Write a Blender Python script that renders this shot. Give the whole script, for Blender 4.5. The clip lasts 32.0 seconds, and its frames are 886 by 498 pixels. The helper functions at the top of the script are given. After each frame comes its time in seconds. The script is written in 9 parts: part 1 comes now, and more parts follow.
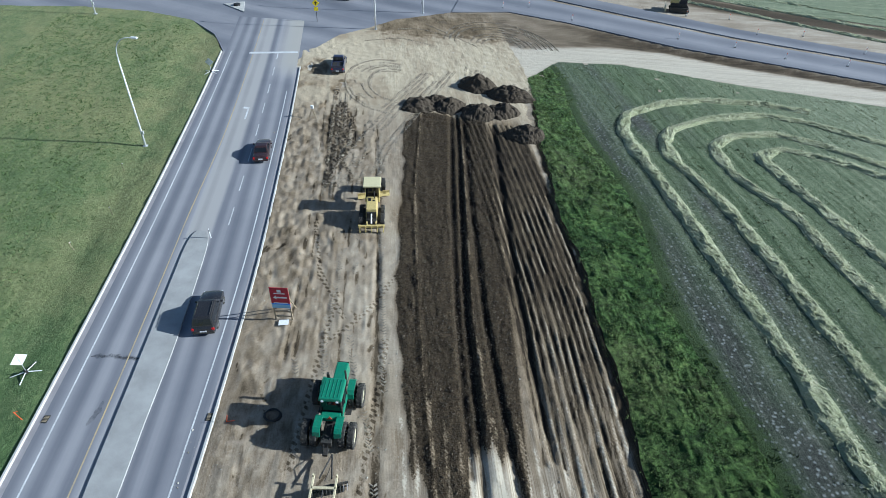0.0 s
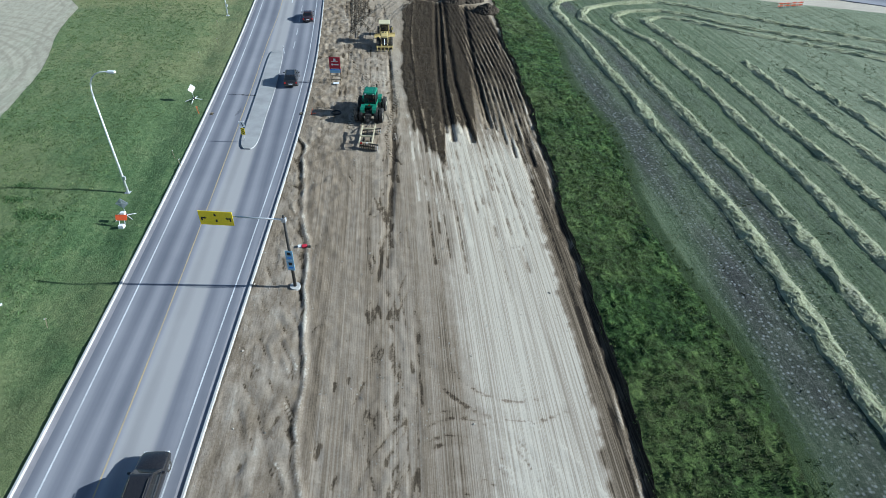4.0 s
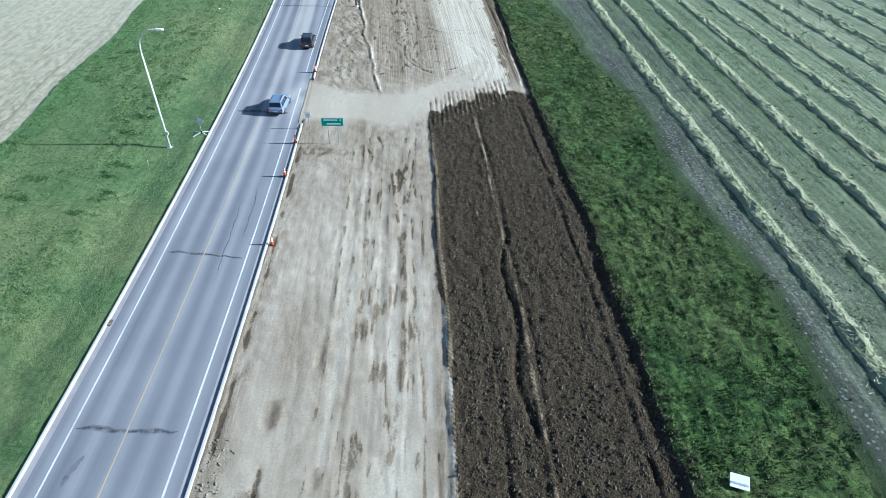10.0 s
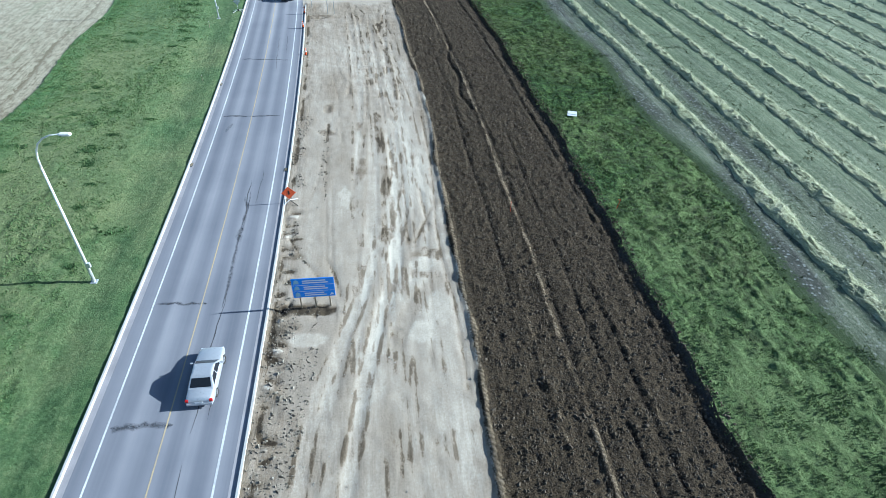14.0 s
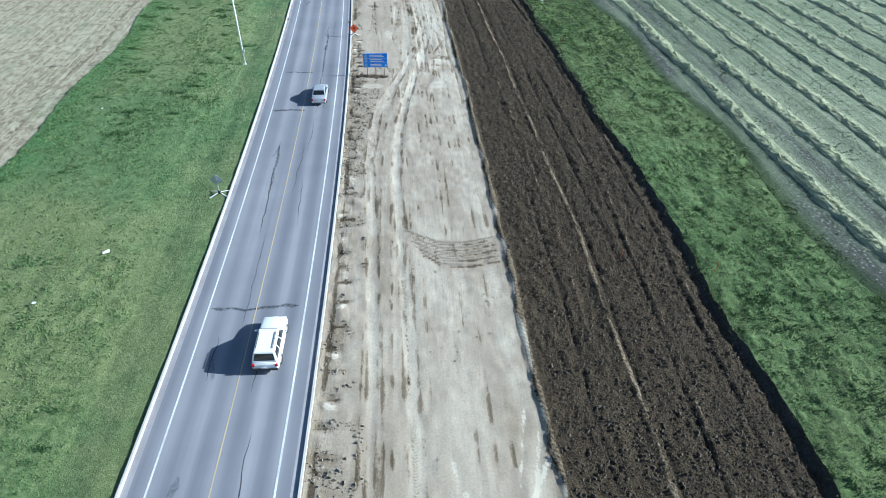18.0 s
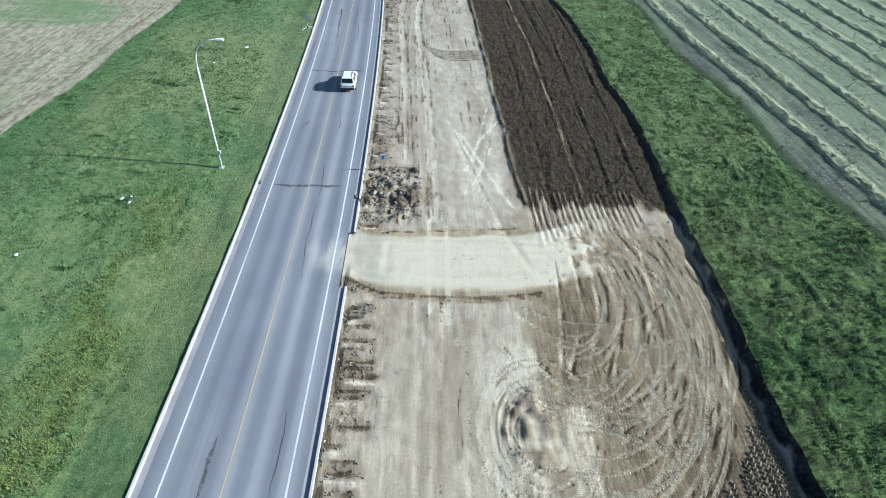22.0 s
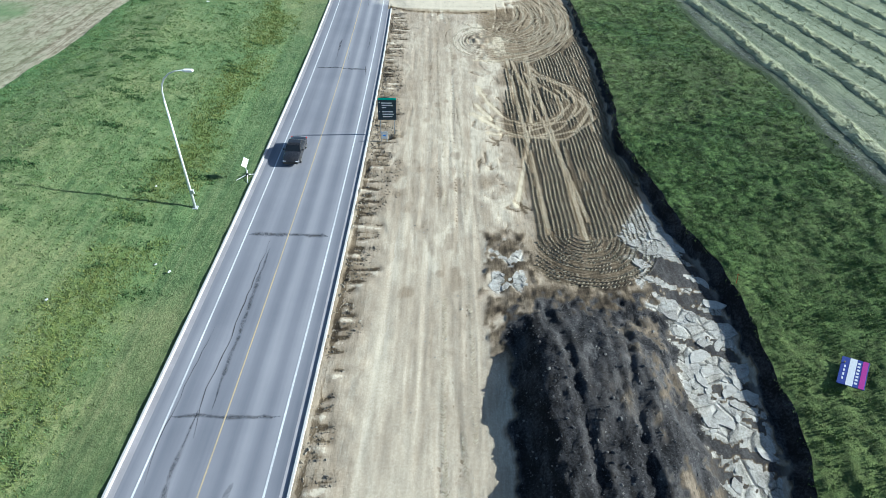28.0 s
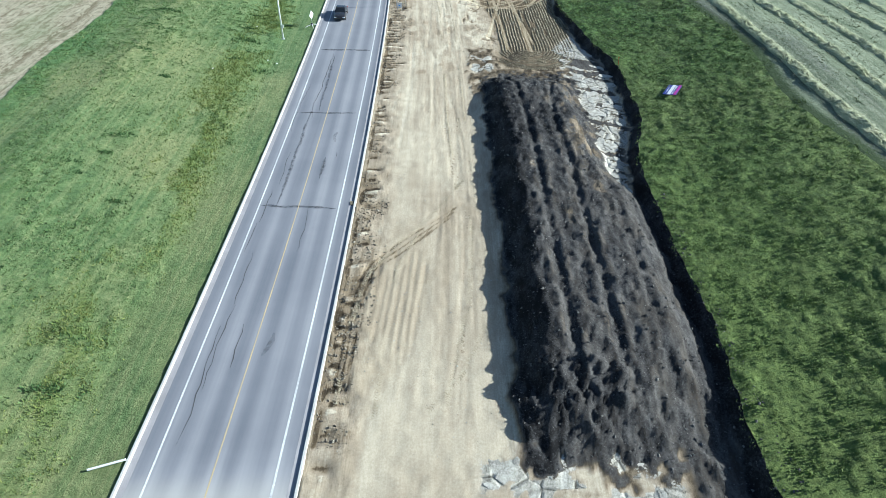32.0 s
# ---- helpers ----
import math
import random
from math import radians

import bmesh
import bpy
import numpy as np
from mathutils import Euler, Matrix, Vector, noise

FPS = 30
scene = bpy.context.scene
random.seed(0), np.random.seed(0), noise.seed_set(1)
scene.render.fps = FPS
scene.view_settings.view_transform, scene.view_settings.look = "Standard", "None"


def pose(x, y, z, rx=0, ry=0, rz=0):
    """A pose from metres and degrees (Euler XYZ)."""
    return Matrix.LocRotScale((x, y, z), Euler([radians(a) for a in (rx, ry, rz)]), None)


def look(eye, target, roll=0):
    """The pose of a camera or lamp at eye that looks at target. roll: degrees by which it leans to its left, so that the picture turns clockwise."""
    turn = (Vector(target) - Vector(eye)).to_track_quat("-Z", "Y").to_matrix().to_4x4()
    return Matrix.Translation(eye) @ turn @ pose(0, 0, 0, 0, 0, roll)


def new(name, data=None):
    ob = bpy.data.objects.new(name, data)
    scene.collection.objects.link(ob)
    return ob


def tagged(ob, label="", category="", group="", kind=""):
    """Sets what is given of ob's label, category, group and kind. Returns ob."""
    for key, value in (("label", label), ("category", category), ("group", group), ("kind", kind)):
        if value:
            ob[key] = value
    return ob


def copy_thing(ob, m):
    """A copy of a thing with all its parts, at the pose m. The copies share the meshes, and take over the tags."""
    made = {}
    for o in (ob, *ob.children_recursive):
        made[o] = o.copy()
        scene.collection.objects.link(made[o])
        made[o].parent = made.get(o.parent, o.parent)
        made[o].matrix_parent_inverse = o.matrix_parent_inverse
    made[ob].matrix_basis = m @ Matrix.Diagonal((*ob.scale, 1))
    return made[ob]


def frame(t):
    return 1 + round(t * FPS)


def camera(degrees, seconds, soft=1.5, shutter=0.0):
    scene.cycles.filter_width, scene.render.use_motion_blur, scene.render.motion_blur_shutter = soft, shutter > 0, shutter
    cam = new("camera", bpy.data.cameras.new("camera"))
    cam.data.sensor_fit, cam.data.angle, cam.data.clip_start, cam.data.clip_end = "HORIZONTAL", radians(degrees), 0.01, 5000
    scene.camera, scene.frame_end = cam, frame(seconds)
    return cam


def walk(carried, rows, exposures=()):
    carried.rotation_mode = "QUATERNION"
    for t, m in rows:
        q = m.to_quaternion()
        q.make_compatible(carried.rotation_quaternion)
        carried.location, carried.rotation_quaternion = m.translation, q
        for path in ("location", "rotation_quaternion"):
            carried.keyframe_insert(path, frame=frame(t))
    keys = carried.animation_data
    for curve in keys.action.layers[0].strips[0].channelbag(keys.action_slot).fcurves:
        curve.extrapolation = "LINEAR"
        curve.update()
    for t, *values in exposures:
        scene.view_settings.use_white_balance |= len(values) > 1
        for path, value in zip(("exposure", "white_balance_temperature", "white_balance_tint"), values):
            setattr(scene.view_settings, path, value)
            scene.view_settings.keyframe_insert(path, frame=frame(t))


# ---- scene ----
scene.cycles.max_bounces = 6

# ---- plan of the place: y runs along the road, d is the distance to the right of its centre line ----
def cx(y):
    u = y / 100.0
    return -10.55 - 3.853 * u - 3.065 * u * u - 0.174 * u ** 3 + 0.022 * u ** 4


def table(y, rows):
    return np.interp(y, [r[0] for r in rows], [r[1] for r in rows])


def sstep(a, b, v):
    t = np.clip((v - a) / (b - a), 0.0, 1.0)
    return t * t * (3 - 2 * t)


DITCH = [(-230, 33), (-150, 32.5), (-130, 33), (-120, 32.8), (-112, 33.8), (-103, 36), (-95, 36.5), (-88, 36), (-82, 34.5), (-75, 33.3),
         (-67, 32.8), (-57, 33.8), (-43, 34.6), (-30, 34.9), (-20, 35.1), (0, 36.2), (12, 35.7), (30, 36), (55, 34.8), (90, 34.7), (120, 34.6), (143, 34.1), (165, 34.8),
         (190, 35.8), (215, 37.6), (235, 38.4), (247, 39.2), (260, 40.8), (268, 42.5), (400, 43)]
FIELD_W = [(-230, -33), (-110, -33), (-60, -34), (0, -31), (30, -28.5), (60, -28), (140, -27.5), (180, -27.6), (205, -29.5), (225, -33),
           (243, -36), (256, -46), (262, -75), (400, -120)]
EAST_H = [(-230, 4.6), (-97, 4.6), (-80, 4.1), (-61, 3.5), (-28, 2.0), (-9, 1.5), (40, 1.1), (115, 1.0), (180, 0.8), (240, 0.5), (262, 0.1), (400, 0.05)]
HAUL_S = [(-60, 262), (-4, 271), (-1.6, 274), (1.2, 279), (11.6, 279.8), (28, 275), (48, 270.7), (100, 260), (200, 240)]


def ditch(y):
    return table(y, DITCH) + 0.25 * np.sin(y * 0.31) * np.sin(y * 0.083 + 1) + 0.16 * np.sin(y * 1.13 + 2) * np.sin(y * 0.7)


def right_edge(y):
    """The right edge of the asphalt, wider where the turning lane is."""
    return 4.55 + 2.7 * sstep(146, 232, y)


def height(d, y):
    """The lie of the land, without ruts."""
    d, y = np.asarray(d, float), np.asarray(y, float)
    west = 0.2 * sstep(60, -75, y) * np.clip(-d - 9, 0, 15.5) - 0.25 * sstep(-6, -9, d) * sstep(-14, -9, d) * sstep(-60, 80, y)
    e = d - ditch(y)
    east = table(y, EAST_H) * (0.16 - 0.06 * sstep(-55, -85, y) + (0.84 + 0.06 * sstep(-55, -85, y)) * sstep(-3, 24, e)) + 0.06 + 0.14 * sstep(10, -30, y) + 0.22 * sstep(-60, -90, y)
    wide = 0.34 + 0.5 * sstep(-50, -85, y)
    east = east * sstep(-wide, 0.0, e) * (1 - sstep(262, 272, y)) - 0.10 * np.exp(-((e + wide + 0.4) / 0.4) ** 2) * (1 - sstep(262, 268, y))
    crest = 0.22 * np.sin(y * 0.23) * np.sin(y * 0.61 + 1)
    mound = sstep(18.2, 20.9, d + crest) * (1 - sstep(27.0, 30.5, d + crest - 2.2 * sstep(-114, -122, y))) * sstep(-147, -137, y) * (1 - sstep(-100, -92.5, y + 0.12 * (d - 24)))
    return np.where(d < 0, west, 0) + np.where(d > 0, east, 0) + 1.9 * mound


cam = camera(73.2, 32.0, soft=0.4)
PATH = [
    (0, (-8.278, 184.889, 36.127), (-8.399, 186.438, 34.868), 2.4),
    (0.5, (-7.776, 179.716, 35.848), (-7.884, 181.267, 34.589), 2.5),
    (1, (-6.947, 174.41, 35.855), (-7.051, 175.959, 34.594), 2.3),
    (1.5, (-6.321, 169.033, 35.992), (-6.418, 170.578, 34.725), 2.3),
    (2, (-5.619, 163.295, 36.068), (-5.712, 164.838, 34.799), 2.2),
    (2.5, (-5.081, 157.611, 35.903), (-5.17, 159.155, 34.635), 2.3),
    (3, (-4.448, 151.78, 35.592), (-4.54, 153.327, 34.327), 2.2),
    (3.5, (-4.059, 146.078, 35.17), (-4.147, 147.629, 33.911), 2.4),
    (5.5, (-0.126, 121.527, 33.884), (-0.255, 123.08, 32.631), 0.3),
    (6, (0.484, 115.613, 33.627), (0.357, 117.167, 32.374), 0.4),
    (6.4, (1.272, 110.846, 33.619), (1.144, 112.382, 32.345), -0.4),
    (6.5, (1.359, 109.669, 33.61), (1.227, 111.218, 32.353), 0.2),
    (7, (1.965, 103.796, 33.901), (1.839, 105.341, 32.638), 0.6),
    (7.5, (2.415, 97.972, 33.895), (2.298, 99.517, 32.63), 1.0),
    (8, (2.839, 92.194, 33.778), (2.73, 93.741, 32.515), 1.4),
    (8.5, (3.447, 86.445, 33.528), (3.336, 87.994, 32.267), 1.2),
    (9, (3.646, 80.672, 33.441), (3.548, 82.222, 32.18), 1.5),
    (9.5, (4.062, 74.963, 33.361), (3.967, 76.513, 32.1), 1.5),
    (10, (4.251, 69.285, 33.146), (4.166, 70.838, 31.888), 1.4),
    (10.5, (4.341, 63.605, 33.038), (4.272, 65.16, 31.781), 1.6),
    (11, (4.256, 57.972, 32.837), (4.209, 59.53, 31.583), 1.6),
    (11.5, (4.235, 52.485, 32.676), (4.214, 54.042, 31.421), 1.6),
    (12, (4.064, 46.963, 32.642), (4.075, 48.52, 31.386), 1.5),
    (12.5, (3.565, 41.377, 32.499), (3.608, 42.935, 31.246), 1.7),
    (13, (3.261, 35.916, 32.455), (3.321, 37.471, 31.2), 1.4),
    (13.5, (2.807, 30.465, 32.255), (2.887, 32.021, 31.001), 1.5),
    (14, (2.607, 24.984, 32.147), (2.692, 26.54, 30.893), 1.4),
    (14.5, (2.41, 19.641, 32.098), (2.495, 21.196, 30.843), 1.4),
    (16.5, (1.698, -1.503, 32.933), (1.77, 0.034, 31.654), 1.4),
    (17, (1.23, -6.816, 32.839), (1.312, -5.278, 31.563), 2.2),
    (17.5, (1.373, -12.254, 32.631), (1.443, -10.711, 31.361), 2.0),
    (18, (1.678, -17.429, 32.631), (1.733, -15.888, 31.358), 1.7),
    (18.5, (1.508, -22.728, 32.826), (1.562, -21.19, 31.549), 2.1),
    (19, (1.632, -28.03, 32.859), (1.677, -26.492, 31.581), 2.0),
    (19.5, (1.81, -33.504, 32.797), (1.848, -31.964, 31.522), 2.0),
    (20, (1.833, -38.978, 33.014), (1.869, -37.441, 31.735), 2.2),
    (20.5, (2.174, -44.365, 32.689), (2.195, -42.827, 31.411), 1.5),
    (21, (2.115, -49.966, 32.646), (2.14, -48.424, 31.372), 1.9),
    (21.5, (2.182, -55.434, 32.791), (2.208, -53.895, 31.514), 2.1),
    (22, (2.359, -60.85, 32.817), (2.384, -59.312, 31.539), 2.3),
    (22.5, (2.597, -66.096, 32.64), (2.616, -64.557, 31.363), 2.1),
    (23, (2.567, -71.436, 32.454), (2.589, -69.893, 31.182), 2.3),
    (23.5, (2.585, -76.748, 32.225), (2.606, -75.201, 30.957), 2.4),
    (24, (2.713, -82.106, 31.938), (2.729, -80.554, 30.675), 2.4),
    (24.5, (2.805, -87.533, 31.78), (2.817, -85.979, 30.52), 2.3),
    (26.5, (3.021, -109.26, 32.433), (3.031, -107.721, 31.157), 2.2),
    (27, (3.013, -114.381, 32.693), (3.031, -112.848, 31.408), 2.8),
    (27.5, (2.95, -119.966, 32.579), (2.98, -118.432, 31.296), 2.6),
    (28, (3.097, -125.339, 32.639), (3.132, -123.808, 31.353), 2.4),
    (28.5, (2.917, -130.819, 32.578), (2.964, -129.289, 31.292), 2.5),
    (29, (2.59, -136.393, 32.409), (2.649, -134.859, 31.127), 2.8),
    (29.5, (2.261, -141.745, 32.358), (2.329, -140.212, 31.075), 2.8),
    (30, (1.986, -147.161, 32.343), (2.063, -145.631, 31.057), 2.7),
    (30.5, (1.606, -152.56, 32.452), (1.688, -151.034, 31.162), 2.5),
    (31, (1.457, -157.802, 32.648), (1.537, -156.277, 31.356), 2.5),
    (31.5, (1.156, -162.252, 32.686), (1.233, -160.727, 31.394), 2.3),
    (32, (1.153, -165.986, 32.817), (1.228, -164.464, 31.521), 2.1),
]
walk(cam, [(t, look(eye, target, roll)) for t, eye, target, roll in PATH],
     exposures=[(0, 0.61, 5160, 3), (3, 0.61, 5150, 3), (6, 0.57, 5110, 2), (8, 0.58, 5110, 2), (9, 0.56, 5080, 2), (10, 1.06, 4980, 1), (13, 1.08, 4970, 1), (19, 1.08, 5080, 1), (22, 0.97, 5180, 2), (28, 1.06, 5310, 1), (32, 1.19, 5390, 0)])

# ---- sky and sun ----
SUN = Vector((0.996 * math.cos(radians(25)), 0.087 * math.cos(radians(25)), math.sin(radians(25))))
world = bpy.data.worlds.new("sky")
scene.world = world
world.use_nodes = True
sky = world.node_tree.nodes.new("ShaderNodeTexSky")
sky.sky_type, sky.sun_disc = "NISHITA", False
sky.sun_elevation, sky.sun_rotation = radians(25), math.atan2(SUN.x, SUN.y)
world.node_tree.links.new(sky.outputs[0], world.node_tree.nodes["Background"].inputs[0])
world.node_tree.nodes["Background"].inputs[1].default_value = 0.056
sun = new("sun", bpy.data.lights.new("sun", "SUN"))
sun.data.energy, sun.data.angle, sun.data.color = 5.0, radians(0.6), (1.0, 0.93, 0.82)
sun.matrix_world = look((0, 0, 0), -SUN) @ Matrix.Identity(4)


# ---- materials ----
class Nodes:
    """A node material, built by calls: sockets or values go in by the input's name."""

    def __init__(self, name):
        self.mat = bpy.data.materials.new(name)
        self.mat.use_nodes = True
        self.tree = self.mat.node_tree
        self.bsdf = self.tree.nodes["Principled BSDF"]

    def put(self, node, values):
        for key, value in values.items():
            socket = node.inputs[key]
            if isinstance(value, bpy.types.NodeSocket):
                self.tree.links.new(value, socket)
            elif isinstance(value, (tuple, list)) and len(value) == 3 and socket.type == "RGBA":
                socket.default_value = (*value, 1)
            else:
                socket.default_value = value

    def noise(self, scale, vector=None, detail=4.0, rough=0.6, distort=0.0):
        n = self.tree.nodes.new("ShaderNodeTexNoise")
        self.put(n, {"Scale": scale, "Detail": detail, "Roughness": rough, "Distortion": distort})
        if vector is not None:
            self.put(n, {"Vector": vector})
        return n.outputs["Fac"]

    def voronoi(self, scale, vector=None, feature="F1"):
        n = self.tree.nodes.new("ShaderNodeTexVoronoi")
        n.feature = feature
        self.put(n, {"Scale": scale})
        if vector is not None:
            self.put(n, {"Vector": vector})
        return n.outputs["Distance"]

    def place(self):
        return self.tree.nodes.new("ShaderNodeNewGeometry").outputs["Position"]

    def island(self):
        return self.tree.nodes.new("ShaderNodeNewGeometry").outputs["Random Per Island"]

    def attr(self, name, vector=False):
        n = self.tree.nodes.new("ShaderNodeAttribute")
        n.attribute_name = name
        return n.outputs["Vector" if vector else "Fac"]

    def stretch(self, vector, scale):
        n = self.tree.nodes.new("ShaderNodeVectorMath")
        n.operation = "MULTIPLY"
        self.put(n, {0: vector})
        n.inputs[1].default_value = scale
        return n.outputs[0]

    def axis(self, vector, n):
        s = self.tree.nodes.new("ShaderNodeSeparateXYZ")
        self.put(s, {0: vector})
        return s.outputs[n]

    def math(self, op, a, b=0.0):
        n = self.tree.nodes.new("ShaderNodeMath")
        n.operation = op
        self.put(n, {0: a, 1: b})
        return n.outputs[0]

    def ramp(self, fac, lo, hi, a=0.0, b=1.0):
        n = self.tree.nodes.new("ShaderNodeMapRange")
        n.clamp = True
        self.put(n, {0: fac, 1: lo, 2: hi, 3: a, 4: b})
        return n.outputs[0]

    def colors(self, fac, stops):
        n = self.tree.nodes.new("ShaderNodeValToRGB")
        r = n.color_ramp
        while len(r.elements) < len(stops):
            r.elements.new(0.5)
        for e, (pos, col) in zip(r.elements, stops):
            e.position, e.color = pos, (*col, 1)
        self.put(n, {0: fac})
        return n.outputs[0]

    def mix(self, fac, a, b, mode="MIX"):
        n = self.tree.nodes.new("ShaderNodeMix")
        n.data_type, n.blend_type = "RGBA", mode
        for idx, value in ((0, fac), (6, a), (7, b)):
            if isinstance(value, bpy.types.NodeSocket):
                self.tree.links.new(value, n.inputs[idx])
            else:
                n.inputs[idx].default_value = (*value, 1) if isinstance(value, tuple) else value
        return n.outputs[2]

    def bump(self, fac, distance, strength=1.0, normal=None):
        n = self.tree.nodes.new("ShaderNodeBump")
        self.put(n, {"Height": fac, "Distance": distance, "Strength": strength})
        if normal is not None:
            self.put(n, {"Normal": normal})
        return n.outputs[0]

    def done(self, color, rough=0.9, normal=None, **more):
        self.put(self.bsdf, {"Base Color": color, "Roughness": rough, "Specular IOR Level": more.pop("spec", 0.3)})
        if normal is not None:
            self.put(self.bsdf, {"Normal": normal})
        for key, value in more.items():
            self.put(self.bsdf, {key.replace("_", " "): value})
        return self.mat


def plain(name, color, rough=0.6, metal=0.0, vary=0.12, scale=9.0, spec=0.4, coat=0.0):
    """A painted, metal or plastic surface with faint dirt at two scales."""
    g = Nodes(name)
    p = g.tree.nodes.new("ShaderNodeTexCoord").outputs["Object"]
    dirt = g.noise(scale, p, 5)
    fine = g.noise(scale * 8, p, 3)
    dark = tuple(c * (1 - 2.2 * vary) for c in color)
    light = tuple(min(1, c * (1 + vary)) for c in color)
    col = g.mix(g.ramp(dirt, 0.3, 0.7), dark, light)
    col = g.mix(g.ramp(fine, 0.45, 0.8, 0, 0.25 * vary / 0.12), col, (0.3, 0.27, 0.22))
    return g.done(col, g.ramp(dirt, 0.2, 0.8, rough * 0.85, min(1, rough * 1.2)), g.bump(fine, 0.002), Metallic=metal, spec=spec, Coat_Weight=coat)


def soil_material():
    """Clay, topsoil and tracks: tone and the black-soil value set the soil, with some shade put in; "mark" holds
    distances to tracks, "ground" the kind of working.
    """
    g = Nodes("worked_soil")
    tone, damp_shade, warm = g.attr("tone"), g.attr("damp_shade"), g.attr("warm")
    road, p, mark_, ground_ = g.attr("road", True), g.place(), g.attr("mark", True), g.attr("ground", True)
    pale, dark, tread = (g.axis(mark_, k) for k in range(3))
    roll_, bed_, graded = (g.axis(ground_, k) for k in range(3))
    even = g.math("SUBTRACT", 1.0, g.attr("even"))
    loose = g.math("MULTIPLY", g.math("SUBTRACT", 1.0, graded), even)
    streak_a = g.noise(1.0, g.stretch(road, (2.6, 0.012, 1)), 5, 0.62)
    streak_b = g.noise(1.0, g.stretch(road, (9.0, 0.05, 1)), 4, 0.7)
    streak_c = g.noise(1.0, g.stretch(road, (15.0, 0.09, 1)), 3, 0.6)
    patch = g.noise(0.4, g.stretch(road, (1.0, 0.28, 1)), 7, 0.64, 0.4)
    blot = g.noise(1.1, g.stretch(road, (1.0, 0.30, 1)), 7, 0.68, 0.5)
    grit = g.noise(6.0, p, 7, 0.75)
    fine = g.noise(24.0, p, 5, 0.75)
    crumb = g.noise(8.0, p, 6, 0.72)
    smear = g.noise(1.0, g.stretch(road, (1.5, 0.13, 1)), 6, 0.66, 0.5)
    scuff = g.noise(1.0, g.stretch(road, (5.5, 0.7, 1)), 5, 0.72, 0.3)
    crisp = g.math("ADD", patch, g.ramp(grit, 0.3, 0.7, -0.02, 0.02))
    t = g.math("ADD", tone, g.math("MULTIPLY", g.ramp(crisp, 0.45, 0.55, -0.035, 0.045), loose))
    t = g.math("ADD", t, g.math("MULTIPLY", g.ramp(g.math("ADD", blot, g.ramp(grit, 0.3, 0.7, -0.03, 0.03)), 0.60, 0.64, -0.005, 0.12), loose))
    t = g.math("ADD", t, g.math("MULTIPLY", g.ramp(g.math("ADD", blot, g.ramp(grit, 0.3, 0.7, -0.03, 0.03)), 0.36, 0.41, -0.06, 0.0), loose))
    t = g.math("ADD", t, g.math("MULTIPLY", g.ramp(streak_a, 0.32, 0.68, -0.16, 0.18), g.math("MULTIPLY", even, g.math("MULTIPLY", graded, 0.9))))
    t = g.math("ADD", t, g.math("MULTIPLY", g.ramp(streak_b, 0.40, 0.60, -0.14, 0.16), g.math("MULTIPLY", even, g.math("MULTIPLY", graded, 0.75))))
    t = g.math("ADD", t, g.math("MULTIPLY", g.ramp(streak_c, 0.42, 0.60, -0.04, 0.10), g.math("MULTIPLY", even, g.math("ADD", 0.15, graded))))
    t = g.math("ADD", t, g.math("MULTIPLY", g.ramp(g.math("ADD", smear, g.ramp(grit, 0.3, 0.7, -0.02, 0.02)), 0.42, 0.58, -0.04, 0.045), loose))
    t = g.math("ADD", t, g.math("MULTIPLY", g.ramp(scuff, 0.40, 0.62, -0.05, 0.06), loose))
    rows = g.math("SINE", g.math("ADD", g.math("MULTIPLY", g.attr("rowc"), 17.5), g.ramp(g.noise(0.3, p, 3), 0, 1, -5, 5)))
    cleats = g.math("SINE", g.math("ADD", g.math("MULTIPLY", g.axis(road, 1), 16.0), g.ramp(patch, 0.2, 0.8, -6, 6)))
    edge = g.math("ADD", bed_, g.ramp(grit, 0.2, 0.8, -0.55, 0.55))
    bed_tone = g.math("ADD", g.math("ADD", 0.89, g.ramp(blot, 0.3, 0.7, -0.05, 0.05)), g.ramp(g.noise(4.2, p, 4, 0.7, 0.6), 0.36, 0.64, 0.09, -0.14))
    t = g.mix(g.ramp(edge, 0.42, 0.58), t, bed_tone)
    wob = g.math("ADD", g.ramp(grit, 0.2, 0.8, -0.14, 0.14), g.ramp(blot, 0.3, 0.7, -0.13, 0.13))
    ticks = g.ramp(g.math("SINE", g.math("MULTIPLY", g.math("ADD", g.axis(road, 0), g.axis(road, 1)), 15.0)), -0.2, 0.5, 0.62, 1.0)
    pm = g.math("MULTIPLY", ticks, g.ramp(g.math("ADD", pale, wob), -0.03, 0.07, 1, 0))
    dm = g.ramp(g.math("ADD", dark, wob), -0.03, 0.07, 1, 0)
    tm = g.math("MULTIPLY", g.ramp(g.math("ADD", tread, wob), 0.0, 0.1, 1, 0), g.ramp(g.math("ADD", g.math("SINE", g.math("MULTIPLY", g.axis(road, 1), 13.0)), g.math("SINE", g.math("ADD", g.math("MULTIPLY", g.axis(road, 0), 11.0), g.math("MULTIPLY", g.axis(road, 1), 6.5)))), 0.0, 0.5, -0.05, 0.30))
    t = g.math("ADD", t, g.math("MULTIPLY", g.math("MULTIPLY", roll_, g.ramp(pm, 0.2, 0.6, 1.0, 0.15)), g.math("ADD", g.ramp(rows, -0.3, 0.5, -0.07, 0.09), g.math("MULTIPLY", g.ramp(rows, 0.0, -0.6), g.ramp(cleats, -0.3, 0.4, 0.0, 0.16)))))
    t = g.math("SUBTRACT", t, g.math("MULTIPLY", pm, g.math("ADD", 0.32, g.math("MULTIPLY", bed_, 0.10))))
    t = g.math("ADD", t, g.math("MULTIPLY", dm, 0.36))
    t = g.math("ADD", t, tm)
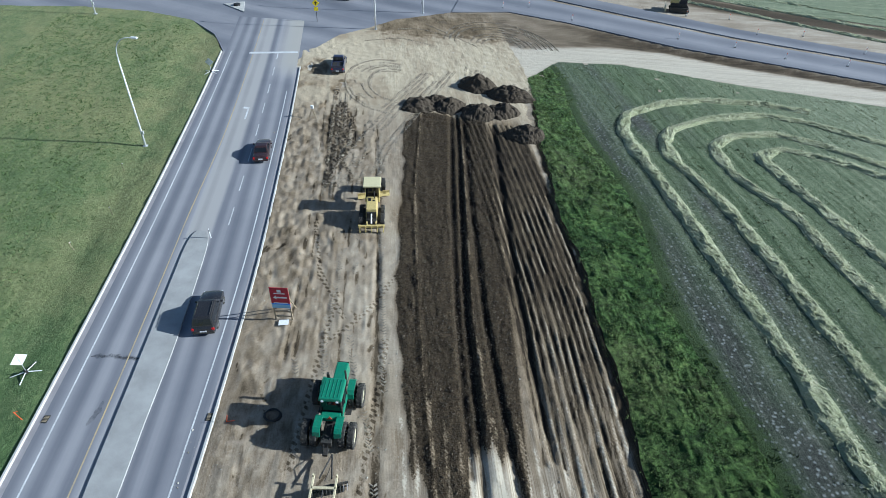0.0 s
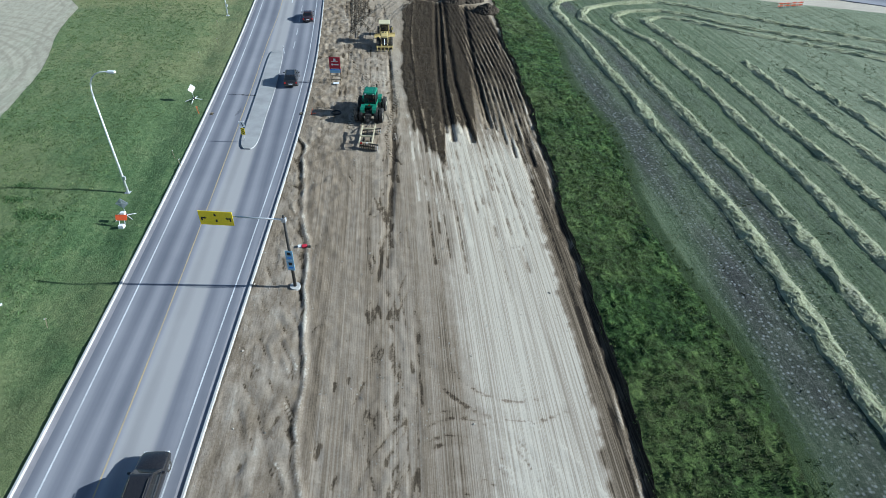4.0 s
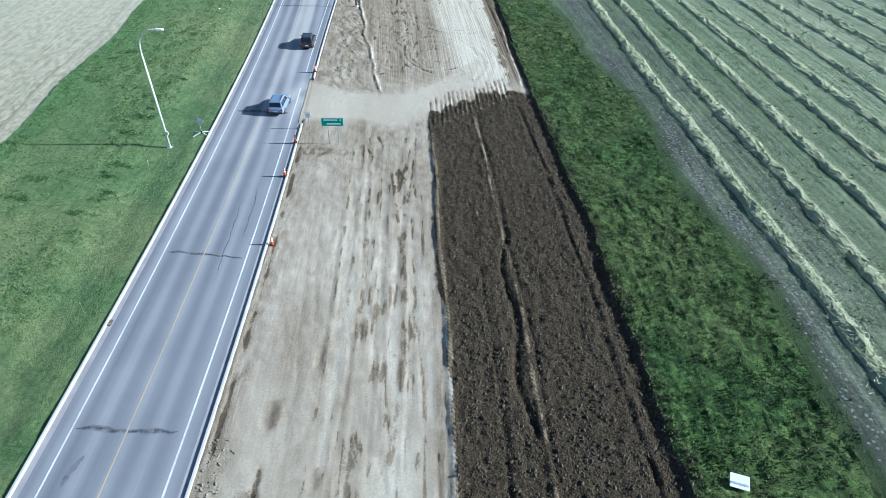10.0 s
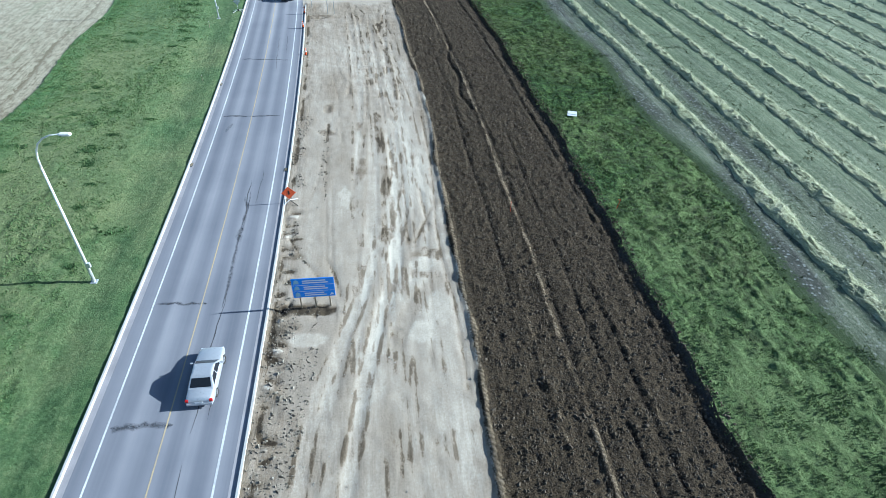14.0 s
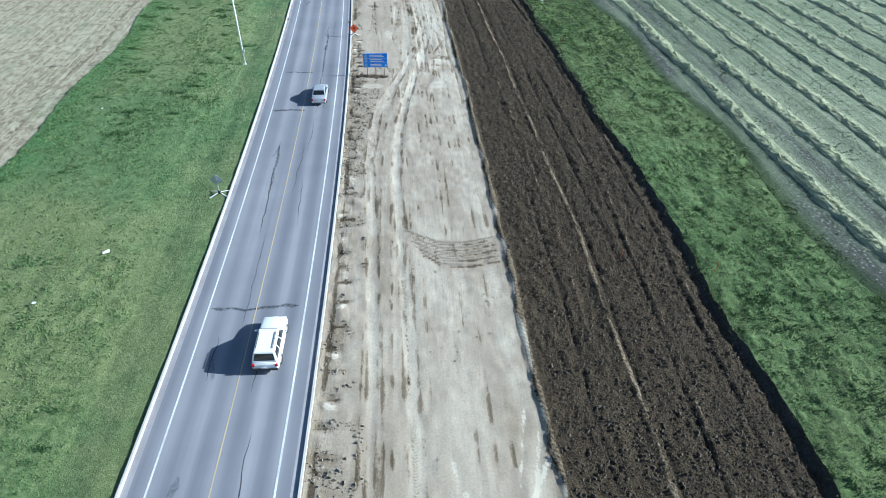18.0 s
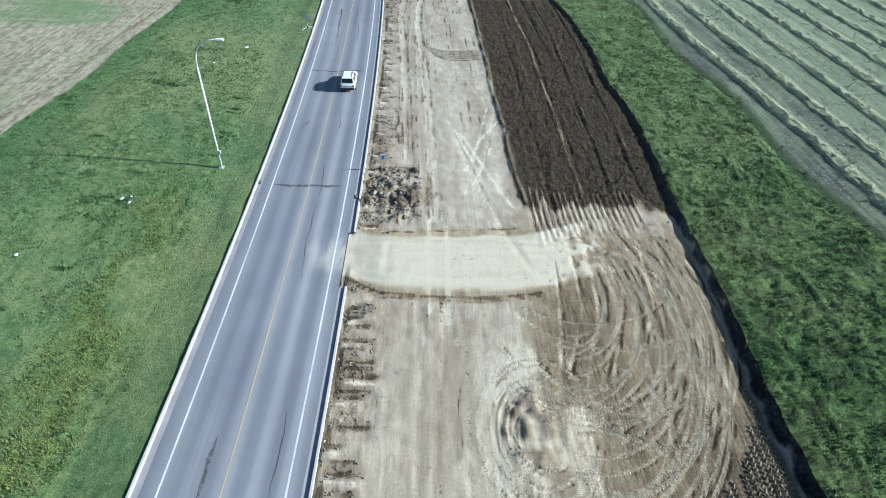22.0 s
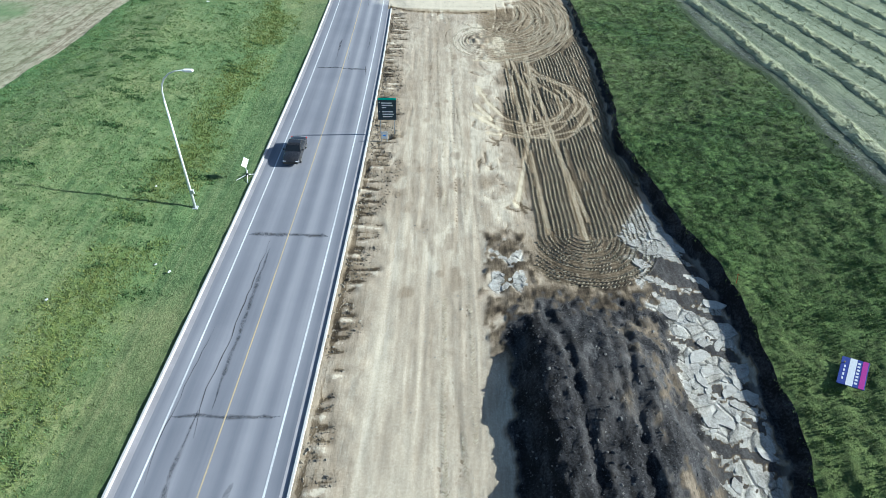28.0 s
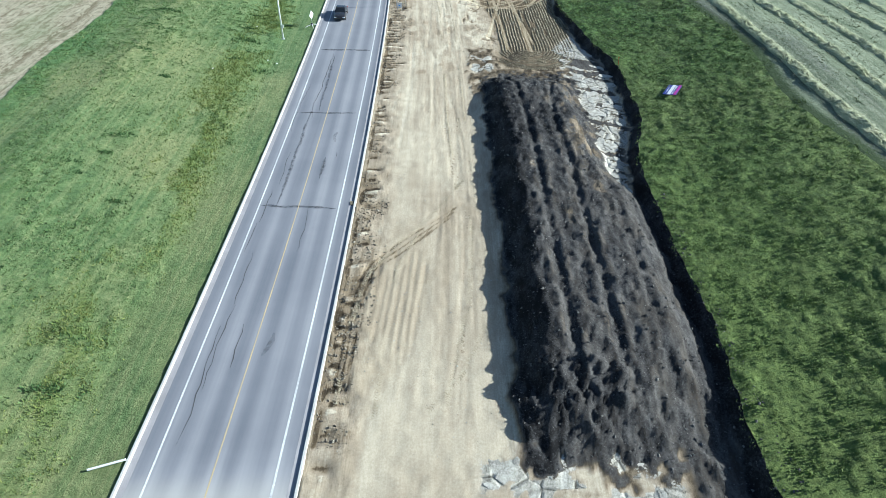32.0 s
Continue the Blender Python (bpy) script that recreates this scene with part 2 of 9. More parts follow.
    t = g.math("ADD", t, g.ramp(grit, 0.28, 0.72, -0.085, 0.085))
    t = g.math("ADD", t, g.ramp(fine, 0.3, 0.7, -0.04, 0.04))
    t = g.math("ADD", t, g.math("MULTIPLY", g.ramp(crumb, 0.30, 0.40, 0.07, 0.0), loose))
    col = g.colors(t, [(0.0, (0.592, 0.549, 0.468)), (0.12, (0.466, 0.417, 0.35)), (0.24, (0.371, 0.323, 0.266)), (0.45, (0.251, 0.206, 0.156)), (0.72, (0.098, 0.077, 0.053)), (1.0, (0.027, 0.021, 0.0155))])
    col = g.mix(warm, col, g.mix(0.85, col, (0.93, 0.82, 0.58), "MULTIPLY"))
    # black soil; highest values darken further, as painted shade of the heap's west face
    col = g.mix(g.ramp(damp_shade, 0.55, 1.0, 0, 0.96), col, g.colors(g.math("ADD", g.math("ADD", blot, g.ramp(damp_shade, 0.84, 1.02, 0.08, -0.2)), g.ramp(grit, 0.3, 0.7, -0.2, 0.2)), [(0.26, (0.011, 0.0108, 0.0116)), (0.50, (0.053, 0.052, 0.054)), (0.78, (0.155, 0.150, 0.146))]))
    crust_ = g.attr("crust")
    warped = g.mix(0.6, g.stretch(p, (1, 1, 1)), g.tree.nodes.new("ShaderNodeTexNoise").outputs["Color"], "ADD")
    gap = g.voronoi(0.62, warped, "DISTANCE_TO_EDGE")
    plate = g.colors(g.math("ADD", blot, g.ramp(grit, 0.3, 0.7, -0.18, 0.18)), [(0.25, (0.13, 0.12, 0.10)), (0.48, (0.35, 0.33, 0.285)), (0.72, (0.55, 0.52, 0.46))])
    plate = g.mix(g.math("MULTIPLY", g.ramp(gap, 0.01, 0.045, 0.9, 0.0), g.ramp(blot, 0.36, 0.56, 1.0, 0.25)), plate, (0.045, 0.038, 0.031))
    col = g.mix(g.ramp(g.math("ADD", crust_, g.ramp(grit, 0.2, 0.8, -0.4, 0.4)), 0.42, 0.58), col, plate)
    n = g.bump(blot, 0.10, g.math("MULTIPLY", loose, 0.6))
    n = g.bump(g.ramp(gap, 0.0, 0.10), 0.12, g.math("MULTIPLY", crust_, 0.9), n)
    n = g.bump(rows, 0.02, g.math("MULTIPLY", roll_, 0.5), n)
    n = g.bump(crumb, 0.16, g.math("ADD", g.math("MULTIPLY", bed_, 0.9), 0.04), n)
    n = g.bump(g.voronoi(7.5, p), 0.09, g.math("MULTIPLY", bed_, 0.75), n)
    n = g.bump(grit, 0.055, g.math("ADD", 0.25, g.math("MULTIPLY", loose, 0.4)), n)
    n = g.bump(fine, 0.025, 0.8, n)
    return g.done(col, 0.95, n, spec=0.15)


def asphalt_material():
    g = Nodes("asphalt")
    road, p = g.attr("road", True), g.place()
    d = g.axis(road, 0)
    wheel = g.ramp(g.math("COSINE", g.math("MULTIPLY", g.math("ABSOLUTE", d), 3.49)), -1, 1)
    along = g.noise(1.0, g.stretch(road, (0.8, 0.012, 1)), 2, 0.4)
    along2 = g.noise(1.0, g.stretch(road, (5.0, 0.06, 1)), 4, 0.6)
    patch = g.noise(0.12, p, 5, 0.6)
    fine = g.noise(60, p, 3, 0.7)
    t = g.math("ADD", g.math("MULTIPLY", g.ramp(wheel, 0.05, 0.95), g.ramp(g.axis(road, 1), 60, 130, 0.26, 0.38)), g.ramp(along, 0.25, 0.75, 0.12, 0.46))
    t = g.math("ADD", t, g.ramp(along2, 0.25, 0.75, 0, 0.10))
    t = g.math("ADD", t, g.ramp(patch, 0.3, 0.7, -0.1, 0.1))
    t = g.math("ADD", t, g.ramp(fine, 0.3, 0.7, -0.06, 0.06))
    t = g.math("ADD", t, g.attr("dust"))
    col = g.colors(t, [(0.0, (0.098, 0.106, 0.130)), (0.5, (0.206, 0.208, 0.232)), (1.0, (0.345, 0.34, 0.355))])
    col = g.mix(g.ramp(g.attr("dust"), 0.15, 0.9, 0, 0.85), col, (0.42, 0.39, 0.33))
    return g.done(col, g.ramp(along, 0.3, 0.7, 0.72, 0.9), g.bump(fine, 0.004, 0.6), spec=0.35)


def turf_material(name, stops, dry, mow=0.0, big=0.05, north_dry=0.0, north=1.0, clump=0.06):
    g = Nodes(name)
    road, p = g.attr("road", True), g.place()
    large = g.noise(big, p, 5, 0.6)
    mid = g.noise(0.45, g.stretch(road, (1.0, 0.55, 1)), 7, 0.7, 0.5)
    small = g.noise(2.6, p, 7, 0.76)
    tiny = g.noise(11, p, 5, 0.75)
    tuft = g.noise(1.5, p, 3, 0.6, 0.8)
    swathe = g.noise(1.0, g.stretch(road, (2.2, 0.03, 1)), 4, 0.6)
    t = g.math("ADD", g.ramp(mid, 0.3, 0.7, 0.0, 0.45), g.ramp(small, 0.3, 0.7, 0, 0.45))
    t = g.math("ADD", t, g.ramp(tiny, 0.3, 0.7, -0.14, 0.16))
    t = g.math("ADD", t, g.ramp(tuft, 0.36, 0.62, -clump, clump))
    t = g.math("ADD", t, g.ramp(swathe, 0.3, 0.7, -mow, mow))
    col = g.colors(t, stops)
    parched = g.math("ADD", g.ramp(g.math("ADD", large, g.ramp(mid, 0.3, 0.7, -0.05, 0.05)), 0.44, 0.58, 0, dry), g.math("MULTIPLY", g.ramp(g.axis(road, 1), 195, 262, 0, north_dry), g.ramp(mid, 0.3, 0.6, 0.4, 1.0)))
    parched = g.math("ADD", parched, g.math("MULTIPLY", g.ramp(g.axis(road, 1), -20, -110, 0, 0.45 * north_dry), g.ramp(swathe, 0.45, 0.6, 0.15, 1.0)))
    col = g.mix(parched, col, g.mix(g.ramp(small, 0.3, 0.7), (0.16, 0.16, 0.068), (0.34, 0.32, 0.155)))
    if north != 1:
        col = g.mix(g.math("MULTIPLY", g.ramp(g.axis(road, 1), 62, 108), g.ramp(g.axis(road, 1), 175, 235, 1.0, 0.2)), col, g.mix(1.0, col, (north, north * 1.02, north * 0.88), "MULTIPLY"))
        pale_ = g.math("MULTIPLY", g.math("MULTIPLY", g.ramp(g.axis(road, 1), -22, 8), g.ramp(g.axis(road, 1), 78, 50)), g.ramp(mid, 0.36, 0.6, 0.15, 0.75))
        col = g.mix(pale_, col, g.mix(g.ramp(small, 0.3, 0.7), (0.075, 0.125, 0.042), (0.20, 0.25, 0.105)))
        col = g.mix(g.ramp(g.axis(road, 1), -60, -135, 0, 0.75), col, g.mix(g.ramp(small, 0.34, 0.68), (0.038, 0.066, 0.018), (0.21, 0.26, 0.074)))
    wild = g.attr("weedy")
    leaf = g.noise(1.25, p, 5, 0.68, 0.3)
    leaf2 = g.noise(0.8, g.stretch(p, (1.0, 0.8, 1.0)), 6, 0.7, 0.6)
    col = g.mix(g.math("MULTIPLY", wild, g.ramp(leaf2, 0.50, 0.62, 0.0, 0.6)), col, g.mix(g.ramp(small, 0.35, 0.65), (0.034, 0.072, 0.022), (0.080, 0.135, 0.044)))
    col = g.mix(g.math("MULTIPLY", wild, g.ramp(leaf, 0.53, 0.64, 0.0, 0.65)), col, g.mix(g.ramp(small, 0.35, 0.65), (0.125, 0.165, 0.072), (0.22, 0.25, 0.115)))
    col = g.mix(g.math("MULTIPLY", g.attr("belt"), g.ramp(leaf2, 0.36, 0.56, 0.35, 0.85)), col, g.mix(g.ramp(small, 0.35, 0.65), (0.034, 0.088, 0.026), (0.092, 0.185, 0.062)))
    col = g.mix(g.math("MULTIPLY", g.attr("olive"), g.ramp(leaf, 0.42, 0.60, 0.05, 0.7)), col, g.mix(g.ramp(small, 0.35, 0.65), (0.085, 0.125, 0.025), (0.19, 0.22, 0.055)))
    n = g.bump(mid, 0.25, 0.5)
    n = g.bump(small, 0.16, 1.0, n)
    n = g.bump(tiny, 0.07, 0.9, n)
    return g.done(col, 0.95, n, spec=0.12, Sheen_Weight=0.05, Sheen_Roughness=0.5, Sheen_Tint=(0.88, 1.0, 0.72))


def stubble_material():
    g = Nodes("cut_hayfield")
    road, p = g.attr("road", True), g.place()
    rows = g.noise(1.0, g.stretch(road, (1.3, 0.015, 1)), 5, 0.65)
    rows2 = g.noise(1.0, g.stretch(road, (8.0, 0.2, 1)), 5, 0.75)
    blotch = g.noise(0.4, p, 7, 0.7)
    fine = g.noise(3.5, p, 7, 0.78)
    tiny = g.noise(13, p, 5, 0.75)
    t = g.math("ADD", g.ramp(rows, 0.3, 0.7, -0.05, 0.35), g.ramp(fine, 0.3, 0.7, -0.08, 0.40))
    t = g.math("ADD", t, g.ramp(rows2, 0.3, 0.7, -0.05, 0.2))
    t = g.math("ADD", t, g.ramp(tiny, 0.3, 0.7, -0.1, 0.14))
    t = g.math("ADD", t, g.ramp(blotch, 0.3, 0.7, 0, 0.16))
    green = g.colors(t, [(0.1, (0.022, 0.042, 0.018)), (0.4, (0.070, 0.104, 0.050)), (0.7, (0.16, 0.195, 0.11)), (1.0, (0.32, 0.345, 0.225))])
    bare = g.colors(t, [(0.1, (0.016, 0.018, 0.016)), (0.5, (0.050, 0.052, 0.048)), (0.9, (0.17, 0.17, 0.15))])
    col = g.mix(g.attr("bare"), green, bare)
    flecks = g.voronoi(2.4, p)
    col = g.mix(g.math("MULTIPLY", g.attr("bare"), g.ramp(flecks, 0.16, 0.34, 0.75, 0.0)), col, (0.30, 0.32, 0.31))
    col = g.mix(g.math("MULTIPLY", g.math("SUBTRACT", 1.0, g.math("MULTIPLY", g.attr("bare"), 0.9)), g.math("MAXIMUM", g.ramp(g.axis(road, 1), 160, 50, 0, 0.42), g.ramp(g.axis(road, 0), 60, 85, 0, 0.40))), col, g.mix(g.ramp(t, 0.15, 0.75), (0.12, 0.148, 0.082), (0.48, 0.49, 0.365)))
    lush = g.ramp(g.math("ADD", g.attr("lush"), g.ramp(fine, 0.25, 0.75, -0.5, 0.5)), 0.4, 0.6)
    col = g.mix(lush, col, g.colors(t, [(0.1, (0.014, 0.026, 0.010)), (0.6, (0.042, 0.066, 0.024)), (1.0, (0.11, 0.13, 0.05))]))
    return g.done(col, 0.95, g.bump(tiny, 0.05, 0.9, g.bump(fine, 0.11, 1.0, g.bump(rows2, 0.06))), spec=0.12, Sheen_Weight=0.06, Sheen_Roughness=0.5, Sheen_Tint=(0.88, 1.0, 0.72))


def fallow_material():
    g = Nodes("pale_field")
    road, p = g.attr("road", True), g.place()
    arc = g.noise(0.10, g.stretch(p, (1, 0.4, 1)), 3, 0.5, 2.5)
    lines = g.noise(1.0, g.stretch(road, (2.4, 0.05, 1)), 4, 0.6)
    fine = g.noise(4.0, p, 6, 0.75)
    far_ = g.tree.nodes.new("ShaderNodeVectorMath")
    far_.operation = "DISTANCE"
    g.put(far_, {0: g.stretch(p, (1, 1, 0))})
    far_.inputs[1].default_value = (-88, 205, 0)
    rings = g.ramp(g.math("SINE", g.math("MULTIPLY", far_.outputs["Value"], 3.6)), 0.2, 0.8, 0, -0.22)
    t = g.math("ADD", g.ramp(lines, 0.3, 0.7, 0, 0.4), g.ramp(fine, 0.25, 0.75, 0, 0.45))
    t = g.math("ADD", t, g.math("MULTIPLY", rings, g.ramp(far_.outputs["Value"], 40, 28)))
    clods = g.noise(1.3, g.stretch(road, (1.0, 0.5, 1)), 6, 0.75, 0.4)
    t = g.math("ADD", t, g.ramp(clods, 0.44, 0.58, 0.14, -0.22))
    edge = g.math("ADD", g.attr("edge"), g.ramp(clods, 0.3, 0.7, -0.5, 0.5))
    t = g.math("SUBTRACT", t, g.ramp(g.math("ABSOLUTE", g.math("ADD", edge, 2.4)), 0.05, 0.4, 0.32, 0.0))
    col = g.colors(t, [(0.05, (0.15, 0.125, 0.08)), (0.5, (0.335, 0.30, 0.215)), (0.9, (0.48, 0.445, 0.335))])
    col = g.mix(g.ramp(arc, 0.56, 0.66, 0, 0.3), col, (0.17, 0.21, 0.115))
    col = g.mix(g.math("MULTIPLY", g.attr("green"), g.ramp(fine, 0.3, 0.7, 0.7, 1.0)), col, g.mix(g.ramp(fine, 0.3, 0.7), (0.095, 0.165, 0.07), (0.17, 0.24, 0.11)))
    col = g.mix(g.ramp(g.axis(road, 1), 90, 190, 0, 0.45), col, (0.54, 0.515, 0.405))
    return g.done(col, 0.95, g.bump(fine, 0.06, 0.8), spec=0.1)


def blade_material(name, stops, north=1.0):
    """Grass blades; the sward grows darker and lusher by that factor in the north."""
    g = Nodes(name)
    p = g.place()
    f = g.math("ADD", g.math("MULTIPLY", g.island(), 0.6), g.ramp(g.noise(0.35, p, 4), 0.3, 0.7, 0, 0.4))
    col = g.colors(f, stops)
    if north != 1:
        col = g.mix(g.math("MULTIPLY", g.ramp(g.axis(p, 1), 62, 108), g.ramp(g.axis(p, 1), 175, 235, 1.0, 0.2)), col, g.mix(1.0, col, (north, north * 1.02, north * 0.88), "MULTIPLY"))
        col = g.mix(g.math("MULTIPLY", g.ramp(g.axis(p, 1), -22, 8), g.ramp(g.axis(p, 1), 78, 50, 0, 0.45)), col, (0.17, 0.215, 0.085))
        col = g.mix(g.ramp(g.axis(p, 1), -75, -140, 0, 0.5), col, (0.19, 0.255, 0.075))
    return g.done(col, 0.8, None, spec=0.2, Sheen_Weight=0.05, Sheen_Roughness=0.5, Sheen_Tint=(0.88, 1.0, 0.72))


def concrete_material(name, base):
    g = Nodes(name)
    p = g.place()
    a, b = g.noise(0.6, p, 5), g.noise(18, p, 4)
    col = g.mix(g.ramp(a, 0.3, 0.7), tuple(c * 0.8 for c in base), tuple(min(1, c * 1.1) for c in base))
    col = g.mix(g.ramp(b, 0.4, 0.75, 0, 0.35), col, (0.25, 0.23, 0.2))
    return g.done(col, 0.88, g.bump(b, 0.004), spec=0.3)


def line_material(name, base):
    g = Nodes(name)
    p = g.place()
    worn = g.noise(5, p, 6, 0.75)
    long_worn = g.noise(0.25, p, 4)
    f = g.math("ADD", g.ramp(worn, 0.35, 0.7, 0, 0.5), g.ramp(long_worn, 0.35, 0.7, -0.1, 0.35))
    return g.done(g.mix(f, base, (0.23, 0.23, 0.235)), 0.75, None)


def clod_material(name, stops):
    g = Nodes(name)
    p = g.place()
    f = g.math("ADD", g.math("MULTIPLY", g.island(), 0.7), g.ramp(g.noise(12, p, 5), 0.3, 0.7, 0, 0.3))
    return g.done(g.colors(f, stops), 0.95, g.bump(g.noise(25, p, 4), 0.02), spec=0.15)


def hay_material():
    g = Nodes("windrowed_hay")
    p = g.place()
    a, b, c = g.noise(1.1, p, 5, 0.65), g.noise(7.0, p, 6, 0.75), g.noise(26, p, 4, 0.75)
    t = g.math("ADD", g.ramp(a, 0.3, 0.7, 0, 0.3), g.ramp(b, 0.25, 0.75, 0, 0.45))
    t = g.math("ADD", t, g.ramp(c, 0.3, 0.7, 0, 0.25))
    col = g.colors(t, [(0.1, (0.14, 0.165, 0.08)), (0.4, (0.30, 0.32, 0.185)), (0.7, (0.48, 0.48, 0.325)), (1.0, (0.66, 0.635, 0.48))])
    return g.done(col, 0.95, g.bump(c, 0.05, 1.0, g.bump(b, 0.12)), spec=0.1, Sheen_Weight=0.10, Sheen_Roughness=0.5, Sheen_Tint=(0.88, 1.0, 0.72))


def slab_material(name, stops):
    g = Nodes(name)
    p = g.place()
    own = g.tree.nodes.new("ShaderNodeObjectInfo").outputs["Random"]
    a, b = g.noise(2.0, p, 6, 0.7), g.noise(9.0, p, 5, 0.75)
    f = g.math("ADD", g.math("MULTIPLY", own, 0.4), g.math("ADD", g.ramp(a, 0.3, 0.7, -0.1, 0.45), g.ramp(b, 0.3, 0.7, -0.2, 0.3)))
    return g.done(g.colors(f, stops), 0.95, g.bump(b, 0.06, 0.9, g.bump(a, 0.08)), spec=0.12)


def stain_material():
    """Thin patchy tar and oil on the road."""
    g = Nodes("dark_road_stain")
    p = g.place()
    a = g.noise(2.2, p, 6, 0.7, 0.6)
    return g.done((0.085, 0.088, 0.10), 0.85, None, Alpha=g.ramp(g.math("ADD", a, g.ramp(g.noise(14.0, p, 4, 0.7), 0.3, 0.7, -0.12, 0.12)), 0.36, 0.68, 0.04, 0.42))


HAY = hay_material()
SOIL = soil_material()
ASPHALT = asphalt_material()
VERGE = turf_material("mown_verge_turf", [(0.1, (0.050, 0.094, 0.034)), (0.5, (0.094, 0.152, 0.058)), (0.9, (0.155, 0.210, 0.088))], 0.35, 0.16, 0.035, 0.5, clump=0.16)
ROUGH = turf_material("rough_grass_turf", [(0.15, (0.010, 0.024, 0.007)), (0.45, (0.036, 0.074, 0.019)), (0.8, (0.105, 0.180, 0.050)), (1.0, (0.20, 0.27, 0.085))], 0.2, 0.03, north=0.72, clump=0.24)
HAYFIELD = stubble_material()
FALLOW = fallow_material()
CONCRETE = concrete_material("kerb_concrete", (0.52, 0.51, 0.48))
GUTTER = concrete_material("gutter_concrete", (0.33, 0.315, 0.33))
ISLAND_CONCRETE = concrete_material("island_concrete", (0.37, 0.37, 0.365))
WHITE_LINE = line_material("white_line_paint", (0.72, 0.73, 0.74))
YELLOW_LINE = line_material("yellow_line_paint", (0.56, 0.43, 0.22))
SEAL = plain("crack_sealant", (0.035, 0.036, 0.042), 0.7, vary=0.2)
STAIN = stain_material()
BLADES = blade_material("grass_blades", [(0.0, (0.070, 0.11, 0.04)), (0.5, (0.11, 0.16, 0.056)), (0.8, (0.16, 0.20, 0.075)), (1.0, (0.28, 0.27, 0.12))])
WEEDS = blade_material("tall_weeds", [(0.0, (0.060, 0.112, 0.036)), (0.6, (0.092, 0.155, 0.052)), (1.0, (0.14, 0.20, 0.075))])
STRAW = blade_material("hay_straw", [(0.0, (0.19, 0.215, 0.105)), (0.35, (0.34, 0.36, 0.21)), (0.75, (0.52, 0.52, 0.355)), (1.0, (0.68, 0.64, 0.48))])
CLODS = clod_material("topsoil_clods", [(0.0, (0.055, 0.044, 0.031)), (0.6, (0.088, 0.071, 0.051)), (0.9, (0.125, 0.102, 0.076)), (1.0, (0.18, 0.152, 0.117))])
PALE_CLODS = clod_material("clay_lumps", [(0.0, (0.22, 0.20, 0.16)), (0.6, (0.33, 0.30, 0.25)), (1.0, (0.46, 0.44, 0.38))])
SLAB = slab_material("broken_crust", [(0.0, (0.17, 0.158, 0.14)), (0.4, (0.37, 0.35, 0.31)), (1.0, (0.57, 0.545, 0.49))])


# ---- mesh helpers ----
def mesh_of(name, verts, faces, mat, smooth=False, attrs=()):
    """A mesh from arrays; faces is an (n, 3) or (n, 4) array."""
    verts, faces = np.asarray(verts, np.float32), np.asarray(faces, np.int32)
    me = bpy.data.meshes.new(name)
    k = faces.shape[1]
    me.vertices.add(len(verts))
    me.vertices.foreach_set("co", verts.ravel())
    me.loops.add(faces.size)
    me.loops.foreach_set("vertex_index", faces.ravel())
    me.polygons.add(len(faces))
    me.polygons.foreach_set("loop_start", np.arange(0, faces.size, k, dtype=np.int32))
    me.polygons.foreach_set("loop_total", np.full(len(faces), k, np.int32))
    me.polygons.foreach_set("use_smooth", np.full(len(faces), smooth))
    for key, values in attrs:
        values = np.asarray(values, np.float32)
        kind = "FLOAT_VECTOR" if values.ndim == 2 else "FLOAT"
        me.attributes.new(key, kind, "POINT").data.foreach_set("vector" if values.ndim == 2 else "value", values.ravel())
    me.update(calc_edges=True)
    me.validate()
    me.materials.append(mat)
    return me


def structure(name, me, label="", category="ground"):
    return tagged(new(name, me), label, category, kind="structure")


def grid_faces(nu, nv):
    i = np.arange((nu - 1) * (nv - 1))
    a = (i // (nv - 1)) * nv + i % (nv - 1)
    return np.stack([a, a + nv, a + nv + 1, a + 1], 1)


def zone(lo, hi, nd, ys, lift=0.0, rough=0.0, relief=None):
    """A sheet between two edges that follow the road: places, faces and road coordinates."""
    ys = np.asarray(ys, float)
    f = np.linspace(0, 1, nd)
    d = lo(ys)[:, None] * (1 - f) + hi(ys)[:, None] * f
    y = np.repeat(ys[:, None], nd, 1)
    z = height(d, y) + lift
    if rough:
        z = z + rough * (wavy(d * 0.9, y * 0.7) + 0.6 * wavy(d * 2.3 + 9, y * 2.1))
    if relief:
        z = z + relief(d, y)
    v = np.stack([cx(y) + d, y, z], 2).reshape(-1, 3)
    return v, grid_faces(len(ys), nd), np.stack([d, y, 0 * d], 2).reshape(-1, 3)


TABLE = np.random.RandomState(5).rand(256, 256)


def wavy(u, v):
    """Smooth value noise of two arrays, from -1 to 1."""
    i, j = np.floor(u).astype(int), np.floor(v).astype(int)
    a, b = u - i, v - j
    a, b = a * a * (3 - 2 * a), b * b * (3 - 2 * b)
    t = lambda m, n: TABLE[m % 256, n % 256]
    return 2 * ((t(i, j) * (1 - a) + t(i + 1, j) * a) * (1 - b) + (t(i, j + 1) * (1 - a) + t(i + 1, j + 1) * a) * b) - 1


def fbm(u, v, octaves=4):
    return sum(wavy(u * 2 ** k + 17 * k, v * 2 ** k + 5 * k) * 0.55 ** k for k in range(octaves))


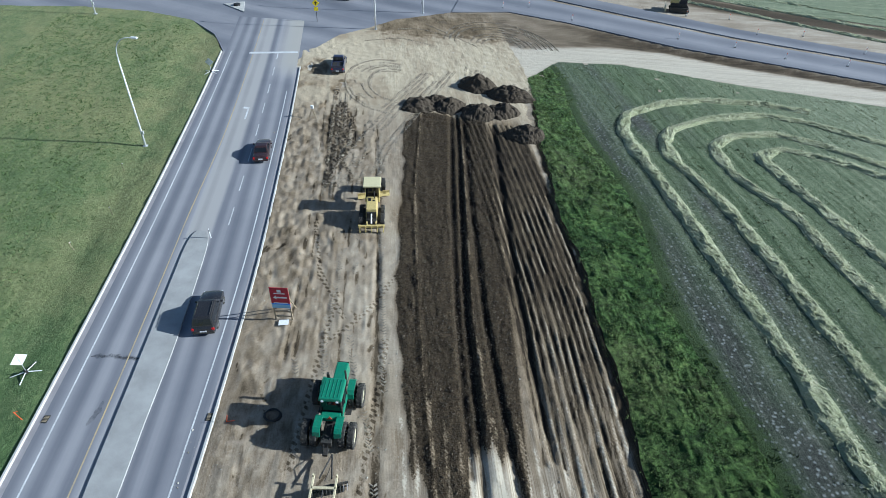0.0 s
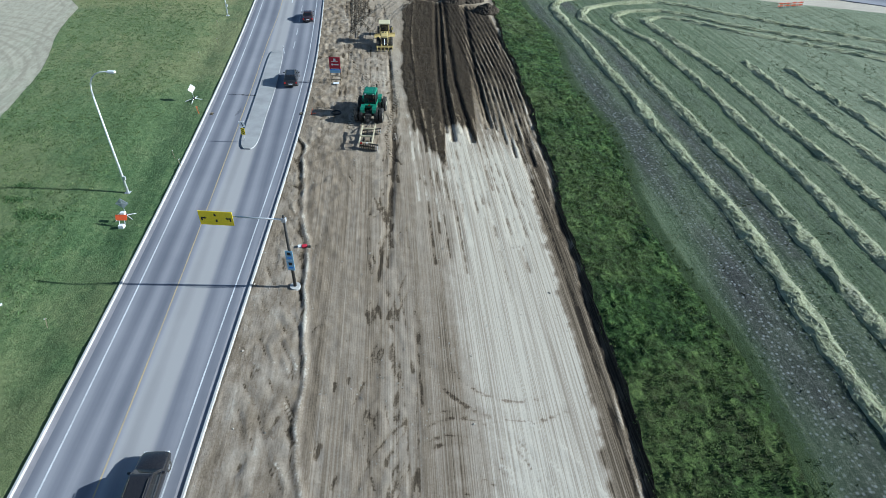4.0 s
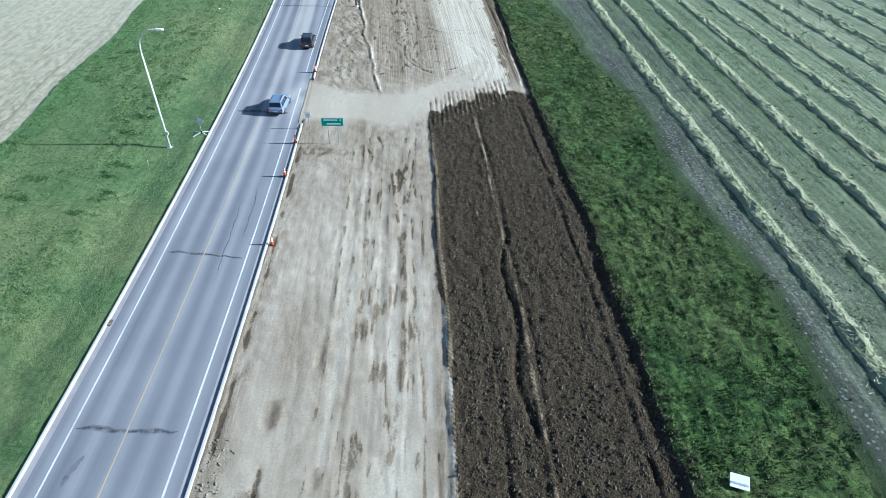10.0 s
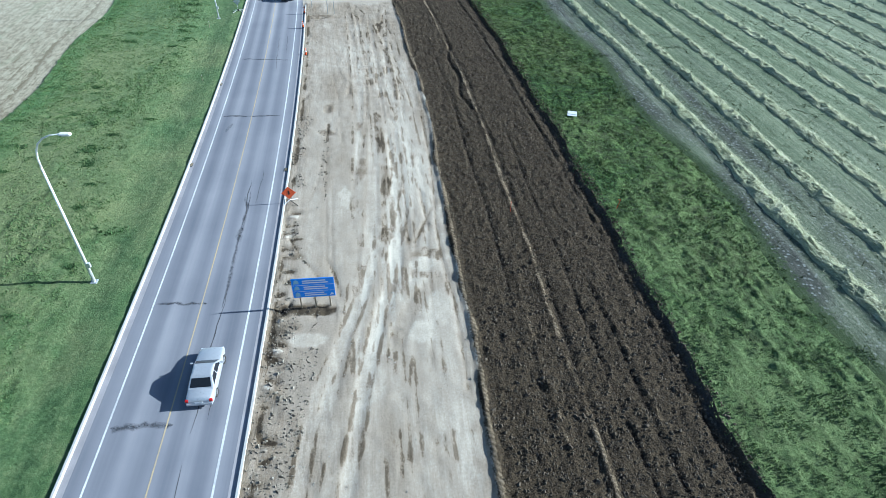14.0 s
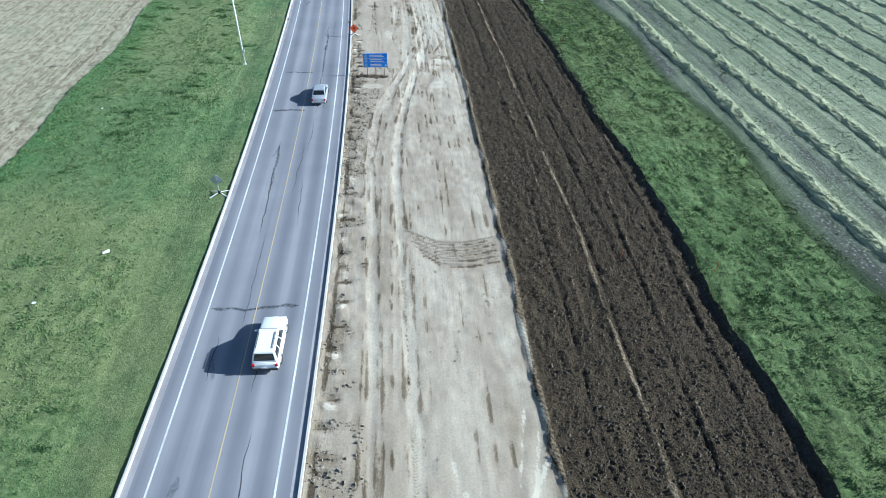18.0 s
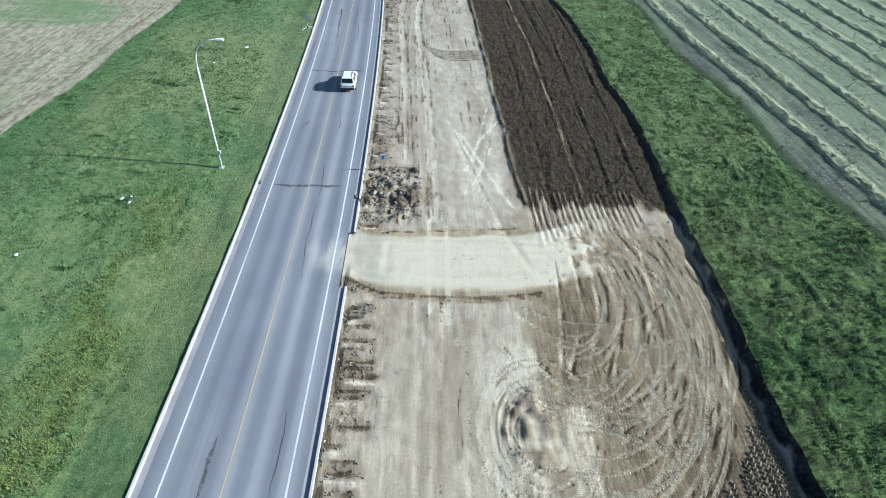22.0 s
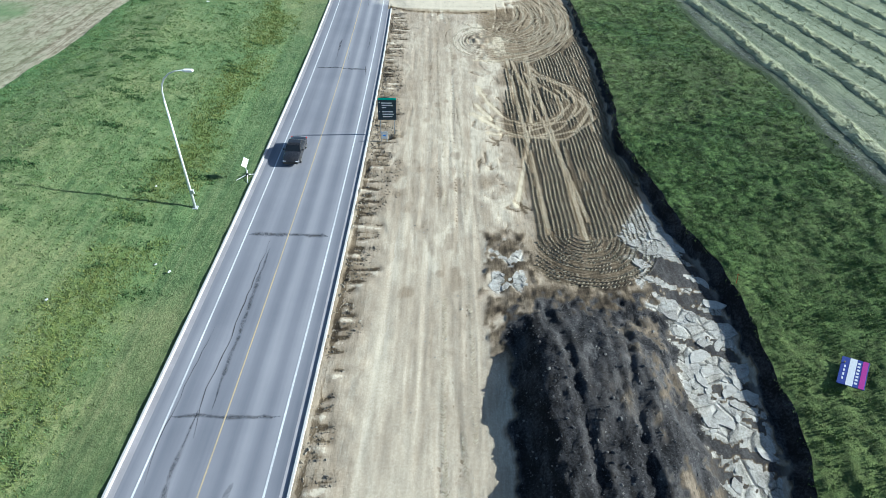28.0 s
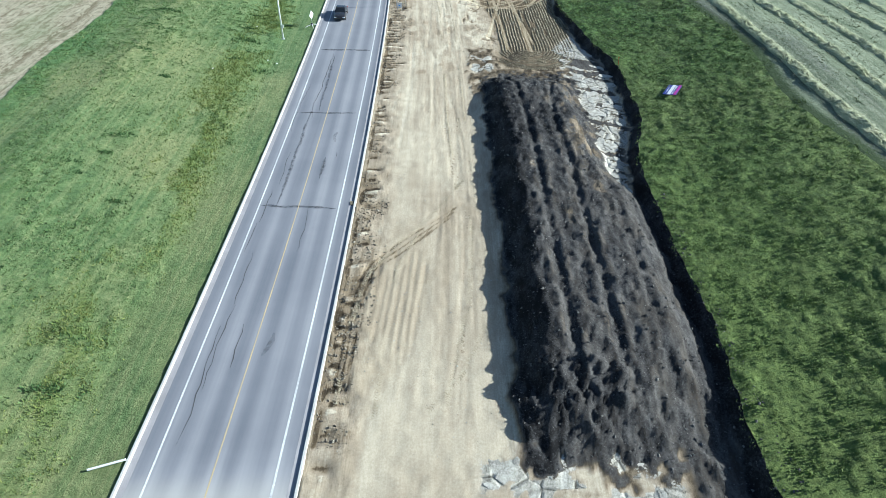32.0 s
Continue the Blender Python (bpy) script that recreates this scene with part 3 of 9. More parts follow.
def ribbon(name, ds, ys, width, mat, lift, label="", category="road marking", parent=None):
    """A thin painted or sealed strip on the road."""
    ds, ys = np.asarray(ds, float), np.asarray(ys, float)
    x = cx(ys) + ds
    tx, ty = np.gradient(x), np.gradient(ys)
    n = np.hypot(tx, ty)
    ox, oy = -ty / n * width / 2, tx / n * width / 2
    z = np.full(len(ys), lift)
    v = np.concatenate([np.stack([x - ox, ys - oy, z], 1), np.stack([x + ox, ys + oy, z], 1)])
    k = len(ys)
    i = np.arange(k - 1)
    me = mesh_of(name, v, np.stack([i, i + 1, i + k + 1, i + k], 1), mat)
    return me


# ---- the land ----
flat = lambda c: (lambda y: np.full(np.shape(y), float(c)))
field_w = lambda y: table(y, FIELD_W) + 0.5 * np.sin(y * 0.21)
hay_edge = lambda y: table(y, [(-230, 52.5), (-60, 51.5), (-20, 50.2), (20, 47.6), (60, 46.4), (140, 45.6), (180, 43.8), (230, 45.5), (252, 46.5), (400, 47)]) + 0.7 * np.sin(y * 0.19)


def trim(v, f, r, border):
    """Ends a sheet cleanly along a border that runs across it."""
    top_ = np.interp(v[:, 0], [p[0] for p in border], [p[1] for p in border])
    beyond = v[:, 1] >= top_
    v = v.copy()
    v[:, 1] = np.minimum(v[:, 1], top_)
    return v, f[~beyond[f].all(1)], r


def cut(v, f, r):
    """Leave out what lies beyond the haul road and on the cross road."""
    return trim(v, f, r, HAUL_S)


JUNCTION_W = [(-200, 283), (-98, 287), (-83.4, 289.4), (-71.7, 289.3), (-62.1, 286.6), (-55.6, 280.7), (-51, 272.6)]


def cut_w(v, f, r):
    return trim(v, f, r, JUNCTION_W)


def tufts(d, y, size=1.0):
    """Uneven clumps, 0 to about 1: rounded tops with sharp hollows between them."""
    a_ = 1 - np.abs(wavy(d * 0.9 / size + 3, y * 0.8 / size))
    b_ = 1 - np.abs(wavy(d * 2.1 / size + 31, y * 1.9 / size))
    return np.clip(0.55 * a_ ** 2 + 0.45 * b_ ** 2, 0, 1)


def mown_edge(y):
    return table(y, [(-230, -8.2), (-70, -8.0), (-30, -8.0), (50, -8.8), (80, -9.4), (120, -11), (170, -11.2), (230, -12.5), (300, -13)]) + 0.35 * wavy(y * 0.09, y * 0)


def weedy(d, y):
    """Where the verge is left uncut and weedy, 0 to 1, in drifts along the road."""
    d, y = np.asarray(d, float), np.asarray(y, float)
    drift = sstep(-0.28, 0.30, fbm(d * 0.17 + 11, y * 0.075, 4))
    return sstep(0.6, -2.2, d - mown_edge(y)) * (0.22 + 0.78 * drift) * (1 - 0.6 * sstep(150, 230, y))


def belt(d, y):
    """The lush uncut belt beside the fallow field."""
    d, y = np.asarray(d, float), np.asarray(y, float)
    return sstep(5.0, 1.2, d - field_w(y) + 1.4 * wavy(d * 0.3, y * 0.16)) * sstep(215, 150, y)


def olive(d, y):
    """A band of yellowing weeds beside the mown strip in the south."""
    d, y = np.asarray(d, float), np.asarray(y, float)
    return np.exp(-((d + 12.6 - 1.0 * wavy(y * 0.05, y * 0)) / 2.2) ** 2) * sstep(0, -35, y) * sstep(-0.45, 0.25, fbm(d * 0.3, y * 0.12 + 9, 3))


def verge_relief(d, y):
    w = weedy(d, y)
    return 0.02 * tufts(d, y, 0.5) * sstep(-5.3, -6, d) + sstep(-5.6, -7, d) * np.maximum(w, belt(d, y)) * (0.03 + 0.19 * tufts(d, y) ** 1.5)


def strip_relief(d, y):
    lush_ = 0.55 + 0.45 * sstep(-0.3, 0.4, fbm(d * 0.22 + 4, y * 0.13, 3))
    return sstep(0.0, 0.7, d - ditch(y)) * lush_ * (0.02 + 0.24 * tufts(d + 50, y, 0.8) ** 1.4)


def regrowth(d, y):
    """Green regrowth on the fallow field: two round hollows, and a thin flush in the south."""
    spots = sum(sstep(1.1, 0.75, np.hypot((d - a_) / b_, (y - c_) / e_) + 0.12 * fbm(d * 0.3, y * 0.3)) for a_, b_, c_, e_ in ((-46, 12.5, 33, 7.2), (-54, 11.5, -42, 6.0)))
    return np.clip(spots * (0.65 + 0.5 * fbm(d * 0.09, y * 0.5)) + 0.32 * sstep(25, -10, y) * sstep(-0.3, 0.5, fbm(d * 0.15, y * 0.05 + 3)), 0, 1)


turf_ys = np.r_[np.arange(-230, -152, 1.0), np.arange(-152, 292.1, 0.3)]
v, f, r = cut_w(*zone(field_w, flat(-5.22), 100, turf_ys, 0.0, 0.04, verge_relief))
structure("ground_verge", mesh_of("ground_verge", v, f, VERGE, True, [("road", r), ("weedy", weedy(r[:, 0], r[:, 1])), ("olive", olive(r[:, 0], r[:, 1])), ("belt", belt(r[:, 0], r[:, 1]))]), "mown green roadside verge with coarser weedy grass", "grass verge")
v, f, r = cut_w(*zone(flat(-150), field_w, 150, np.arange(-230, 292.1, 1.0), 0.0, 0.04))
structure("ground_field_west", mesh_of("ground_field_west", v, f, FALLOW, True, [("road", r), ("edge", r[:, 0] - field_w(r[:, 1])), ("green", regrowth(r[:, 0], r[:, 1]))]), "pale dry fallow field with faint wheel arcs", "field")
v, f, r = cut(*zone(ditch, hay_edge, 80, turf_ys, 0.0, 0.07, strip_relief))
structure("ground_grass_strip", mesh_of("ground_grass_strip", v, f, ROUGH, True, [("road", r)]), "dark green uncut grass strip above the ditch", "grass")
v, f, r = cut(*zone(hay_edge, flat(190), 110, np.arange(-230, 285.1, 1.0), 0.0, 0.05))
WIND = [(51.2, [(-230, 55), (-60, 55), (-10, 54.3), (30, 51.5), (60, 50.8), (150, 51.0), (190, 53.0), (210, 51.8), (400, 50.6)]),
        (56.8, [(-230, 61.5), (-60, 61.5), (-10, 59.5), (30, 57), (60, 56.2), (150, 56.2), (190, 58), (225, 56.8), (400, 56)]),
        (63.2, [(-230, 67.5), (-60, 67), (-10, 65), (30, 63.2), (60, 62.4), (150, 62.4), (200, 63.6), (400, 62.6)]),
        (68.6, [(-230, 73.5), (-60, 73), (-10, 71), (30, 69.5), (60, 68.6), (150, 68.4), (200, 69.2), (400, 67)])]
bare = sum(a * np.exp(-((r[:, 0] - table(r[:, 1], WIND[k][1]) - o) / w) ** 2) for k, o, w, a in ((0, -3.6, 3.4, 1.0), (0, 2.9, 1.6, 0.95), (1, 3.0, 1.6, 0.35), (2, 3, 1.5, 0.25)))
bare = np.clip(bare * (0.75 + 0.5 * fbm(r[:, 0] * 0.4, r[:, 1] * 0.1)), 0, 1)
structure("ground_hayfield", mesh_of("ground_hayfield", v, f, HAYFIELD, True, [("road", r), ("bare", bare), ("lush", np.clip(1 - (r[:, 0] - hay_edge(r[:, 1])) / 2.4, 0, 1))]), "cut green hayfield between pale windrows", "hayfield")

# far land out to the horizon, round the worked area
far = [(-5000, -5000, -0.8), (5000, -5000, -0.8), (5000, 5000, -0.8), (-5000, 5000, -0.8)]
structure("ground", mesh_of("ground", far, [(0, 1, 2, 3)], FALLOW, False, [("road", far)]), "open prairie farmland", "land")

# ---- the stripped and worked soil beside the road ----
ys = np.arange(-230, 300.1, 0.27)
ND = 176
lo, hi = right_edge(ys) + 0.05, ditch(ys)
fr = np.linspace(0, 1, ND)
D = lo[:, None] * (1 - fr) + hi[:, None] * fr
Y = np.repeat(ys[:, None], ND, 1)
E = D - hi[:, None]
Z = height(D, Y)
blotch, streak = fbm(D * 0.22, Y * 0.09), fbm(D * 0.9 + 40, Y * 0.03, 2)
lump = 1.1 * fbm(D * 1.5, Y * 1.3, 2)
tone = 0.25 + 0.05 * blotch + 0.03 * streak + 0.05 * fbm(D * 0.8 + 5, Y * 0.5, 2)
damp_shade, warm = np.zeros_like(D), 0.22 + 0.28 * sstep(40, -60, Y) + 0.2 * sstep(150, 220, Y)
Z += 0.035 * lump * (1 - 0.85 * sstep(19, 22, D) * sstep(140, 150, Y) * sstep(214, 205, Y))


def into(old, mask, value):
    return old * (1 - mask) + value * mask


def stroke(points, reach):
    """The distance to a line along (d, y) points, kept where it is less than so far."""
    p = np.array(points, float)
    if len(p) > 2:
        k = np.arange(len(p))
        fine = np.linspace(0, len(p) - 1, 6 * len(p))
        p = np.stack([np.interp(fine, k, p[:, 0]), np.interp(fine, k, p[:, 1])], 1)
        for _ in range(3):
            p[1:-1] = (p[:-2] + 2 * p[1:-1] + p[2:]) / 4
    for (d0, y0), (d1, y1) in zip(p[:-1], p[1:]):
        i0, i1 = np.searchsorted(ys, (min(y0, y1) - reach, max(y0, y1) + reach))
        if i1 <= i0:
            continue
        dd, yy = D[i0:i1], Y[i0:i1]
        l2 = (d1 - d0) ** 2 + (y1 - y0) ** 2 + 1e-9
        t = np.clip(((dd - d0) * (d1 - d0) + (yy - y0) * (y1 - y0)) / l2, 0, 1)
        q = np.hypot(dd - d0 - t * (d1 - d0), yy - y0 - t * (y1 - y0))
        NEAREST[i0:i1] = np.minimum(NEAREST[i0:i1], q)


def draw(lines, width, dt, dz, soft=0.25, fade=0.35, field=None):
    """Ruts, ridges or wheel tracks: a dark (dt > 0) or pale (dt < 0) track, raised by dz; fade breaks them up along their length."""
    global tone, Z
    NEAREST[:] = 9
    for line in lines:
        stroke(line, width + soft + 0.9)
    gap = np.clip(0.5 + fbm(D * 0.9 + 3 + 7 * len(lines), Y * 0.5), 0, 1)
    m = np.clip((width / 2 + soft - NEAREST) / soft, 0, 1) * (1 - fade * gap)
    tone, Z = tone + 0.3 * dt * m, Z + dz * m
    field = field if field is not None else PALE if dt < 0 else DARK
    weak = 0.14 * max(0.0, 1 - abs(dt) / 0.3)
    field[:] = np.minimum(field, np.clip(NEAREST - width / 2 + weak + 0.25 * fade * (gap - 0.3), -0.4, 1))


NEAREST, PALE, DARK, TREAD = (np.full_like(D, 9.0) for _ in range(4))
PALE[:], DARK[:], TREAD[:] = 1, 1, 1
rnd = random.Random(11)


def clear(mask):
    """Wipes older tracks where new material lies."""
    for field in (PALE, DARK, TREAD):
        field[:] = np.where(mask > 0.05, np.maximum(field, mask), field)


def ring(c, y, a, b, t0=0, t1=360, n=26):
    return [(c + a * math.cos(radians(t0 + (t1 - t0) * k / n)), y + b * math.sin(radians(t0 + (t1 - t0) * k / n))) for k in range(n + 1)]


# strip beside the kerb: patchy dark remains of the stripped shoulder
band = sstep(8.6, 7.4, D - right_edge(Y) + 4.55)
marks = np.clip(2.2 * (wavy(D * 0.45 + 3, Y * 0.9) - 0.15), 0, 1)
tone += band * (0.02 + 0.13 * marks * sstep(75, 40, Y))
Z += band * sstep(75, 40, Y) * (0.10 * np.clip(wavy(D * 0.8, Y * 1.1), -0.4, 1))
tone += 0.08 * sstep(110, 140, Y) * sstep(17, 12, D) + 0.05 * sstep(150, 200, Y)
tone += 0.06 * sstep(0.25, 0.7, blotch) * sstep(130, 60, Y)
tone -= 0.06 * sstep(130, 90, Y) * sstep(3.2, 1.0, np.abs(D - 15.5 + 1.5 * np.sin(Y * 0.05)))
right_ = sstep(16.4, 17.0, D + 0.25 * lump) * sstep(20.6, 20, D)
tone += right_ * (0.09 * sstep(86, 90, Y + lump) * sstep(132, 122, Y) - 0.06 * sstep(88, 85, Y + lump) * sstep(10, 30, Y))

blocks = []
for y0, y1, far_, gap_ in ((72, -17, 6.6, 1.7), (-28, -92, 7.8, 0.85), (-92, -147, 6.9, 1.5)):
    y = y0
    while y > y1:
        y -= gap_ * rnd.uniform(0.5, 1.6)
        a = 5.5 + rnd.uniform(0, 0.7)
        blocks.append([(a, y), (a + rnd.uniform(0.5, far_ - 5.6) * rnd.uniform(0.5, 1.1), y + rnd.uniform(-0.25, 0.25))])
draw(blocks, 0.28, 0.5, -0.12, 0.3, 0.45)
draw([[(a[0], a[1] - 0.6), (b[0] - 0.2, b[1] - 0.6)] for a, b in blocks[::2]], 0.3, -0.25, 0.08, 0.3, 0.6)
draw([[(5.6, 130), (5.8, 100), (5.6, 70)], [(5.5, 70), (5.9, 30), (5.6, -17)], [(5.5, -28), (5.7, -80), (5.5, -146)]], 0.25, 0.3, -0.05, 0.3, 0.9)
draw([[(8.0 + rnd.uniform(0, 10), y + 3), (8.0 + rnd.uniform(0, 10), y)] for y in range(-140, 128, 7)], 0.06, 0.2, -0.02, 0.25, 0.9, np.ones_like(D))

churn = sstep(8, 9, D) * sstep(20.5, 19, D) * sstep(185, 205, Y) * sstep(262, 250, Y) + sstep(7.4, 8, D) * sstep(14, 12, D) * sstep(145, 150, Y)
Z += 0.07 * churn * np.abs(fbm(D * 0.8 + 7, Y * 0.45, 5))
tone += 0.16 * churn * (np.abs(fbm(D * 0.9, Y * 0.5, 5)) - 0.35)
draw([[(a_, b_), (a_ + rnd.uniform(-0.6, 0.6), b_ - rnd.uniform(0.4, 1.4))] for a_, b_ in [(rnd.uniform(7.5, 19), rnd.uniform(146, 258)) for _ in range(130)]], 0.10, 0.3, -0.05, 0.2, 0.6)

tone -= 0.045 * sstep(-26, -36, Y) * sstep(7.6, 8.6, D)

# graded ground of the north half
tone = into(tone, sstep(21.5, 26, D + blotch) * sstep(140, 150, Y) * sstep(215, 203, Y) * sstep(34.5, 33, D), 0.035 + 0.06 * streak)
tone = into(tone, 0.9 * sstep(-3.0, -2.5, E + 0.3 * lump) * sstep(140, 150, Y) * sstep(230, 222, Y), 0.62 + 0.1 * streak)
ridge_at = np.interp(Y, [141, 160, 180, 202], [14.4, 12.0, 10.4, 7.6])
tone = into(tone, 0.85 * sstep(-0.2, 0.4, D - ridge_at) * sstep(25, 19.5, D + 0.8 * lump) * sstep(143, 148, Y) * sstep(212, 190, Y), 0.40 + 0.12 * streak)
tone = into(tone, 0.8 * sstep(0.2, -0.3, D - ridge_at) * sstep(141, 146, Y) * sstep(206, 198, Y), 0.36 + 0.12 * fbm(D * 0.9, Y * 0.6, 4))

# ploughed bed
BED_W = [(-20, 21.0), (-9, 20.4), (11, 19.9), (40, 19.9), (58, 20.1), (74, 20.1), (90, 20.6), (98, 20.7), (110, 20.3), (136, 20.4)]
north_end = np.interp(D, [20, 26, 30, 34], [136, 141.5, 143.5, 144]) + 1.2 * wavy(D * 1.6, Y * 0.3)
bed = sstep(-0.3, 0.25, D - table(Y, BED_W) - 0.3 * wavy(D * 0.1, Y * 0.4)) * sstep(0.8, -1.2, Y - north_end) * sstep(-0.8, 0.8, Y + 14 + 1.2 * wavy(D * 1.5, Y * 0.4))
bed2_end = np.interp(D, [20, 22, 24.3, 25.3, 27.2, 28.2, 28.8, 30.2, 30.8, 33, 38.5], [208, 204.5, 199, 207.5, 208.5, 208, 204.5, 203.5, 213, 219, 232]) + 1.6 * wavy(D * 2.3, Y * 0.12)
comb_at = 30.4 + 0.09 * np.clip(Y - 222, -30, 40)
bed2 = (1 - sstep(-0.3, 0.3, D - comb_at)) * sstep(-0.3, 0.3, D - np.interp(Y, [200, 206, 222, 240, 259], [21.8, 21.2, 20.5, 21.8, 23.2]) - 0.3 * wavy(D * 0.3, Y * 0.6)) * sstep(0.5, -0.5, D - 38.4 + 0.3 * lump) * sstep(-1.5, 1.5, Y - bed2_end) * sstep(2, -2, Y - 257.5 + 2.5 * wavy(D * 0.6, Y * 0.2))
both = np.maximum(bed, bed2)
comb = sstep(-0.3, 0.3, D - comb_at) * sstep(0.4, -0.4, D - 38.2 + 0.2 * lump) * sstep(200, 207, Y) * sstep(259, 256, Y)
tone = into(tone, comb, 0.44 + 0.34 * sstep(207, 226, Y + 5 * wavy(D * 1.5, Y * 0.1)) + 0.08 * streak + 0.05 * lump)
Z += 0.04 * comb * fbm(D * 2.2, Y * 0.3, 3)
clear(both)
tone, damp_shade, warm = into(tone, both, 0.90 + 0.10 * lump), into(damp_shade, both, 0.55), into(warm, both, 0.55)
Z += both * (0.07 + 0.07 * fbm(D * 3.1, Y * 2.9, 3) + 0.025 * fbm(D * 2.4 + 9, Y * 0.22, 3))
draw([[(float(table(y, BED_W)) + o + 0.12 * math.sin(y * 0.37 + 5 * o), y) for y in range(-14, 136, 5)] for o in (0.15,)], 0.34, -0.5, 0.14, 0.2, 0.25)
tone = into(tone, 0.8 * (1 - both) * sstep(-1.0, -0.7, D - table(Y, BED_W) + 0.3 * lump) * sstep(-12, -8, Y) * sstep(128, 120, Y), 0.33 + 0.08 * lump)
MID = [(-13, 26.6), (13, 26.7), (27, 26.9), (44, 26.5), (75, 26.5), (86, 26.5), (98, 26.7), (112, 26.3), (126, 26.0), (140, 25.8)]
SIDE = [(-13, 32.6), (18, 33.6), (30, 34.1), (46, 33.9), (62, 33.5), (77, 33.3), (87, 32.9), (97, 32.7), (113, 32.5), (132, 32.0), (142, 31.8)]
follow = lambda rows, o, y0=-13, y1=140, sway=0.12: [(float(table(y, rows)) + o + sway * math.sin(y * 0.31 + 3 * o), y) for y in range(y0, y1, 4)]
draw([follow(MID, 0.0)], 0.20, -0.4, 0.11, 0.2, 0.45)
draw([follow(MID, 0.45), follow(SIDE, 0.0), follow(SIDE, -3.2, -12, 62), follow(MID, -3.2, -12, 34), follow(MID, -2.6, 60, 110), follow(MID, 2.4, 20, 90)], 0.12, 0.34, -0.10, 0.2, 0.4)
draw([follow(SIDE, 0.4), follow(SIDE, -2.8, -12, 62), follow(MID, -1.9, 10, 120)], 0.07, -0.16, 0.08, 0.2, 0.6)
draw([[(26.6, 112.5), (25.5, 108), (26.2, 102), (25.3, 96), (26.2, 92)]], 0.22, 0.2, -0.2, 0.25, 0.1)

# the northern bed: wheel ruts and pale scrapes
draw([[(30.1, 259), (28.2, 240), (26.4, 221), (25.9, 204)], [(30.9, 259), (29.2, 240), (28.0, 221), (28.2, 204)], [(29.4, 259), (27.2, 240), (25.7, 221), (25.2, 206)], [(34.5, 256), (32.8, 240), (31.2, 221), (31.0, 208)]], 0.3, 0.4, -0.24, 0.3, 0.1)
draw([[(30.5, 259), (28.7, 240), (27.0, 221), (26.9, 206)], [(25.2, 258), (22.9, 238), (22.4, 220), (22.6, 206)]], 0.12, -0.3, 0.12, 0.25, 0.3)
fan = [[(29.6 + 0.72 * k, 256), (30.5 + 0.67 * k, 240), (31.0 + 0.63 * k + rnd.uniform(-0.15, 0.15), 222), (30.4 + 0.6 * k + rnd.uniform(-0.15, 0.15), 206 - rnd.uniform(-4, 7))] for k in range(12)]
draw(fan, 0.2, 0.45, -0.12, 0.14, 0.35)
draw([[(a + 0.33, b) for a, b in q[1:]] for q in fan], 0.12, -0.34, 0.06, 0.12, 0.6)
draw([[(20.8 + 0.9 * k + rnd.uniform(-0.3, 0.3), 212 - rnd.uniform(0, 4)), (21 + 0.9 * k, 192 - rnd.uniform(0, 10))] for k in range(18)], 0.16, -0.3, 0.0, 0.3, 0.5)
draw([[(21 + 0.7 * k, 206 - rnd.uniform(0, 6)), (21.3 + 0.7 * k, 186 + rnd.uniform(-12, 9))] for k in range(16)], 0.14, 0.25, -0.03, 0.25, 0.5)
draw([[(19.4, 214), (18.4, 195), (17.7, 188), (16.8, 178)], [(34.6, 205), (34.5, 180), (34.0, 150)], [(33.6, 205), (33.6, 180), (33.3, 158)]], 0.2, 0.3, -0.06, 0.3, 0.4)
draw([ring(26.5, 170, 4.2 + k, 3.4 + k, 190, 310) for k in (0, 1.6)], 0.3, 0.12, -0.03, 0.4, 0.6)

# turning loop and the first gravel crossing
draw([ring(22.3 + rnd.uniform(-0.6, 0.6), 156 + rnd.uniform(-1, 1), 1.6 + 0.62 * k, 2.4 + 0.95 * k, rnd.uniform(0, 60), rnd.uniform(250, 370)) for k in range(9)], 0.13, 0.19, -0.03, 0.2, 0.6)
draw([ring(23.4 + rnd.uniform(-0.6, 0.6), 154, 4.5 + 0.8 * k, 7 + 1.0 * k, -80, 70) for k in range(6)], 0.16, -0.20, 0.02, 0.2, 0.4)
south = np.interp(D, [4, 12, 16, 20, 26, 31], [133, 134, 132, 135.5, 142, 148])
north = np.interp(D, [4, 10, 17, 21, 25, 31], [144.5, 141.4, 141.4, 144.5, 150, 159])
cross = sstep(-1.0, 0.8, Y - south) * sstep(1.0, -0.6, Y - north) * sstep(32, 25, D)
tone, damp_shade = into(tone, cross, 0.165 + 0.04 * blotch), into(damp_shade, cross, 0.35)
clear(cross)
Z = Z - 0.03 * lump * cross
ridge = [(14.4, 141.5), (13.7, 147), (12.7, 153), (12.0, 160), (11.3, 168), (10.4, 179.5), (10.1, 182), (9.3, 187.5), (8.8, 192), (8.2, 197.5), (8.1, 200.5), (7.4, 202.5)]
ridge = [(float(table(b, [(p_[1], p_[0]) for p_ in ridge])) + 0.3 * float(fbm(np.array([b * 0.35]), np.array([3.0]))[0]), b) for b in np.arange(202, 141, -1.5)]
draw([ridge], 0.16, -0.5, 0.14, 0.25, 0.5)
# the ridge's small shadow on its left, drawn as a dark line
draw([[(a - 0.35, b) for a, b in ridge]], 0.08, 0.3, -0.02, 0.2, 0.7)
draw([[(a - 0.5, b) for a, b in ridge[:18]]], 0.22, 0.4, -0.06, 0.25, 0.6)
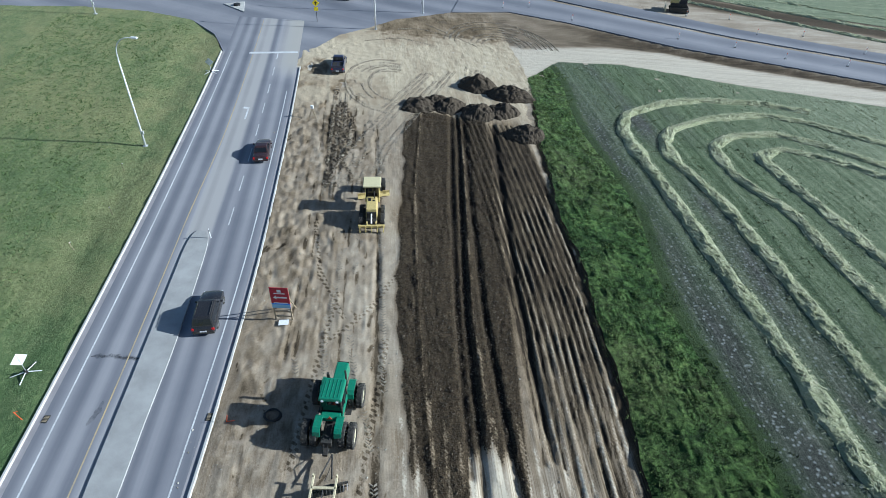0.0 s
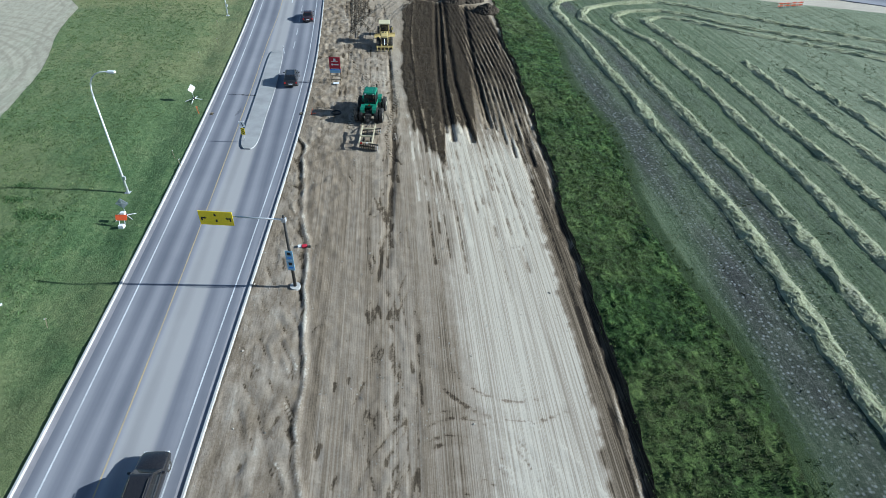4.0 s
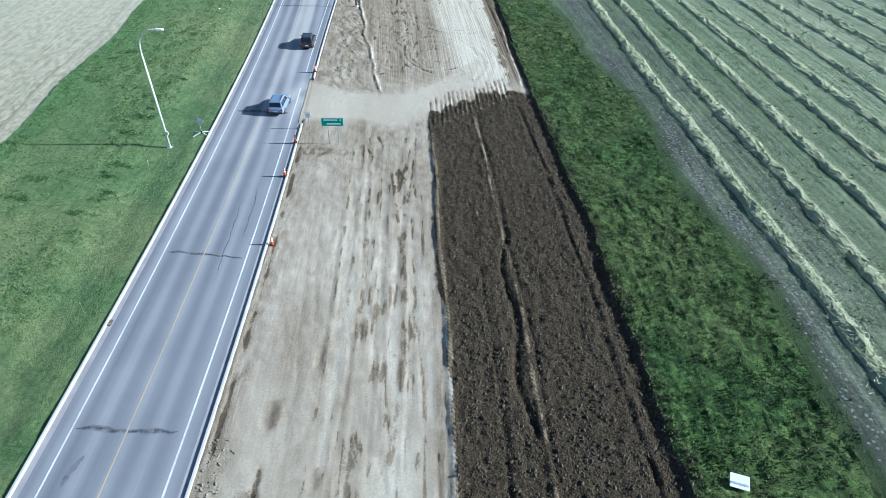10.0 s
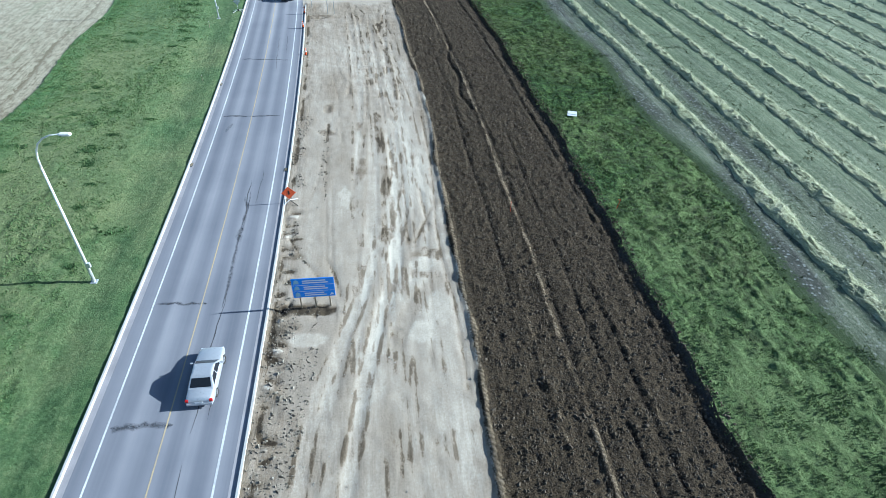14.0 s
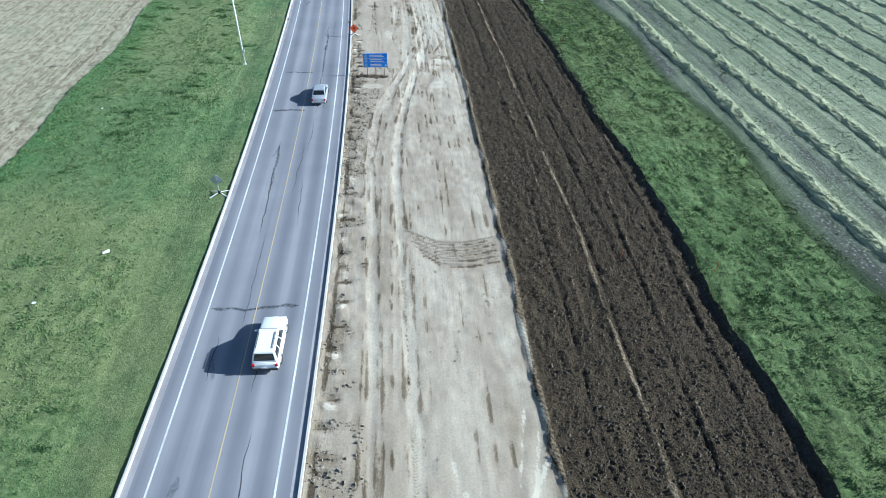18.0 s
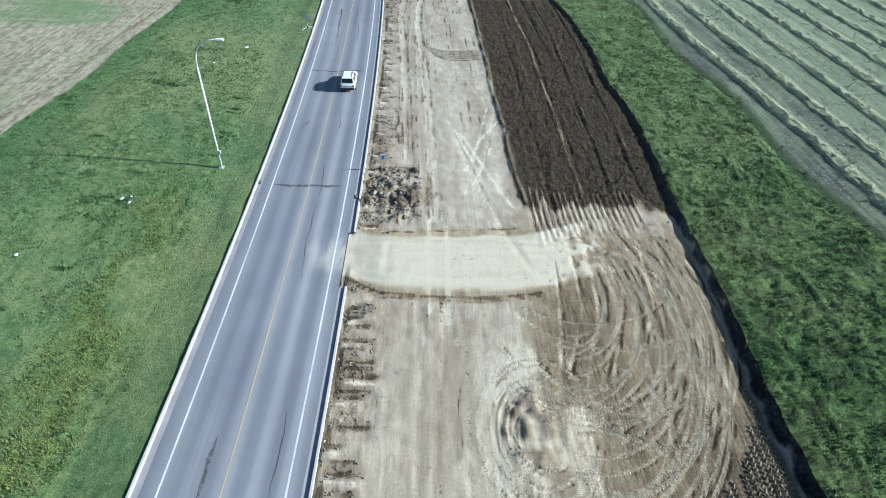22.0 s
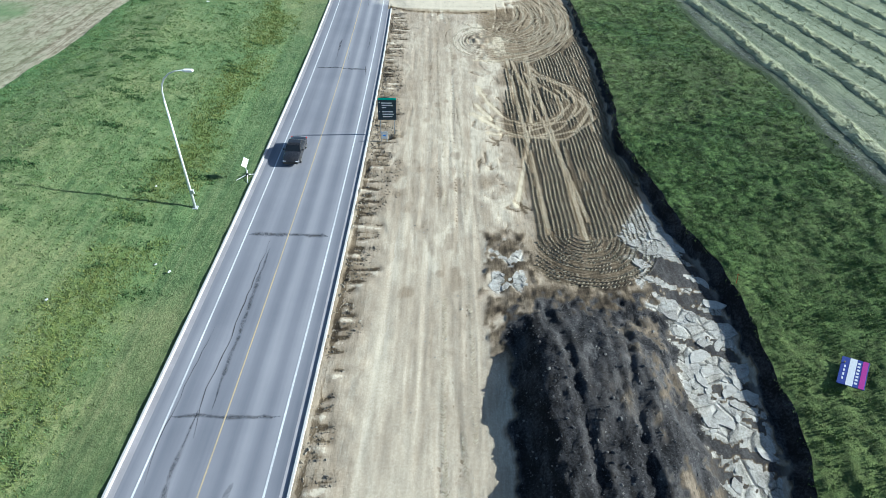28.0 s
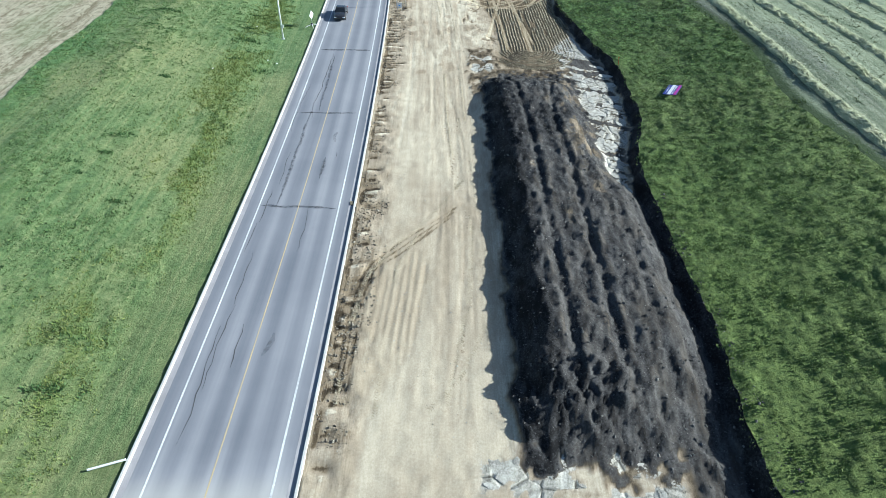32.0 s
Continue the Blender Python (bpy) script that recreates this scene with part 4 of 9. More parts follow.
draw([[(20.6 + 0.6 * k, 133.5 + 0.55 * k), (20.7 + 0.6 * k + rnd.uniform(-0.1, 0.1), 138.5 + 0.45 * k + 2.5 * rnd.random())] for k in range(18)], 0.16, 0.4, -0.06, 0.2, 0.3)
draw([[(20.9 + 0.6 * k, 132.5 + 0.55 * k), (21.0 + 0.6 * k + rnd.uniform(-0.1, 0.1), 138 + 0.45 * k + 2 * rnd.random())] for k in range(18)], 0.10, -0.25, 0.05, 0.15, 0.4)
slant = []
for k in range(70):
    yy = rnd.uniform(144, 198)
    far_ = float(np.interp(yy, [141, 160, 180, 202], [14.4, 12.0, 10.4, 7.6]))
    dd = rnd.uniform(6.6, max(6.9, far_ - 0.4))
    slant.append([(dd, yy), (min(far_ - 0.2, dd + rnd.uniform(0.4, 1.4)), yy - rnd.uniform(0.8, 2.6))])
draw(slant, 0.10, 0.24, -0.06, 0.2, 0.4)
draw([[(a + 0.3, b) for a, b in q] for q in slant[::2]], 0.10, -0.2, 0.05, 0.2, 0.5)
draw([[(rnd.uniform(14.8, 20), yy), (rnd.uniform(-0.3, 0.3) + 15 + 5 * k / 39, yy - rnd.uniform(8, 18))] for k, yy in enumerate(rnd.uniform(160, 205) for _ in range(40))], 0.08, 0.2, -0.03, 0.2, 0.6)

# haul tracks along the strip
lanes = []
for off in (0, 2.1):
    lanes += [[(12.2 + off, 128), (12.4 + off, 100), (12.0 + off, 75), (11.6 + off, 58), (9.3 + off, 46), (8.6 + off, 32), (8.8 + off, 0), (9.4 + off, -18)]]
    lanes += [[(15.2 + off * 0.8, 120), (15.0 + off * 0.8, 80), (14.5 + off * 0.8, 62), (13.0 + off * 0.8, 50)], [(11.0 + off, -28), (11.3 + off, -60), (11.8 + off, -90), (13.2 + off, -120), (10.4 + off, -146)]]
draw(lanes, 0.5, -0.15, -0.05, 0.4, 0.6, np.ones_like(D))
tone -= 0.10 * sstep(16, 16.8, D + 0.4 * lump) * sstep(20, 19, D) * sstep(125, 110, Y) * sstep(45, 60, Y)
draw([[(a + 0.55, b) for a, b in line] for line in lanes] + [[(a - 0.55, b) for a, b in line] for line in lanes], 0.10, 0.2, 0.04, 0.2, 0.9)
tone += 0.02 * sstep(6.6, 7.4, D) * sstep(19, 17.5, D) * sstep(74, 66, Y) * sstep(12, 24, Y)
swerve = [[(17.6, 94), (15.9, 75), (12.4, 59.5), (8.9, 48.8), (8.0, 36), (8.4, 26.6), (9.0, 12), (9.8, -17)], [(18.0, 90), (17.0, 75), (13.1, 55.2), (11.1, 42.4), (10.7, 33.6), (11.0, 27), (11.6, 10), (12.2, -17)]]
draw(swerve, 0.85, -0.55, -0.06, 0.3, 0.3, np.ones_like(D))
draw([[(a + o, b) for a, b in q] for q in swerve for o in (-0.55, 0.5)], 0.08, 0.3, 0.05, 0.2, 0.6)
draw([[(19.5, 217), (18.6, 210), (17.6, 203), (18.6, 198)], [(20.6, 225), (18, 220), (14.5, 216)], [(15.4, 222), (14.2, 214), (13.0, 205)], [(12.6, 232), (13.6, 224), (16, 219)]], 0.7, 0.0, -0.03, 0.3, 0.5, TREAD)
draw([[(11.5 + 0.7 * k + rnd.uniform(-0.3, 0.3), rnd.uniform(20, 130)), (11.5 + 0.7 * k + rnd.uniform(-0.4, 0.4), rnd.uniform(-10, 40))] for k in range(12)], 0.08, 0.2, -0.02, 0.2, 0.9)
draw([[(8.5 + 0.75 * k + rnd.uniform(-0.3, 0.3), rnd.uniform(-45, -30)), (8.8 + 0.75 * k + rnd.uniform(-0.4, 0.4), rnd.uniform(-130, -80))] for k in range(12)], 0.05, 0.12, -0.02, 0.2, 0.9)
draw([[(11.8 + 0.3 * k, 24.2 - 0.75 * k), (14.6, 22.6 - 0.72 * k), (17, 22.7 - 0.72 * k), (19.3, 23.5 - 0.75 * k)] for k in range(5)], 0.18, 0.42, -0.06, 0.25, 0.3)
draw([[(12.0, 24.6 - 0.75 * k), (14.6, 22.95 - 0.72 * k), (17, 23.05 - 0.72 * k), (19.2, 23.8 - 0.75 * k)] for k in range(5)], 0.12, 0.0, 0.0, 0.2, 0.3, TREAD)
draw([[(13.8, 122), (15.5, 109), (15.9, 96), (15.4, 88), (14.4, 80), (14.6, 70), (13.0, 58)]], 1.5, -0.2, 0.0, 0.7, 0.5, np.ones_like(D))
draw([[(15.9, 122.4), (17.2, 106), (17.3, 95.5), (16.7, 85.7), (16.4, 73.5)], [(16.2, 120), (17.6, 104), (17.4, 92)]], 0.10, 0.3, 0.06, 0.2, 0.6)
for dd, yy, r_ in ((11.1, 88.9, 0.5), (14.7, 82.9, 0.7), (14.5, 86.1, 0.5), (11.2, 87.3, 0.4), (14.9, 77.5, 0.6), (13.5, 93.1, 0.5), (11.6, 97.5, 0.8), (11.6, 95.8, 0.5), (10.2, 80, 0.5), (12.2, 72, 0.6)):
    blot_ = sstep(1.2, 0.5, np.hypot((D - dd) / r_, (Y - yy) / (1.9 * r_)) + 0.5 * lump)
    tone, Z = into(tone, 0.75 * blot_, 0.52 + 0.1 * lump), Z + 0.07 * blot_ * lump
draw([[(16.2, 49), (16.9, 43), (17.4, 30), (18.1, 24.8)]], 1.3, -0.2, 0.0, 0.8, 0.5, np.ones_like(D))
tone += 0.09 * sstep(2.2, 0.8, np.hypot((D - 14.6) * 1.2, (Y - 52) * 0.16) + 0.3 * lump)
draw([[(15.5, -1.6), (18.6, -12.4), (19.7, -15.1)], [(17.3, -2.5), (15.3, -8.7)], [(18.4, -4), (16.2, -11)], [(14.6, 0), (17.6, -13)], [(20.1, 2.7), (17.5, -2)]], 0.22, -0.3, 0.02, 0.25, 0.3)
draw([[(14 + 0.75 * k, 2 - 4 * k), (16.5 + 0.75 * k, -14 - 2 * k)] for k in range(6)] + [[(19.5, 4), (16, -14)], [(18.9, 6), (15.2, -13)]], 0.14, -0.2, -0.04, 0.2, 0.3)
draw([[(18.6, y + rnd.uniform(-1, 1)), (18.9 + rnd.uniform(-0.5, 0.5), y - 6)] for y in range(48, -14, -9)], 0.9, -0.35, 0.03, 0.6, 0.5, np.ones_like(D))
smooth_ = (0.5 * sstep(-18, -14, Y) + 0.5 * sstep(46, 52, Y)) * (0.45 * sstep(126, 118, Y) + 0.55 * sstep(100, 88, Y)) * sstep(6.2, 7.2, D) * sstep(20.0, 19.4, D) * (1 - both)
tone, Z = into(tone, 0.65 * smooth_, 0.235 + 0.05 * blotch + 0.035 * streak + 0.03 * lump), into(Z, 0.8 * smooth_, height(D, Y) + 0.01 * lump)
draw([[(14.1, 89), (13.7, 80), (13.4, 73), (13.1, 68.3), (12.9, 63.6), (12.25, 59.9), (11.3, 57.1), (10.6, 53.8), (9.9, 49)], [(16.1, 89), (15.9, 80), (15.65, 73), (15.4, 66.5), (15.0, 62.4), (14.2, 59), (13.4, 56.6), (12.8, 53.7), (11.9, 49)]], 0.7, -0.30, -0.05, 0.35, 0.25, np.ones_like(D))
draw([[(14.8, 89), (14.5, 76), (14.2, 68), (13.9, 63), (13.2, 58)]], 0.5, 0.28, 0.0, 0.5, 0.9, np.ones_like(D))
def strays(n, d0, d1, y0, y1):
    rows = []
    for _ in range(n):
        a_, b_, sway_ = rnd.uniform(d0, d1), rnd.uniform(y0, y1), rnd.uniform(-1.6, 1.6)
        long_ = rnd.uniform(7, 26)
        rows.append([(a_, b_), (a_ + 0.15 * sway_, b_ - 0.35 * long_), (a_ + 0.5 * sway_, b_ - 0.7 * long_), (a_ + sway_, b_ - long_)])
    return rows


draw(strays(26, 8, 18.5, 60, 131), 0.08, 0.30, -0.03, 0.10, 0.5, np.ones_like(D))
draw(strays(16, 11, 18.5, 60, 131), 0.26, -0.35, -0.02, 0.15, 0.4, np.ones_like(D))
draw(strays(12, 12, 18.5, 80, 131), 0.12, 0.26, -0.04, 0.15, 0.6)
for dd, yy, a_, b_ in ((17.4, 77.2, 0.75, 2.2), (16.9, 72.2, 0.5, 1.3), (17.3, 88, 0.8, 3.5), (17.2, 63.0, 1.1, 0.8), (16.5, 60.6, 0.8, 0.9), (17.9, 57.6, 1.3, 1.6), (16.6, 55.2, 0.9, 1.2), (10.8, 73.0, 0.7, 1.8), (8.2, 54.5, 1.2, 0.7), (12.6, 51, 1.0, 2.0)):
    pad_ = sstep(1.12, 0.92, np.hypot((D - dd) / a_, (Y - yy) / b_) + 0.28 * fbm(D * 0.9, Y * 0.8, 4))
    tone = into(tone, 0.85 * pad_, 0.10 + 0.04 * lump)
for dd, yy, a_, b_ in ((14.5, 83.5, 0.35, 1.5), (14.9, 76.2, 0.3, 2.6), (16.3, 66.0, 0.3, 0.5), (16.9, 64.2, 0.4, 0.4), (12.4, 87.6, 0.4, 1.0), (12.5, 78, 0.4, 2.2), (14.4, 67.2, 0.5, 1.2), (6.5, 64.0, 0.7, 0.35), (6.5, 65.1, 0.6, 0.3), (7.0, 56.0, 0.8, 0.4), (5.9, 54.8, 0.25, 1.0)):
    blot_ = sstep(1.2, 0.7, np.hypot((D - dd) / a_, (Y - yy) / b_) + 0.5 * fbm(D * 1.1, Y * 0.9, 4))
    tone = into(tone, 0.75 * blot_, 0.52 + 0.1 * lump)
draw([[(18.0, 74.4), (18.25, 67.6)], [(18.85, 71), (16.85, 65.8)], [(16.65, 81.3), (16.5, 74), (16.35, 66.2)], [(6.0, 66.6), (7.1, 64), (8.5, 61.8), (9.35, 60.2)], [(9.3, 63.6), (10.1, 61.3), (10.5, 59.1)], [(19.8, 90), (19.7, 80), (19.3, 73), (19.0, 69), (18.95, 62.3), (19.3, 59.5), (19.3, 55.8), (19.2, 50)]], 0.10, 0.45, -0.06, 0.15, 0.3)
draw([[(19.2, 61.2), (17.4, 60.1), (16.1, 58.0), (15.2, 56.1), (14.5, 53.9)]], 0.9, 0.32, -0.05, 0.25, 0.3, np.ones_like(D))
draw([[(16.9 + 0.22 * k, 65.4 - 0.08 * k), (17.0 + 0.22 * k, 64.2 - 0.1 * k)] for k in range(9)] + [[(16.4 + 0.3 * k, 61.9), (16.3 + 0.3 * k, 61.2)] for k in range(8)], 0.07, 0.3, -0.03, 0.12, 0.2)

smooth_s = sstep(-29, -33, Y) * sstep(-150, -145, Y) * sstep(8.2, 9.2, D + 0.4 * lump) * sstep(17.4, 16.6, D + 0.3 * lump)
tone, Z = into(tone, (0.4 + 0.3 * sstep(-84, -95, Y)) * smooth_s, 0.16 - 0.05 * sstep(-85, -115, Y) + 0.05 * blotch + 0.04 * streak + 0.02 * lump), into(Z, 0.7 * smooth_s, height(D, Y) + 0.012 * lump)
clear(smooth_s)
draw(strays(22, 8.8, 16.6, -95, -33), 0.10, 0.26, -0.03, 0.10, 0.4, np.ones_like(D))
draw(strays(12, 8.8, 16.6, -95, -33), 0.28, -0.3, -0.02, 0.12, 0.4, np.ones_like(D))
draw([[(9.2 + 0.33 * k + rnd.uniform(-0.1, 0.1), rnd.uniform(-60, -32)), (9.4 + 0.33 * k + rnd.uniform(-0.3, 0.3), -84), (9.6 + 0.34 * k + rnd.uniform(-0.4, 0.4), rnd.uniform(-142, -96))] for k in range(22)], 0.07, 0.16, -0.02, 0.12, 0.6, np.ones_like(D))
for _ in range(34):
    dd, yy, a_ = rnd.uniform(8.6, 17), rnd.uniform(-92, -31), rnd.uniform(0.2, 0.6)
    blot_ = sstep(1.2, 0.8, np.hypot((D - dd) / a_, (Y - yy) / (a_ * rnd.uniform(1.0, 2.6))) + 0.5 * fbm(D * 1.2, Y * 1.0, 3))
    tone = into(tone, 0.7 * blot_, rnd.choice((0.42, 0.36, 0.05)))
draw([[(9.6 + 1.1 * k + rnd.uniform(-0.3, 0.3), rnd.uniform(-70, -34)), (9.9 + 1.1 * k, rnd.uniform(-120, -80))] for k in range(7)], 0.45, -0.22, 0.0, 0.3, 0.5, np.ones_like(D))
draw([[(11.9, 20), (12.4, 0), (12.9, -18)], [(11.2, 18), (11.6, 2)], [(12.6, -28), (12.4, -60), (12.8, -80)], [(14.4, -30), (14.3, -62), (14.6, -84)], [(15.6, -84), (14.8, -110), (12.4, -128)]], 0.24, 0.0, -0.02, 0.2, 0.5, TREAD)
draw([[(12.0 + 0.35 * k + rnd.uniform(-0.1, 0.1), rnd.uniform(-95, -85)), (12.2 + 0.35 * k, -112), (11.8 + 0.35 * k, rnd.uniform(-140, -118))] for k in range(14)], 0.08, 0.2, -0.03, 0.14, 0.5, np.ones_like(D))
draw([[(13.6, 132), (13.0, 127), (15.0, 124)], [(15.5, 131), (17.5, 124), (18.5, 118)], [(16.5, 118), (18.0, 128)], [(8.8, 84), (8.9, 88)], [(14.2, 130), (16.4, 122)], [(17.4, 130), (16.6, 122), (16.8, 116)], [(14.8, 126), (17.6, 121)], [(18.6, 130), (17.6, 117)]], 0.12, 0.3, -0.05, 0.25, 0.7)
# dug soil round the sign posts
for dd, yy, a, b in ((8.0, 126.0, 2.2, 1.2), (7.4, -67.5, 1.6, 0.7), (9.2, -13.5, 2.8, 2.2), (8.6, -9, 2.0, 0.8), (9.0, 92.0, 0.7, 1.3), (8.8, 86, 0.9, 0.7)):
    dug = sstep(1.25, 0.6, np.hypot((D - dd) / a, (Y - yy) / b) + 0.35 * lump)
    tone, Z = into(tone, dug, 0.5 + 0.15 * lump), Z + 0.10 * dug * lump

trench = sstep(1.1, 0.8, np.hypot((D - 7.8) / 2.6, (Y - 57.7) / 0.55) + 0.3 * lump)
tone, damp_shade, Z = into(tone, trench, 0.86 + 0.12 * lump), into(damp_shade, trench, 0.5), Z + trench * (0.12 * lump - 0.10)

draw([[(21.3 + 0.55 * k + rnd.uniform(-0.1, 0.1), -12.5), (21.4 + 0.55 * k, -18.5 - 2.2 * rnd.random() + 0.12 * k)] for k in range(19)], 0.16, 0.45, -0.07, 0.2, 0.3)
draw([[(21.55 + 0.55 * k + rnd.uniform(-0.1, 0.1), -11.5 - rnd.random()), (21.65 + 0.55 * k, -19.5 - 1.5 * rnd.random() + 0.12 * k)] for k in range(19)], 0.12, -0.3, 0.06, 0.15, 0.4)

# second gravel crossing
edge_s = np.interp(D, [4, 7.7, 12, 17, 20.6, 24.7, 29], [-24.6, -26.3, -26.5, -26.5, -25.9, -24.6, -23]) + 0.25 * wavy(D * 0.6, Y * 0)
edge_n = np.interp(D, [4, 9, 13.4, 20, 24.4, 29], [-19.0, -20.3, -19.8, -19.2, -17.6, -16]) + 0.25 * wavy(D * 0.6 + 9, Y * 0)
cross2 = sstep(-0.5, 0.3, Y - edge_s) * sstep(0.5, -0.3, Y - edge_n) * sstep(29.5, 23, D + 2.4 * lump)
tone, damp_shade, warm, Z = into(tone, cross2, 0.0 + 0.05 * fbm(D * 0.12, Y * 1.6, 4)), into(damp_shade, cross2, 0.2), into(warm, cross2, 0.5), Z + (0.22 * sstep(5.2, 9.0, D) - 0.033 * lump) * cross2
clear(cross2)
berm_s = [(4.9, -25.2), (7.7, -26.9), (12, -27.1), (17, -27.1), (20.6, -26.4)]
berm_n = [(5.0, -18.6), (9, -19.7), (13.4, -19.2), (20, -18.6)]
draw([berm_s, berm_n], 0.6, 0.24, 0.04, 0.45, 0.35, np.ones_like(D))
warm = np.where((NEAREST < 0.7), 0.7, warm)
# shaded south bank of the crossing, painted as a dark band
draw([[(a, b - 0.1) for a, b in berm_s]], 0.34, 0.22, -0.02, 0.25, 0.3)
draw([[(a, b - 0.55) for a, b in berm_s], [(a, b + 0.45) for a, b in berm_n]], 0.12, 0.3, -0.06, 0.2, 0.5)
draw([[(6, -21.4), (12, -21.9), (20, -21.2), (26, -19.6)], [(6, -24.2), (13, -25.2), (20, -24.6), (25, -23)], [(6, -20.6), (13, -20.6), (21, -19.8)]], 0.12, 0.12, -0.02, 0.25, 0.5, np.ones_like(D))
draw([[(11.6, -17.5), (11.7, -29)], [(13.3, -17.0), (13.2, -30)]], 0.35, -0.35, 0.0, 0.25, 0.5)
rough_y = sstep(-9.5, -12, Y) * sstep(-18.5, -16.5, Y) * sstep(11, 8.5, D)
tone += 0.35 * rough_y * np.clip(lump + 0.3, 0, 1)
Z += 0.22 * rough_y * np.clip(lump, -0.3, 1)

# rolled and harrowed ground with wheel loops
roll = sstep(-0.6, 0.6, D - 20.8 + 1.2 * wavy(D * 0, Y * 0.11)) * sstep(-15, -30, Y + 2 * lump) * np.where(Y > -84.5, sstep(0.4, -0.4, 25.7 - 6.6 - D + 0.3 * lump) * np.where(Y < -76, sstep(0.4, -0.4, D - 25.7 - 6.6), 1.0), sstep(0.4, -0.4, np.hypot(D - 25.7, Y + 84.5) - 6.6 + 0.3 * lump)) * sstep(0.2, -0.4, E + 0.8) * (1 - cross2)
tone, damp_shade, warm = into(tone, roll, 0.63 + 0.05 * blotch), into(damp_shade, roll, 0.3), into(warm, roll, 0.5)
tone = into(tone, 0.75 * sstep(24, 27, D) * sstep(-13, -16, Y) * sstep(-31, -24, Y) * np.clip(0.75 + lump, 0, 1), 0.22)
loops = [ring(19.0 + rnd.uniform(-0.3, 0.3), -39.3 + rnd.uniform(-0.5, 0.5), 1.7 + 0.5 * k, 2.3 + 0.75 * k, rnd.uniform(0, 120), rnd.uniform(250, 400)) for k in range(6)]
loops += [ring(21.8 + rnd.uniform(-0.8, 0.8), -26.5 + rnd.uniform(-1.2, 1.2), 3.2 + 0.5 * k, 5.2 + 0.84 * k, rnd.uniform(-115, -75), rnd.uniform(5, 60)) for k in range(19)]
loops += [[(22 + 1.6 * k, -20 - rnd.uniform(0, 3)), (21.5 + 1.5 * k + rnd.uniform(-1, 1), -28), (20.5 + 1.0 * k, -34 - rnd.uniform(0, 3))] for k in range(6)]
swirl = sstep(1.08, 0.92, np.hypot((D - 21.5) / 13.2, (Y + 26) / 20.5) + 0.05 * lump) * sstep(17.5, 20.5, D) * sstep(-17, -19, Y + lump) * (1 - cross2)
tone, ROLL_OUT = into(tone, 0.85 * swirl, 0.45 + 0.08 * blotch), swirl
warm = into(warm, 0.8 * swirl, 0.75)
loops += [ring(24.5 + rnd.uniform(-2.5, 2.5), -27 + rnd.uniform(-4, 4), rnd.uniform(3, 9), rnd.uniform(6, 16), rnd.uniform(-150, -60), rnd.uniform(10, 110)) for k in range(18)]
loops = [[q_ for q_ in q if q_[1] < (-22.5 if q_[0] < 23.5 else -17.5)] for q in loops]
draw(loops, 0.16, -0.34, 0.0, 0.12, 0.45)
draw([[(a + 0.3, b) for a, b in q] for q in loops], 0.05, 0.3, -0.02, 0.15, 0.7)
turns = [[(25.0, -47.5), (26.0, -50.7), (30.3, -54.3), (31.1, -59.2), (28.3, -65.1), (23.2, -67.2), (18.4, -66.2), (15.1, -62.2), (14.7, -57.3)],
         [(24.0, -50), (24.8, -52.1), (27.6, -56.7), (27.4, -61.3), (25.6, -63.8), (22, -66)], [(16.0, -55), (17.1, -59.3), (19, -63.4), (22.1, -64.5), (27.9, -62.8), (30.4, -58.7), (29.0, -55)],
         [(14, -33), (13.2, -38), (14.0, -43.6), (17.5, -46), (21, -46), (25.4, -43.6), (29.4, -39.2), (32.2, -32)]]
loops2 = turns + [[(a + 1.5 * math.copysign(min(1, abs(24 - a) / 3), 24 - a), b + 0.5) for a, b in q] for q in turns[::2]]
loops2 += [[(22.0, -45), (22.2, -57), (22.5, -69), (22.8, -84)], [(24.5, -45), (25.1, -57), (25.6, -69), (26.0, -85)], [(22.6, -46), (24.0, -58), (25.6, -70), (26.6, -82)], [(25.0, -44), (23.6, -62), (21.4, -74), (20.2, -80)],
           [(26.1, -50), (29.2, -53.5), (30.9, -59.4), (30.3, -65)], [(17.5, -62.4), (20.5, -66.2), (26.6, -67.4), (31, -62)], [(25.5, -50.7), (29.8, -53.5)], [(24.8, -44), (24.9, -48), (25.3, -54)]]
draw([[q_ for q_ in q if q_[0] > 16.5] for q in loops2], 0.34, -0.28, -0.03, 0.12, 0.2)
warm = np.where(NEAREST < 0.4, 0.75, warm)
draw([[(a + 0.36, b) for a, b in q] for q in loops2], 0.05, 0.25, -0.02, 0.15, 0.6)
tone = into(tone, 0.8 * sstep(1.6, 0.4, np.abs(D - 18.8)) * sstep(-42, -46, Y) * sstep(-86, -80, Y) * np.clip(0.55 + lump, 0, 1), 0.05)
slabs = sstep(16.0, 17.2, D + 0.4 * lump) * sstep(22.4, 21.4, D + 0.5 * lump) * sstep(-29, -31, Y) * sstep(-92, -88, Y) * sstep(-0.2, 0.15, wavy(D * 0.7, Y * 0.42))
tone = into(tone, slabs * (1 - sstep(18.6, 20, D) * sstep(-52, -60, Y)), 0.06)
cracks = []
for _ in range(46):
    a, b = rnd.uniform(16.6, 21.6), rnd.uniform(-86, -40)
    cracks.append([(a, b), (a + rnd.uniform(-0.5, 0.9), b + rnd.uniform(-1.6, 0.4)), (a + rnd.uniform(-0.2, 1.6), b - rnd.uniform(0.6, 2.4))])
draw(cracks, 0.1, 0.4, -0.08, 0.2, 0.5)
hub = sstep(2.6, 1.2, np.hypot(D - 18.4, (Y + 38.7) * 0.7))
